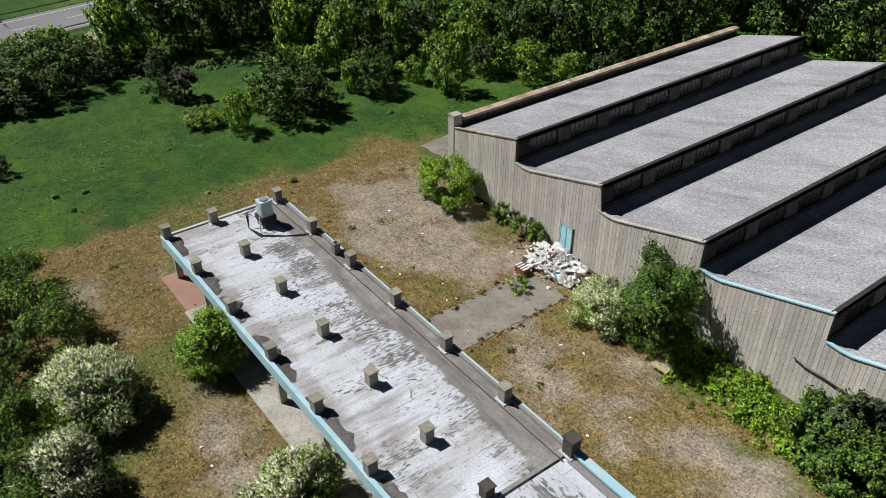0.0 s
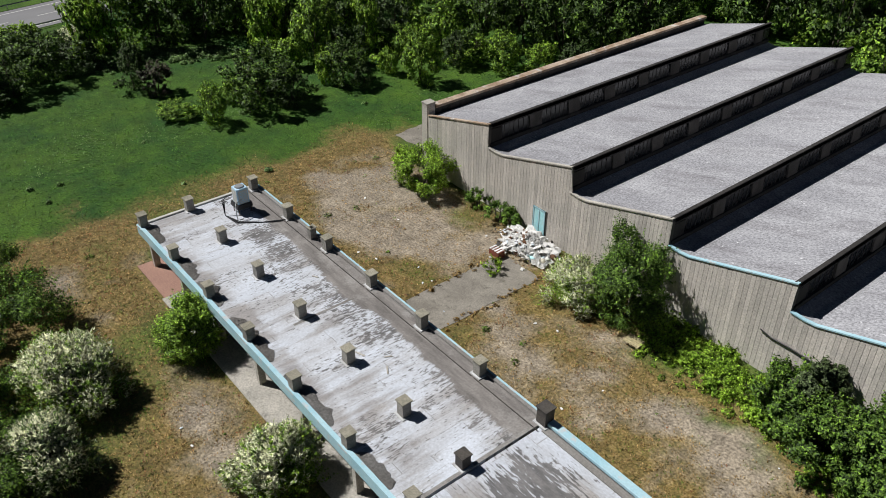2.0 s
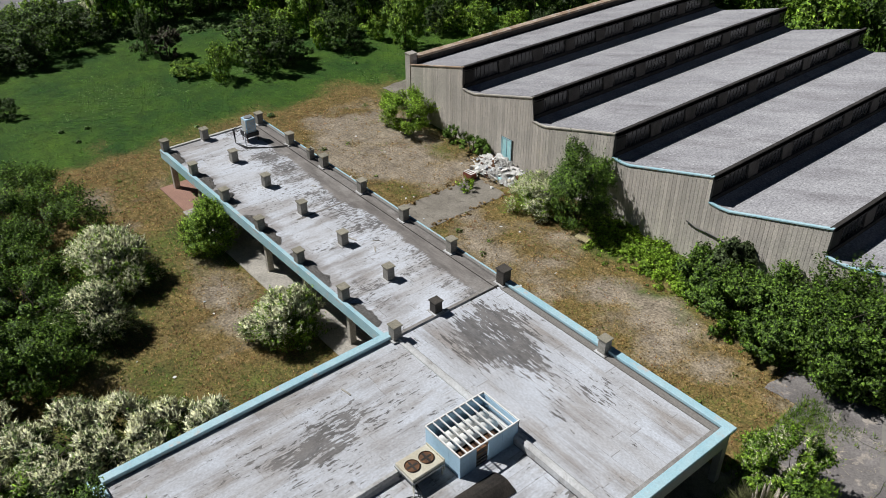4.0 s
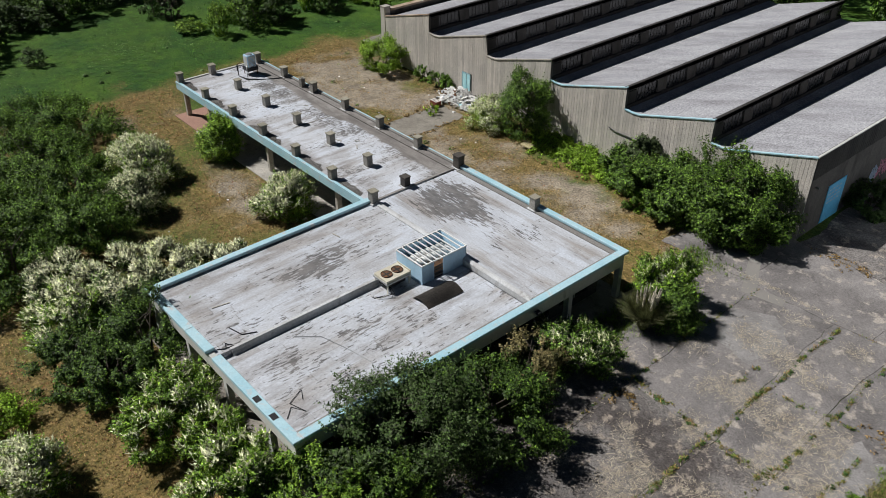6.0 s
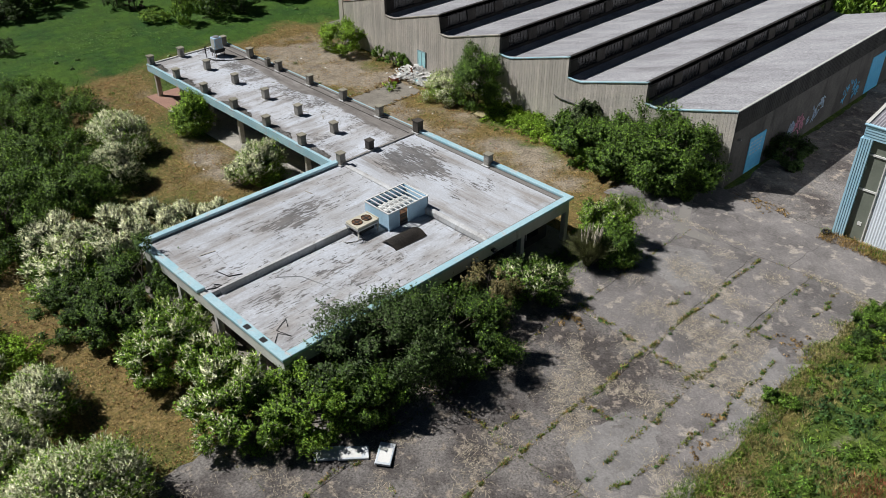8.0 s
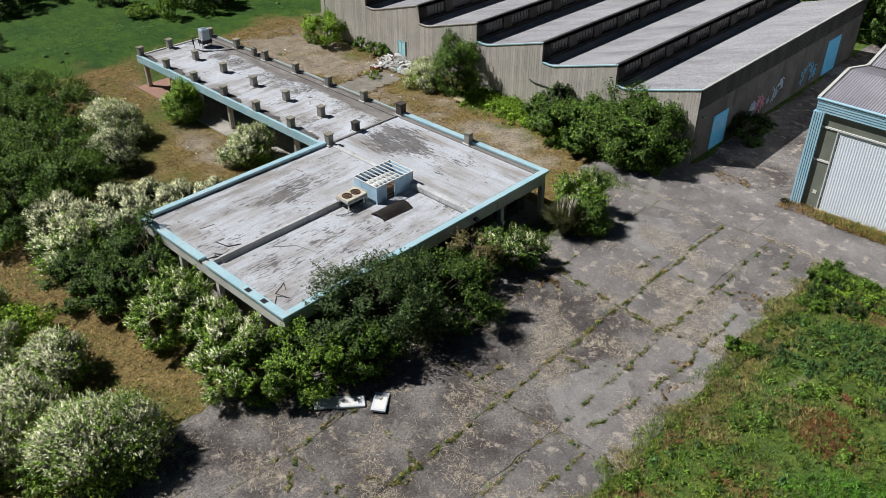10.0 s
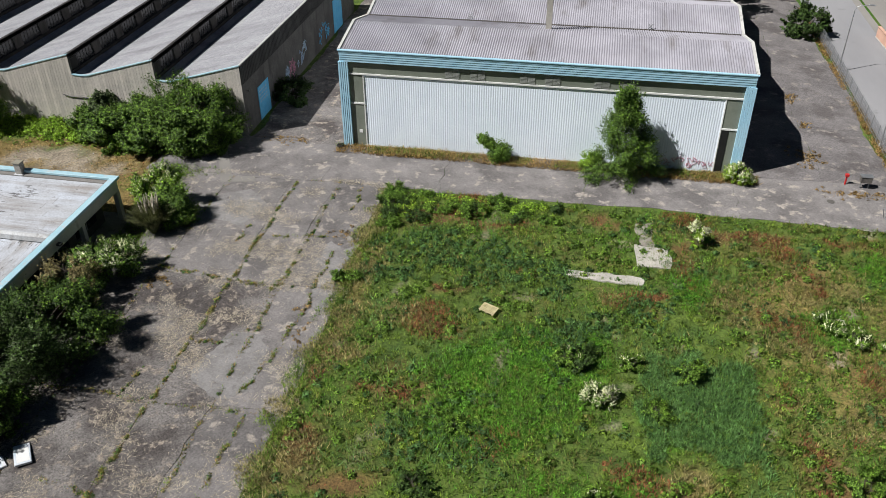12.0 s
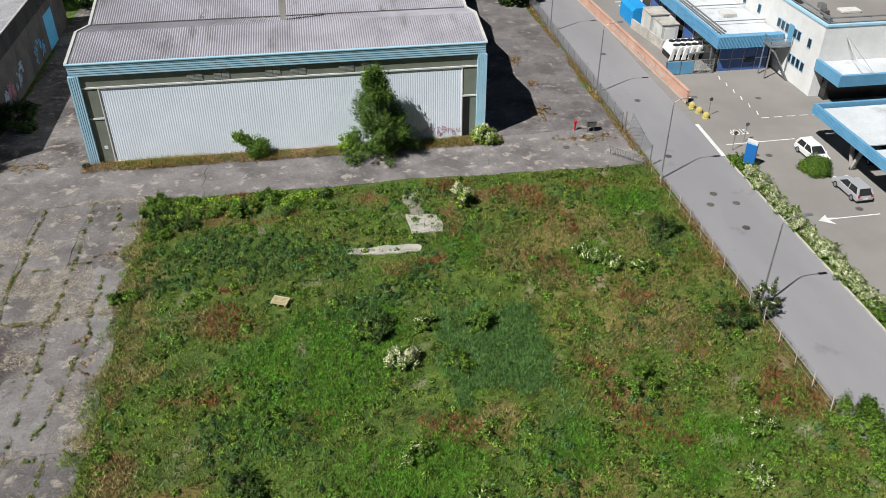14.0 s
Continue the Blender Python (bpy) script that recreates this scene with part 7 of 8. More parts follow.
# along the factory wall
plant("wall_tree", "dense green tree against the factory wall", "tree", (-14.6, 50.9, 0), 2.9, 7.4, L_MID, 19000, 0.16, 80, mixed=L_DARK, n_masses=20, shoots=0.4)
plant("flowering_shrub", BL + " by the factory tree", "shrub", (-18.4, 49.4, 0), 2.4, 3.2, L_LIGHT, 9000, 0.15, 81, masses="dome", bloom=1500, bloom_size=0.13, mixed=L_PALE)
plant("wall_bush", "bright green bush at the factory corner", "shrub", (-39.4, 51.0, 0), 2.6, 4.0, L_LIGHT, 12000, 0.17, 82, shoots=0.55)
for x, y, r, h in ((-33.6, 52.6, 0.9, 1.7), (-30.6, 52.4, 1.0, 1.9), (-29.2, 52.6, 0.7, 1.3)):
    plant("wall_weed", "tall green weed at the foot of the wall", "weed", (x, y, 0), r, h, L_MID, 2200, 0.14, k, group="weeds at the wall", n_masses=4, shoots=0.7)
    k += 1
for x, y, r, h, m in ((-0.6, 51.2, 2.8, 3.2, L_MID), (2.8, 50.2, 3.4, 3.6, L_MID), (0.0, 52.4, 1.3, 5.0, L_GREY), (6.2, 51.2, 3.4, 5.2, L_MID), (10.0, 50.2, 4.2, 7.0, L_MID), (6.6, 48.6, 2.6, 3.2, L_MID), (12.4, 51.2, 3.0, 6.6, L_MID), (13.2, 49.4, 2.4, 4.0, L_MID)):
    plant("wall_bush", "dense green bush against the factory wall", "shrub", (x, y, 0), r, h, m, 13000, 0.22, k, group="bushes along the factory", mixed=L_DARK if m is L_MID else None)
    k += 1
for i in range(14):
    x = -12.4 + i * 1.35
    plant("bramble", "low green bramble along the wall", "bramble", (x, 51.6 - 0.1 * i + 1.1 * math.sin(i * 2.1), 0), 1.3, 0.6, L_LIGHT, 2600, 0.12, k, stems=1, group="brambles along the wall", thick=0.03)
    k += 1
plant("fern", "bright yellow-green weed on the concrete path", "weed", (-25.3, 46.9, 0.04), 0.8, 0.7, L_LIGHT, 900, 0.1, 181, n_masses=3, thick=0.02, shoots=0.8)
# hangar front
gh = random.Random(90)
tall = []
for i in range(150):
    u, a = gh.random() ** 1.1, gh.random() * math.tau
    wide = (3.2 * (1 - u ** 1.8) + 0.6) * (0.85 + 0.25 * math.sin(u * 15 + 1.7 * a)) * gh.random() ** 0.5
    tall.append((0.3 - 0.9 * u * u + wide * math.cos(a), 0.65 * wide * math.sin(a), 0.35 + 8.7 * u, 0.4 + 0.35 * gh.random() * (1.25 - u)))
plant("hangar_tree", "leafy green tree growing against the hangar front", "tree", (55.5, 50.7, 0), 2.9, 9.2, L_MID, 30000, 0.15, 90, masses=tall, stems=4, mixed=L_DARK, thick=0.06, shoots=0.5)
plant("front_shrub", "leaning green shrub at the hangar front", "shrub", (43.0, 52.3, 0), 1.1, 1.9, L_MID, 4000, 0.18, 91, masses=[(0, 0, 0.8, 0.95), (0.2, 0, 1.2, 0.8), (-0.9, 0, 1.9, 0.5), (-1.5, 0, 2.3, 0.45), (0.7, 0, 0.6, 0.5)])
plant("front_shrub", "small green shrub beside the hangar tree", "shrub", (52.4, 52.2, 0), 0.9, 1.6, L_LIGHT, 3000, 0.18, 92)
plant("flowering_shrub", "pale flowering shrub at the hangar corner", "shrub", (66.6, 52.2, 0), 1.2, 1.6, L_LIGHT, 3000, 0.18, 93, bloom=350)
plant("lane_bush", "dark bush in the shaded lane", "shrub", (17.4, 63.0, 0), 2.2, 2.4, L_DARK, 7000, 0.2, 94)
plant("lane_bush", "green bush by the fence", "shrub", (80.2, 95.6, 0), 2.6, 4.2, L_DARK, 8000, 0.24, 95)
# lawn shrubs
for x, y, r, h, m, b in ((54.1, 19.4, 1.0, 0.9, L_MID, 900), (57.9, 18.4, 0.9, 0.9, L_MID, 0), (60.2, 22.4, 0.9, 1.5, L_MID, 0), (70.0, 14.4, 1.3, 1.1, L_MID, 0), (61.9, 39.6, 0.6, 2.4, L_LIGHT, 700), (82.0, 20.6, 1.0, 3.2, L_GREY, 60), (79.6, 20.2, 1.4, 1.0, L_DARK, 0), (72.3, 28.6, 0.9, 1.0, L_MID, 200), (70.9, 30.0, 1.0, 0.9, L_MID, 220), (75.0, 27.6, 0.8, 0.9, L_MID, 60), (51.9, 22.6, 0.9, 1.2, L_MID, 30), (56.2, 23.0, 0.7, 0.9, L_MID, 60), (54.0, 10.8, 0.8, 0.7, L_MID, 60), (43.4, 9.8, 1.0, 0.8, L_DARK, 0),
                        (76.4, 9.6, 0.9, 0.9, L_MID, 120), (74.2, 5.6, 0.8, 0.8, L_MID, 130), (57.4, 6.4, 0.8, 0.7, L_MID, 60), (62.4, 41.0, 0.8, 0.8, L_MID, 0), (32.9, 29.8, 0.55, 0.7, L_MID, 0), (34.0, 30.1, 0.45, 0.6, L_MID, 0), (52.6, 22.9, 1.1, 0.9, L_DARK, 0), (45.0, 15.0, 0.7, 0.6, L_MID, 0), (66.0, 10.4, 0.7, 0.6, L_MID, 0), (78.8, 32.6, 1.2, 1.0, L_DARK, 0)):
    plant("lawn_shrub", "small green shrub in the rough lawn" if not b else "small pale-flowering shrub in the rough lawn", "shrub", (x, y, 0), r, h, m, int(3200 * r + 900), 0.1, k, bloom=int(b * 0.35), bloom_size=0.1, group="shrubs in the lawn", thick=0.03, n_masses=8)
    k += 1
gl = random.Random(31)
for i in range(26):
    x = 33.8 + 16 * gl.random() ** 1.5
    y = 44.2 - (6.0 if x < 37 else 3.4) * gl.random()
    s = 0.35 + 0.75 * gl.random() ** 1.6
    plant("lawn_shrub", "leafy green weeds at the lawn's edge", "weed", (x, y, 0), s, s * (0.8 + 0.4 * gl.random()), (L_MID, L_MID, L_DARK)[i % 3], int(700 + 1300 * s), 0.13, k, group="weeds at the lawn's edge", thick=0.03, n_masses=8)
    k += 1
# roadside hedge of flowering shrubs, clipped ball
for i in range(30):
    y = 43.6 - i * 1.17
    plant("hedge_shrub", "low cream-flowering hedge shrub along the kerb", "hedge", (91.1 + 0.12 * math.sin(i), y, 0.05), 0.74 + 0.14 * math.sin(i * 1.9), 0.8, L_MID, 1700, 0.11, k, mixed=None if i in (0, 1, 21, 22) else L_PALE, bloom=0 if i in (0, 1, 21, 22) else 620, bloom_size=0.055, group="hedge along the kerb", thick=0.03, n_masses=9)
    k += 1
plant("clipped_hedge", "clipped round green hedge beside the cars", "hedge", (97.9, 40.9, 0.08), 1.75, 1.5, L_MID, 22000, 0.075, k, masses="dome", shoots=0, thick=0.04)
k += 1
for i in range(9):
    plant("hedge_bush", "bright green clipped hedge beside the road", "hedge", (83.0 + 0.35 * math.sin(i), 9.6 - i * 1.7, 0.02), 1.5, 1.0, L_MID, 4200, 0.13, k, group="green hedge", thick=0.03, n_masses=10)
    k += 1
# pampas grass clump
g = np.random.RandomState(7)
pamp = thing("pampas_grass", "pampas grass clump with pale plumes", "grass clump", (14.5, 33.7, 0))
vs, fs = [], []
for i in range(3600):
    a, lean, ln = g.rand() * math.tau, 0.12 + 0.75 * g.rand() ** 1.3, 2.1 + 1.4 * g.rand()
    dv = np.array([math.cos(a), math.sin(a), 0.0])
    sv = np.array([-math.sin(a), math.cos(a), 0.0]) * 0.022
    p = [np.array([14.5, 33.7, 0]) + dv * 0.25 * g.rand() + dv * lean * ln * u ** 1.4 * 0.75 + np.array([0, 0, ln * (u - 0.42 * lean * u ** 2.4)]) for u in (0, 0.5, 1.0)]
    vs += [p[0] - sv, p[0] + sv, p[1] + sv, p[1] - sv, p[2] + sv * 0.3, p[2] - sv * 0.3]
    b = 6 * i
    fs += [(b, b + 1, b + 2, b + 3), (b + 3, b + 2, b + 4, b + 5)]
raw("blades", np.array(vs), np.array(fs), L_PAMPAS, pamp)
for i in range(26):
    a, q = g.rand() * math.tau, 0.35 + 0.65 * g.rand()
    p0 = np.array([14.5 + 0.8 * q * math.cos(a), 33.7 + 0.8 * q * math.sin(a), 2.3])
    tip = p0 + np.array([0.25 * q * math.cos(a), 0.25 * q * math.sin(a), 1.0 + 0.5 * g.rand()])
    part("plume", tube(bmesh.new(), [p0, p0 * 0.45 + tip * 0.55, p0 * 0.2 + tip * 0.8, tip], 0.1, 6, 0.02), L_PLUME, pamp)

# trees of the field's edge and the wood behind: a few forms, set out many times
SIZES = ((4.6, 9.5), (4.0, 8.0), (5.2, 11.5), (3.4, 6.2), (4.4, 9.0))
FORMS = []
for i, (m, m2) in enumerate(((L_DARK, L_MID), (L_MID, L_LIGHT), (L_DARK, L_MID), (L_LIGHT, L_MID), (L_DARK, L_GREY))):
    FORMS.append(plant("wood_tree", "dense leafy tree at the wood's edge", "tree", (-60.0 + 8 * i, 112 + 3 * (i % 2), 0), *SIZES[i], m, 4800, 0.33, 300 + i, n_masses=16, base=0.05, stems=2, thick=0.16, group="trees of the wood", mixed=m2, shell=0.5, shoots=0.45))
rw = random.Random(9)
spots = []


def set_tree(x, y, form, r, h):
    """A tree of one of the forms, r metres in radius and h high."""
    o = copy_thing(FORMS[form], pose(x, y, 0, 0, 0, rw.random() * 360))
    o.scale = (r / SIZES[form][0], r / SIZES[form][0], 1.15 * h / SIZES[form][1])
    return o


for i in range(170):
    x, y = -104 + 194 * rw.random(), 78 + 50 * rw.random()
    if (-46 < x < 84 and y < 102) or (x < -46 and y < 90 - 0.25 * (x + 46) * (x < -82)) or (80 < x):
        continue
    if any((x - a) ** 2 + (y - b) ** 2 < 24 for a, b in spots):
        continue
    spots.append((x, y))
    f = rw.choice((0, 2, 4, 0, 2, 1))
    s = 0.8 + 0.5 * rw.random()
    set_tree(x, y, f, SIZES[f][0] * s, SIZES[f][1] * s * (0.95 + 0.4 * rw.random()))
# bushes standing in the meadow
for x, y, f, r, h in ((-78.6, 38.2, 4, 1.6, 4.9), (-68.6, 39.0, 1, 1.9, 1.5), (-64.7, 41.7, 1, 1.5, 3.9), (-66.0, 48.2, 0, 3.8, 5.8), (-64.4, 51.2, 4, 2.3, 3.4), (-68.5, 45.8, 1, 1.2, 2.6), (-70.0, 50.5, 0, 2.2, 4.2)):
    set_tree(x, y, f, r, h)
plant("meadow_bush", "dull purple-brown bush standing in the meadow", "shrub", (-76.1, 39.9, 0), 1.7, 3.9, L_PURPLE, 4500, 0.22, 311, n_masses=9, mixed=L_GREY)
# young trees and bushes along the wood's edge
for x, y, f, r, h in ((-65.4, 58.9, 0, 2.5, 4.5), (-66.7, 57.1, 3, 1.1, 3.5), (-63.1, 60.2, 4, 1.2, 2.2), (-81.1, 57.1, 3, 2.4, 6.5), (-74.2, 55.4, 3, 1.9, 3.2), (-73.8, 60.0, 1, 2.7, 7.2), (-72.8, 66.8, 3, 1.9, 6.4), (-59.9, 66.2, 1, 2.1, 5.2), (-64.3, 64.8, 3, 1.1, 2.8),
                      (-61.3, 72.6, 4, 2.0, 3.6), (-60.9, 75.0, 1, 2.2, 3.0), (-67.2, 75.6, 1, 3.0, 6.5), (-81.0, 80.0, 3, 1.6, 3.0), (-56.5, 76.5, 1, 2.2, 4.0), (-53.0, 79.5, 3, 1.8, 3.2), (-49.5, 82.5, 4, 2.0, 3.6), (-69.5, 62.5, 4, 2.2, 4.4), (-68.0, 70.0, 1, 1.8, 3.6)):
    set_tree(x, y, f, r, h)
# tall dark trees behind them
for x, y, f, r, h in ((-86.0, 63.0, 2, 4.2, 9.5), (-80.5, 63.5, 0, 3.6, 8.0), (-84.5, 70.0, 0, 4.2, 9.0), (-91.0, 66.0, 2, 4.6, 10.5), (-90.0, 74.0, 0, 4.6, 10.0), (-76.6, 64.5, 2, 3.0, 7.6), (-71.0, 71.0, 4, 2.6, 6.2), (-64.0, 79.5, 0, 3.4, 7.5), (-60.5, 84.0, 2, 4.0, 8.5), (-55.5, 86.0, 0, 3.8, 8.0),
                      (-66.0, 88.0, 2, 4.2, 9.0), (-74.0, 92.0, 0, 4.4, 9.0), (-51.5, 89.5, 2, 3.8, 8.0), (-48.5, 94.0, 0, 3.8, 8.0), (-85.0, 84.0, 2, 4.2, 8.0), (-97.0, 72.0, 2, 5.0, 11.0), (-71.5, 83.5, 3, 1.5, 2.2), (-76.0, 86.0, 1, 1.8, 2.6), (-73.0, 78.5, 3, 1.3, 1.6)):
    set_tree(x, y, f, r, h)
# the belt between the meadow and the main road
for x, y, f, r, h in ((-92.1, 38.3, 3, 2.8, 8.0), (-93.2, 42.0, 1, 3.4, 8.2), (-92.7, 47.1, 0, 4.4, 9.0), (-89.8, 52.4, 2, 4.2, 9.0), (-87.4, 57.2, 0, 3.8, 9.5), (-97.5, 51.0, 0, 4.4, 10.0), (-95.0, 58.0, 2, 4.5, 11.0), (-99.0, 60.0, 0, 4.5, 11.0), (-101.5, 68.0, 2, 4.6, 11.0),
                      (-84.8, 23.5, 4, 3.0, 3.0), (-85.4, 26.8, 0, 3.0, 4.8), (-88.6, 31.0, 0, 3.2, 5.4), (-89.8, 34.8, 4, 2.8, 3.2), (-95.5, 26.2, 0, 3.4, 3.4), (-99.2, 31.3, 3, 2.2, 3.4), (-100.7, 26.8, 1, 2.2, 2.4), (-97.0, 28.7, 1, 2.3, 3.7)):
    set_tree(x, y, f, r, h)
for x, y, f, r, h in ((-90.5, 25.0, 2, 3.5, 4.4), (-92.5, 30.0, 0, 3.0, 4.4), (-95.0, 33.5, 4, 2.5, 3.0), (-90.0, 19.5, 0, 3.5, 4.4), (-86.0, 18.5, 4, 3.0, 3.8), (-96.0, 20.0, 1, 3.0, 3.4), (-84.5, 13.5, 0, 3.4, 4.4), (-91.0, 12.0, 2, 3.6, 4.8), (-69.8, 18.2, 4, 1.4, 1.9), (-87.0, 6.5, 0, 3.8, 5.0),
                      (-79.5, 8.0, 4, 3.4, 4.6), (-76.0, 12.5, 0, 3.0, 4.2), (-72.5, 9.5, 2, 3.0, 4.4), (-80.0, 15.0, 0, 2.6, 3.6), (-68.0, 6.0, 0, 3.0, 4.0)):
    set_tree(x, y, f, r, h)
plant("flowering_shrub", "pale flowering shrub beside the main road", "shrub", (-96.2, 37.0, 0), 2.6, 2.6, L_GREY, 3500, 0.26, 312, masses="dome", bloom=900, bloom_size=0.16, mixed=L_MID)

# ---- grass, weeds and litter: uncountable stuff ----
BAN = [(-43.8, -7.6, 24.3, 36.0), (-9.3, 11.5, 5.5, 36.3), (FL - 0.6, FX[-1], FY0, 100), (HX0, HX1, HY, 100), (81.9, 200, -80, 200)]


def allowed(x, y, yard=True):
    ok = np.ones(len(x), bool)
    for x0, x1, y0, y1 in BAN:
        ok &= ~((x > x0) & (x < x1) & (y > y0) & (y < y1))
    if yard:
        ok &= ~((x > 10.4) & (x < 33.2) & (y < 45.2)) & ~((y > 45.0) & (x > 9)) & ~((x > -26.3) & (x < -22) & (y > 36.6) & (y < 49))
    return ok


def grass(name, label, material, n, region, weight, height, seed, blade=0.026, blades=4, z0=0.0, yard=True, ruffle=0.5):
    g = np.random.RandomState(seed)
    x = region[0] + (region[1] - region[0]) * g.rand(n)
    y = region[2] + (region[3] - region[2]) * g.rand(n)
    ok = allowed(x, y, yard)
    x, y = x[ok], y[ok]
    ok = g.rand(len(x)) < weight(x, y)
    x, y = x[ok], y[ok]
    m = len(x)
    x, y = np.repeat(x, blades), np.repeat(y, blades)
    a = g.rand(m * blades) * math.tau
    hh = np.repeat(height * (0.45 + 1.0 * g.rand(m)), blades) * (0.6 + 0.6 * g.rand(m * blades))
    lean = hh * (0.35 + 0.85 * g.rand(m * blades))
    b = blade * (0.7 + 0.7 * g.rand(m * blades))
    dx, dy = np.cos(a), np.sin(a)
    ox, oy = x + 0.09 * dx, y + 0.09 * dy
    v = np.stack([np.stack([ox - dy * b, oy + dx * b, 0 * ox + z0], 1), np.stack([ox + dy * b, oy - dx * b, 0 * ox + z0], 1), np.stack([ox + dx * lean, oy + dy * lean, z0 + hh], 1)], 1).reshape(-1, 3)
    up = np.array([0, 0, 1.0]) + ruffle * g.normal(0, 1, (m * blades, 3))
    up /= np.linalg.norm(up, axis=1, keepdims=True)
    ob = raw(name, v, np.arange(len(v)).reshape(-1, 3), material, None, np.repeat(up, 3, 0))
    return tagged(ob, label, "grass", "", "stuff")


dry_w = lambda x, y: np.clip(zones(x, y)[0] * 1.1 - 0.1, 0, 1) * (1 - 0.8 * zones(x, y)[1])
tussock = lambda x, y: np.clip(0.55 + 0.9 * fnoise(x, y, 0.45, 61) + 0.5 * fnoise(x, y, 0.2, 62), 0.08, 1)
LAWN = (33.3, 81.8, -12, 45)
grass("lawn_grass", "rough uncut green lawn grass", L_GRASS, 64000, LAWN, lambda x, y: tussock(x, y) * (1 - 0.7 * russet_w(x, y)) * (1 - 0.6 * straw_w(x, y)), 0.26, 1)
grass("lawn_grass_lush", "lush green patches of clover and grass", L_LUSH, 150000, LAWN, lambda x, y: np.clip(lush_w(x, y) + 0.25 * fnoise(x, y, 0.05, 21), 0, 1), 0.2, 2)
grass("lawn_grass_bluish", "bluish tall grass patches", L_TEAL, 40000, LAWN, lambda x, y: np.clip(0.8 * blob(x, y, 59.5, 26.6, 4.0, 1.8) + 0.5 * blob(x, y, 36.5, 27.5, 3, 4) + 0.7 * fnoise(x, y, 0.06, 31) - 0.35, 0, 1), 0.34, 3)
grass("lawn_grass_square", "even bluish grass patch", L_TEAL, 10000, (55.8, 65.4, 13.5, 26.0), square_w, 0.32, 33)
grass("lawn_nettles", "tall dark bluish nettles in the lawn", L_NETTLE, 26000, LAWN, lambda x, y: nettle_w(x, y) * tussock(x, y), 0.5, 34, blade=0.035)
grass("lawn_grass_olive", "olive yellowing grass", L_OLIVE, 70000, LAWN, lambda x, y: np.clip(0.12 + 0.55 * inside(x, y, 62, 84, -20, 46, 5) + 0.7 * fnoise(x, y, 0.07, 45), 0, 1) * (1 - 0.9 * square_w(x, y)) * (1 - 0.7 * lush_w(x, y)) * tussock(x, y), 0.28, 35)
grass("lawn_grass_dry", "dry straw-coloured grass in the lawn", L_HAY, 80000, LAWN, lambda x, y: np.clip(0.8 * straw_w(x, y) * (0.5 + fnoise(x, y, 0.12, 64)) + 0.25 * dry_w(x, y), 0, 0.8) * (1 - lush_w(x, y)) * (1 - square_w(x, y)), 0.3, 4)
grass("lawn_grass_russet", "russet sorrel patches in the lawn", L_RED, 130000, LAWN, lambda x, y: np.clip(2.2 * russet_w(x, y) * (0.55 + 0.4 * fnoise(x, y, 0.2, 65)) + 1.0 * fnoise(x, y, 0.08, 41) - 0.75, 0, 0.85) * (1 - square_w(x, y)), 0.26, 5)
FIELD = (-106, -42, 4, 84)
grass("field_grass", "lush green meadow grass", L_FIELD, 40000, FIELD, lambda x, y: zones(x, y)[2], 0.1, 6, blade=0.032, ruffle=0.2)
grass("field_grass_light", "paler tufts in the meadow", L_HERB, 26000, FIELD, lambda x, y: zones(x, y)[2] * np.clip(-0.15 + fnoise(x, y, 0.05, 51), 0, 1), 0.12, 7, blade=0.032, ruffle=0.2)
WEST = (-56, 10.4, -20, 54)
not_lush = lambda x, y: 1 - zones(x, y)[2]
grass("yard_grass_dry", "dry brown grass of the yard", L_DRY, 90000, WEST, lambda x, y: dry_w(x, y) * not_lush(x, y), 0.11, 8)
grass("yard_grass_russet", "russet dead weeds of the yard", L_RED, 26000, WEST, lambda x, y: np.clip(0.35 + fnoise(x, y, 0.07, 61), 0, 1) * dry_w(x, y) * not_lush(x, y), 0.11, 9)
grass("yard_grass_green", "green grass among the dry", L_GRASS, 60000, WEST, lambda x, y: np.clip(0.8 - 0.75 * zones(x, y)[0] + 0.3 * fnoise(x, y, 0.08, 71), 0, 1) * not_lush(x, y) * (1 - zones(x, y)[1]), 0.11, 10)


CRACK_LINES = [[(28.8, 22.4), (28.0, 24.9), (27.95, 28.1), (28.8, 32.4)], [(24.1, 20.3), (26.4, 20.5), (27.8, 22.2), (28.8, 22.4)], [(19.3, 14.4), (23.6, 13.5)], [(21.84, 14.5), (21.9, 17.0)],
               [(29.8, 15.7), (30.7, 19.7), (31.2, 24.8), (31.1, 33.4)], [(24.0, 34.5), (27.8, 35.4), (30.0, 35.6)], [(31.0, 40.2), (30.8, 44.5)], [(22.3, 33.2), (22.5, 36.5)],
               [(20.0, -1.0), (18.2, 1.0), (17.1, 4.2), (17.8, 6.6)], [(21.6, 0.7), (22.8, 3.1), (24.7, 4.2), (24.3, 5.9), (24.0, 8.7)], [(20.5, 6.5), (24.3, 5.9)], [(30.6, 2.0), (30.7, 7.7), (30.9, 14.3)], [(17.2, 28.8), (21.4, 28.5), (24.1, 28.0), (28.4, 27.5)]]
CRACKS = [(*a, *b) for way in CRACK_LINES for a, b in zip(way, way[1:])]


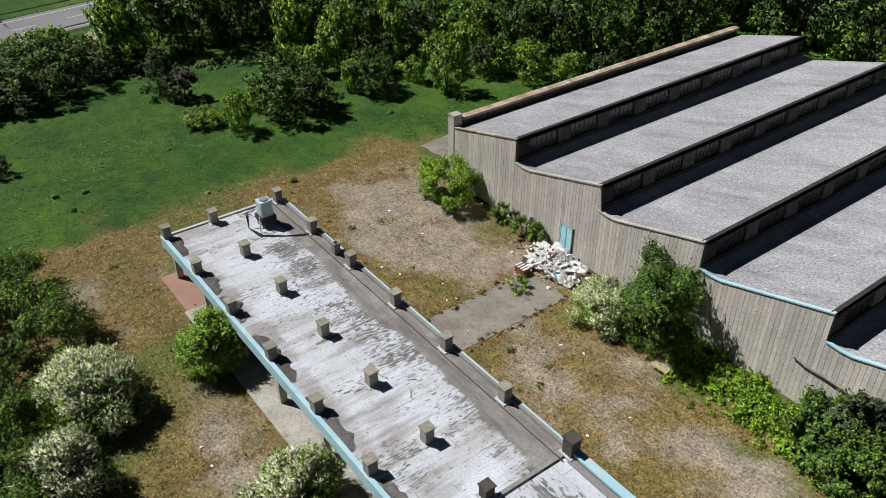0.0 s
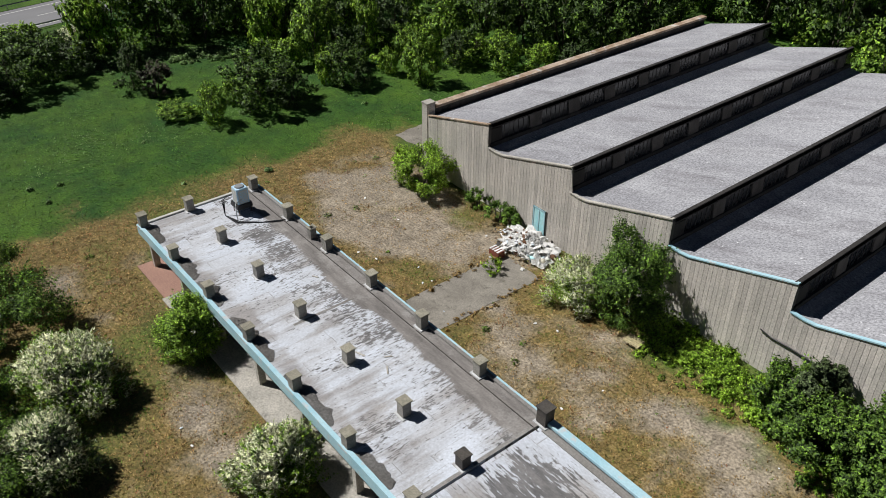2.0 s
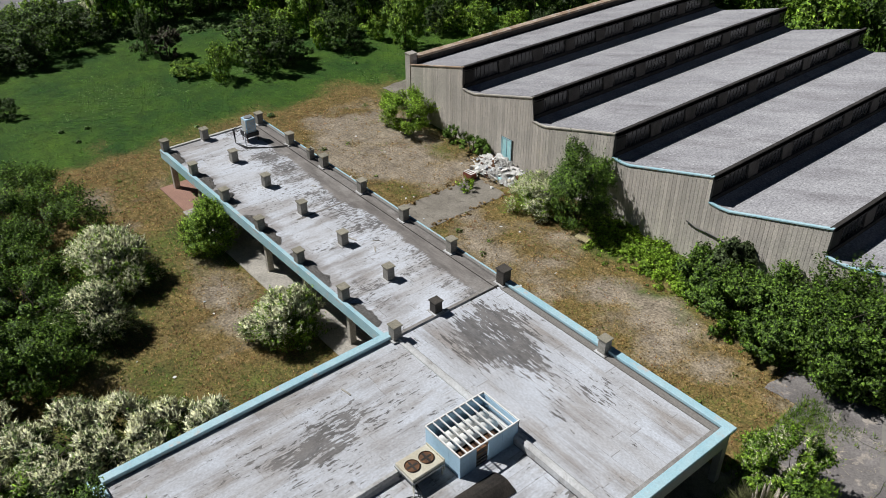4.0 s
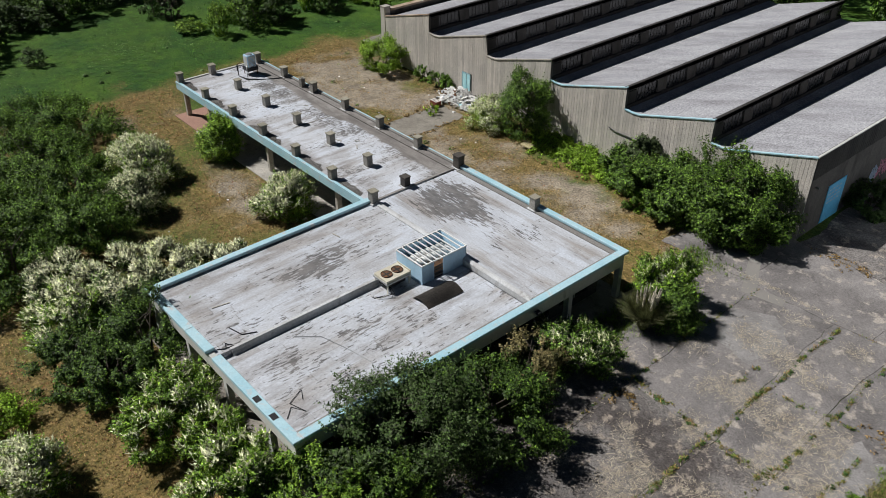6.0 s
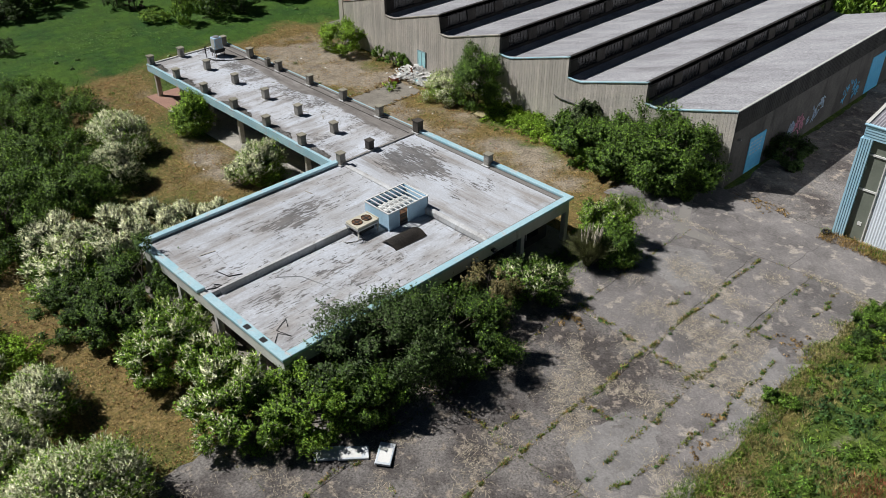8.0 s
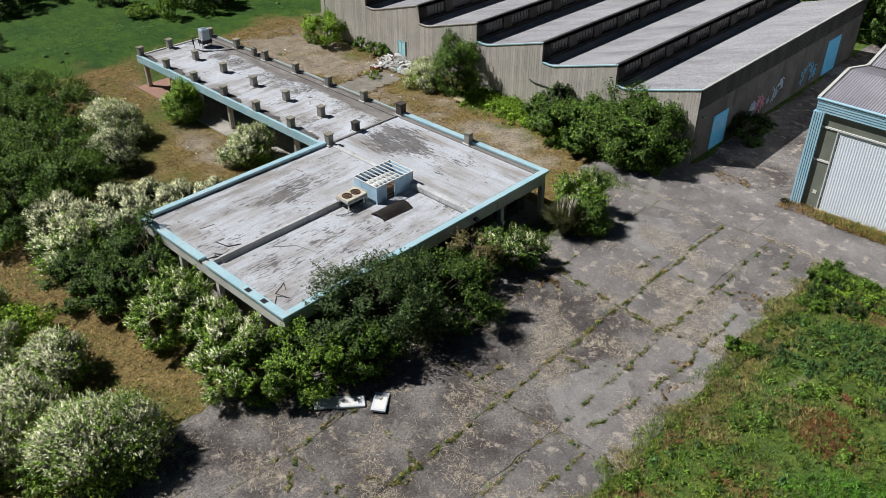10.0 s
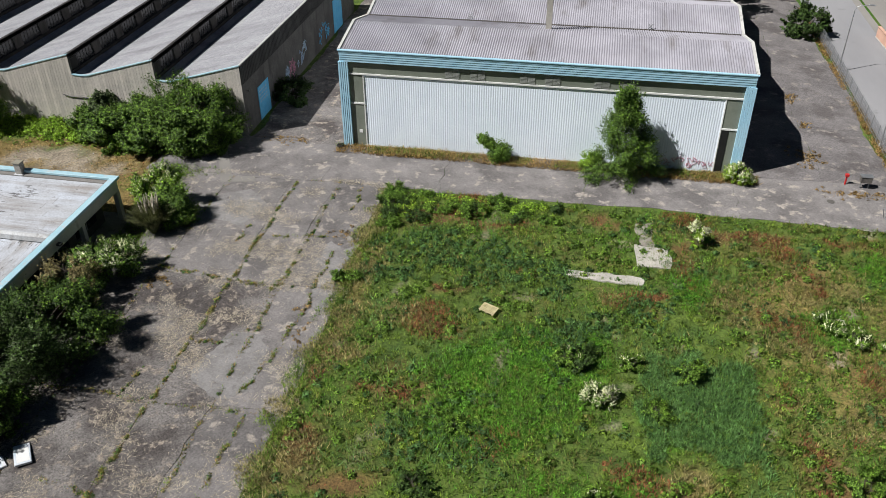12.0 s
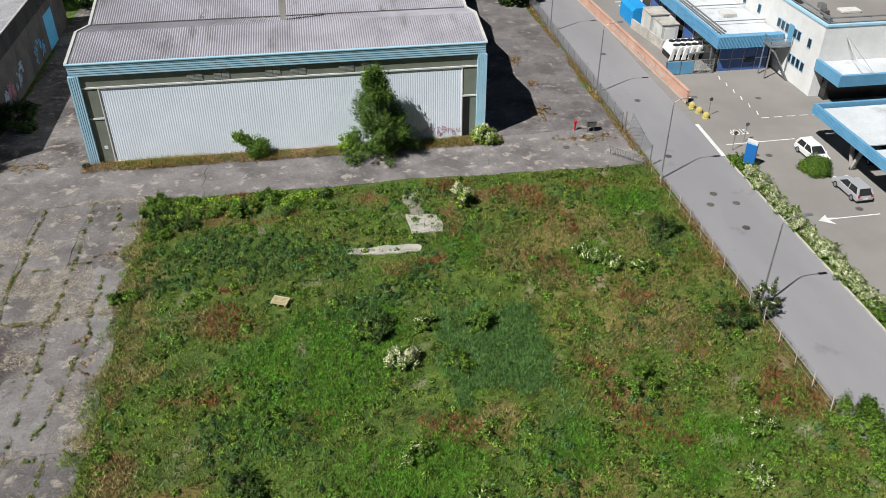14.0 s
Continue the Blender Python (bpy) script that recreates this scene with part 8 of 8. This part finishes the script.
def joint_weight(x, y):
    """Near one when close to an open joint of the yard."""
    w = np.zeros(len(x))
    for j, share in ((24.1, 1.0), (17.4, 0.25), (28.4, 0.5)):
        w = np.maximum(w, share * (np.abs(x - j - 0.1 * np.sin(y * 0.9)) < 0.13) * (y < 45))
    for j in ys:
        w = np.maximum(w, 0.3 * (np.abs(y - j - 0.15 * np.sin(x * 0.4)) < 0.1) * (x < 33))
    for k, (ax, ay, bx, by) in enumerate(CRACKS):
        u = np.clip(((x - ax) * (bx - ax) + (y - ay) * (by - ay)) / ((bx - ax) ** 2 + (by - ay) ** 2), 0, 1)
        px, py = ax + (bx - ax) * u, ay + (by - ay) * u
        off = 0.12 * np.sin(u * 9 + k) + 0.08 * np.sin(u * 23 + 2 * k)
        nx_, ny_ = -(by - ay), bx - ax
        ll = math.hypot(nx_, ny_)
        w = np.maximum(w, np.hypot(x - px - off * nx_ / ll, y - py - off * ny_ / ll) < 0.09)
    return w * np.clip(0.5 + 1.4 * fnoise(x, y, 0.45, 81), 0.08, 1)


grass("joint_weeds", "weeds growing in the yard's joints", L_GRASS, 110000, (10.6, 33.4, -30, 45.2), joint_weight, 0.16, 11, z0=0.02, yard=False)
grass("joint_weeds_dry", "dry weeds in the yard's joints", L_DRY, 130000, (10.6, 33.4, -30, 45.2), joint_weight, 0.15, 12, z0=0.02, yard=False)
grass("hangar_grass", "dry grass strip along the hangar foot", L_DRY, 9000, (26.0, 68.5, 51.3, 53.2), lambda x, y: 0.55 + 0.4 * fnoise(x, y, 0.1, 91), 0.34, 13, yard=False)
grass("hangar_grass_green", "green weeds along the hangar foot", L_GRASS, 6000, (26.0, 68.5, 51.6, 53.2), lambda x, y: np.clip(0.4 + 0.6 * fnoise(x, y, 0.1, 92), 0, 1), 0.34, 14, yard=False)
BAN.pop()
grass("fence_grass", "dry grass along the road fence", L_DRY, 9000, (81.4, 82.4, 6, 108), lambda x, y: 0.45 + 0.4 * fnoise(x, y, 0.1, 97), 0.26, 15, yard=False)
grass("tuft_weeds", "dry weed tufts on the asphalt", L_DRY, 20000, (16, 81, 43, 100), lambda x, y: np.clip(blob(x, y, 74.2, 57.8, 1.0, 1.5) + blob(x, y, 77.8, 51.2, 3.2, 0.8) + blob(x, y, 75.0, 73.6, 0.8, 1.3) + blob(x, y, 75.4, 66.3, 0.7, 0.9) + blob(x, y, 20.4, 53.4, 2.2, 0.6), 0, 1), 0.26, 16, yard=False)
grass("edge_weeds", "weeds creeping over the yard's edge", L_GRASS, 16000, (10.4, 17, 18, 46), lambda x, y: np.clip(1.1 - (x - 10.6) / 3.2 + 0.5 * fnoise(x, y, 0.1, 95), 0, 1), 0.26, 17, yard=False)
grass("lawn_fringe", "straw-dry fringe along the lawn's edge", L_HAY, 30000, (31.4, 35.8, -10, 44.6), lambda x, y: np.clip(0.75 - np.abs(x - 33.4) / 1.3 + 0.7 * fnoise(x, y, 0.15, 98), 0, 1), 0.22, 18, yard=False)


grass("lawn_spill", "green grass creeping over the yard's edge", L_GRASS, 14000, (31.9, 34.0, -10, 44.6), lambda x, y: np.clip((x - 32.6) / 1.2 + 0.9 * fnoise(x, y, 0.2, 99), 0, 1), 0.2, 19, yard=False)


def weed_bed(name, label, material, spots_, size, seed, leaves=60):
    """Low leafy weeds: many small mounds of leaves in one mesh."""
    g = np.random.RandomState(seed)
    ms = [(x, y, 0.18 * r + 0.1, r) for x, y, r in spots_]
    n = int(sum(leaves * (m[3] / 0.5) ** 2 for m in ms))
    w = np.array([m[3] ** 2 for m in ms])
    m = np.array(ms)[g.choice(len(ms), n, p=w / w.sum())]
    d = g.normal(0, 1, (n, 3))
    d /= np.linalg.norm(d, axis=1, keepdims=True)
    d[:, 2] = np.abs(d[:, 2])
    p = m[:, :3] * np.array([1, 1, 0]) + d * m[:, 3:4] * (0.5 + 0.55 * g.rand(n, 1)) * np.array([1, 1, 0.75])
    p[:, 2] += 0.03
    v, f = leaf_arrays(g, p, d * 0.5 + np.array([-0.1, -0.05, 0.7]), np.full(n, size))
    return tagged(raw(name, v, f, material, None, rounded(g, d + np.array([0, 0, 0.25]))), label, "weeds", "", "stuff")


gw = np.random.RandomState(123)


def scatter(n, x0, x1, y0, y1, lo, hi, keep=None):
    x, y = x0 + (x1 - x0) * gw.rand(n), y0 + (y1 - y0) * gw.rand(n)
    r = lo + (hi - lo) * gw.rand(n) ** 2
    ok = gw.rand(n) < (keep(x, y) if keep else 1)
    return list(zip(x[ok], y[ok], r[ok]))


clump = lambda x, y: np.clip(0.4 + 0.9 * fnoise(x, y, 0.09, 111), 0.05, 1) * (1 - 0.85 * square_w(x, y)) * (1 - 0.6 * lush_w(x, y))
weed_bed("lawn_weeds", "mid green leafy weeds in the lawn", L_MID, scatter(1500, 33.8, 81, 2, 44.5, 0.15, 0.65, clump), 0.14, 1, 75)
weed_bed("lawn_weeds_dark", "dark green nettle-like weeds in the lawn", L_NETTLE, scatter(9000, 33.8, 81, 2, 44.5, 0.15, 0.5, lambda x, y: np.clip(0.95 * nettle_w(x, y) + 0.2 * fnoise(x, y, 0.05, 113), 0.01, 1)), 0.14, 2)
weed_bed("lawn_tussocks", "knobbly tussocks of green grass in the lawn", L_GRASS, scatter(2600, 33.8, 81, 2, 44.5, 0.14, 0.45, clump), 0.14, 3)
weed_bed("lawn_tussocks_olive", "yellowish tussocks of grass in the lawn", L_OLIVE, scatter(1800, 33.8, 81, 2, 44.5, 0.14, 0.42, lambda x, y: clump(x, y) * np.clip(0.3 + 0.7 * inside(x, y, 62, 84, -20, 46, 5), 0, 1)), 0.14, 8)
weed_bed("lawn_clover", "low bright clover in the lawn", L_LUSH, scatter(1500, 33.8, 81, 2, 44.5, 0.14, 0.4, lush_w), 0.13, 9)
weed_bed("edge_thicket", "bright leafy weeds along the lawn's far edge", L_LIGHT, scatter(420, 33.8, 50, 39.5, 44.6, 0.2, 0.6, lambda x, y: np.clip((y - 41.6) / 2.0 + 1.2 * (x < 37) + 0.6 * fnoise(x, y, 0.2, 121), 0, 1)), 0.12, 10)
weed_bed("herb_band", "tall pale herbs along the meadow's far side", L_HERB, scatter(900, -92, -79, 35, 54, 0.3, 0.8, lambda x, y: np.clip(1.3 - np.abs((x + 90.2) - (y - 36.6) * 0.44) / 2.6, 0, 1)), 0.2, 11)
weed_bed("glade_herbs", "light green herbs in a glade of the wood", L_LIGHT, scatter(700, -80, -60, 62, 90, 0.3, 0.9, lambda x, y: np.clip(1.2 - np.hypot((x + 71.5) / 8, (y - 77) / 13), 0, 1)), 0.24, 12)
weed_bed("field_weeds", "taller weeds in the meadow", L_HERB, scatter(120, -100, -46, 12, 82, 0.2, 0.5, lambda x, y: zones(x, y)[2] * np.clip(0.2 + 0.8 * fnoise(x, y, 0.04, 115), 0, 1)), 0.22, 4)
weed_bed("yard_weeds", "low green weeds in the dry yard", L_MID, scatter(160, -52, 9, 8, 52, 0.12, 0.4, lambda x, y: allowed(x, y) * np.clip(0.4 + 0.6 * fnoise(x, y, 0.08, 117), 0, 1)), 0.12, 5)
weed_bed("wall_weeds", "bright green brambles spreading from the wall", L_LIGHT, scatter(520, -14, 9, 46, 52.6, 0.2, 0.6, lambda x, y: np.clip((y - 48.6 + (x + 12) * 0.1) / 2.2 + 0.4 * fnoise(x, y, 0.1, 119), 0, 1)), 0.11, 6, 110)
weed_bed("joint_tufts", "small green tufts in the yard's joints and cracks", L_OLIVE, scatter(120000, 10.8, 33.2, -20, 45, 0.04, 0.15, joint_weight), 0.075, 14, 190)
weed_bed("joint_tufts_green", "green weeds rooted in the yard's joints", L_NETTLE, scatter(45000, 10.8, 33.2, -20, 45, 0.05, 0.2, joint_weight), 0.08, 15, 170)
weed_bed("path_fringe", "dry grass creeping over the path's edges", L_DRY, scatter(520, -27.3, -21.2, 36.8, 49.4, 0.12, 0.34, lambda x, y: np.clip(1.1 - np.minimum(np.abs(x + 26.4), np.abs(x + 21.9)) / 0.45 + 0.3 * fnoise(x, y, 0.3, 131), 0, 1)), 0.12, 13)
weed_bed("asphalt_tufts", "dry yellow weed tufts on the asphalt", L_DRY, [(74.2 + 0.8 * gw.normal(), 57.8 + 1.1 * gw.normal(), 0.3) for i in range(30)] + [(77.8 + 1.8 * gw.normal(), 51.3 + 0.5 * gw.normal(), 0.25) for i in range(40)] + [(75.0 + 0.5 * gw.normal(), 73.6 + 1.0 * gw.normal(), 0.3) for i in range(14)] + [(75.4 + 0.4 * gw.normal(), 66.3 + 0.5 * gw.normal(), 0.28) for i in range(10)] + [(20.4 + 1.4 * gw.normal(), 53.0 + 0.5 * gw.normal(), 0.25) for i in range(24)] + [(18.2 + 0.5 * gw.normal(), 27.0 + 0.4 * gw.normal(), 0.3) for i in range(12)] + [(16.9 + 0.5 * gw.normal(), 35.4 + 0.3 * gw.normal(), 0.25) for i in range(10)] + [(31.1 + 0.3 * gw.normal(), 25.5 + 0.4 * gw.normal(), 0.25) for i in range(8)] + [(31.2 + 0.5 * gw.normal(), 36.2 + 0.6 * gw.normal(), 0.25) for i in range(16)] + [(31.8 + 0.4 * gw.normal(), 22.8 + 0.8 * gw.normal(), 0.2) for i in range(14)], 0.1, 7)
# dead stems strewn on the asphalt
g = np.random.RandomState(77)
n = 95000
x, y = 12 + 22 * g.rand(n), -14 + 60 * g.rand(n)
keep = g.rand(n) < np.clip(-0.05 + 1.1 * fnoise(x, y, 0.1, 101) + 0.4 * blob(x, y, 24, 31, 6, 6) + 0.8 * np.exp(-((x - 32.7) / 0.8) ** 2) + 0.9 * np.exp(-((y - 45.5) / 0.35) ** 2) - 0.6 * blob(x, y, 28.2, 18.5, 2.6, 3.4), 0.02, 1)
x, y = x[keep], y[keep]
a, ln = g.rand(len(x)) * math.tau, 0.06 + 0.28 * g.rand(len(x)) ** 1.8
dx, dy, b = np.cos(a) * ln, np.sin(a) * ln, 0.014
v = np.stack([np.stack([x - dx - dy * b / ln, y - dy + dx * b / ln, 0 * x + 0.062], 1), np.stack([x - dx + dy * b / ln, y - dy - dx * b / ln, 0 * x + 0.062], 1), np.stack([x + dx, y + dy, 0 * x + 0.085], 1)], 1).reshape(-1, 3)
tagged(raw("dead_stems", v, np.arange(len(v)).reshape(-1, 3), M_STRAW), "dead straw stems strewn on the asphalt", "litter", "", "stuff")
# stray litter in the dry yard
rl = random.Random(4)
for i in range(18):
    x, y = rl.choice(((-25 + 9 * rl.random(), 10 + 11 * rl.random()), (-46 + 30 * rl.random(), 38 + 12 * rl.random()), (-12 + 22 * rl.random(), 38 + 9 * rl.random())))
    bm = bmesh.new()
    bmesh.ops.create_icosphere(bm, subdivisions=1, radius=0.05 + 0.07 * rl.random())
    for v in bm.verts:
        v.co = Vector((v.co.x * 1.5, v.co.y, v.co.z * 0.35)) * (0.7 + 0.6 * rl.random())
    ob = part("litter", bm, (M_RUBBLE, M_WHITE, M_FOAM)[i % 3])
    ob.matrix_world = pose(x, y, 0.06, 0, 0, 360 * rl.random())
    tagged(ob, "pale scrap of litter in the dry grass", "litter", "scraps of litter")
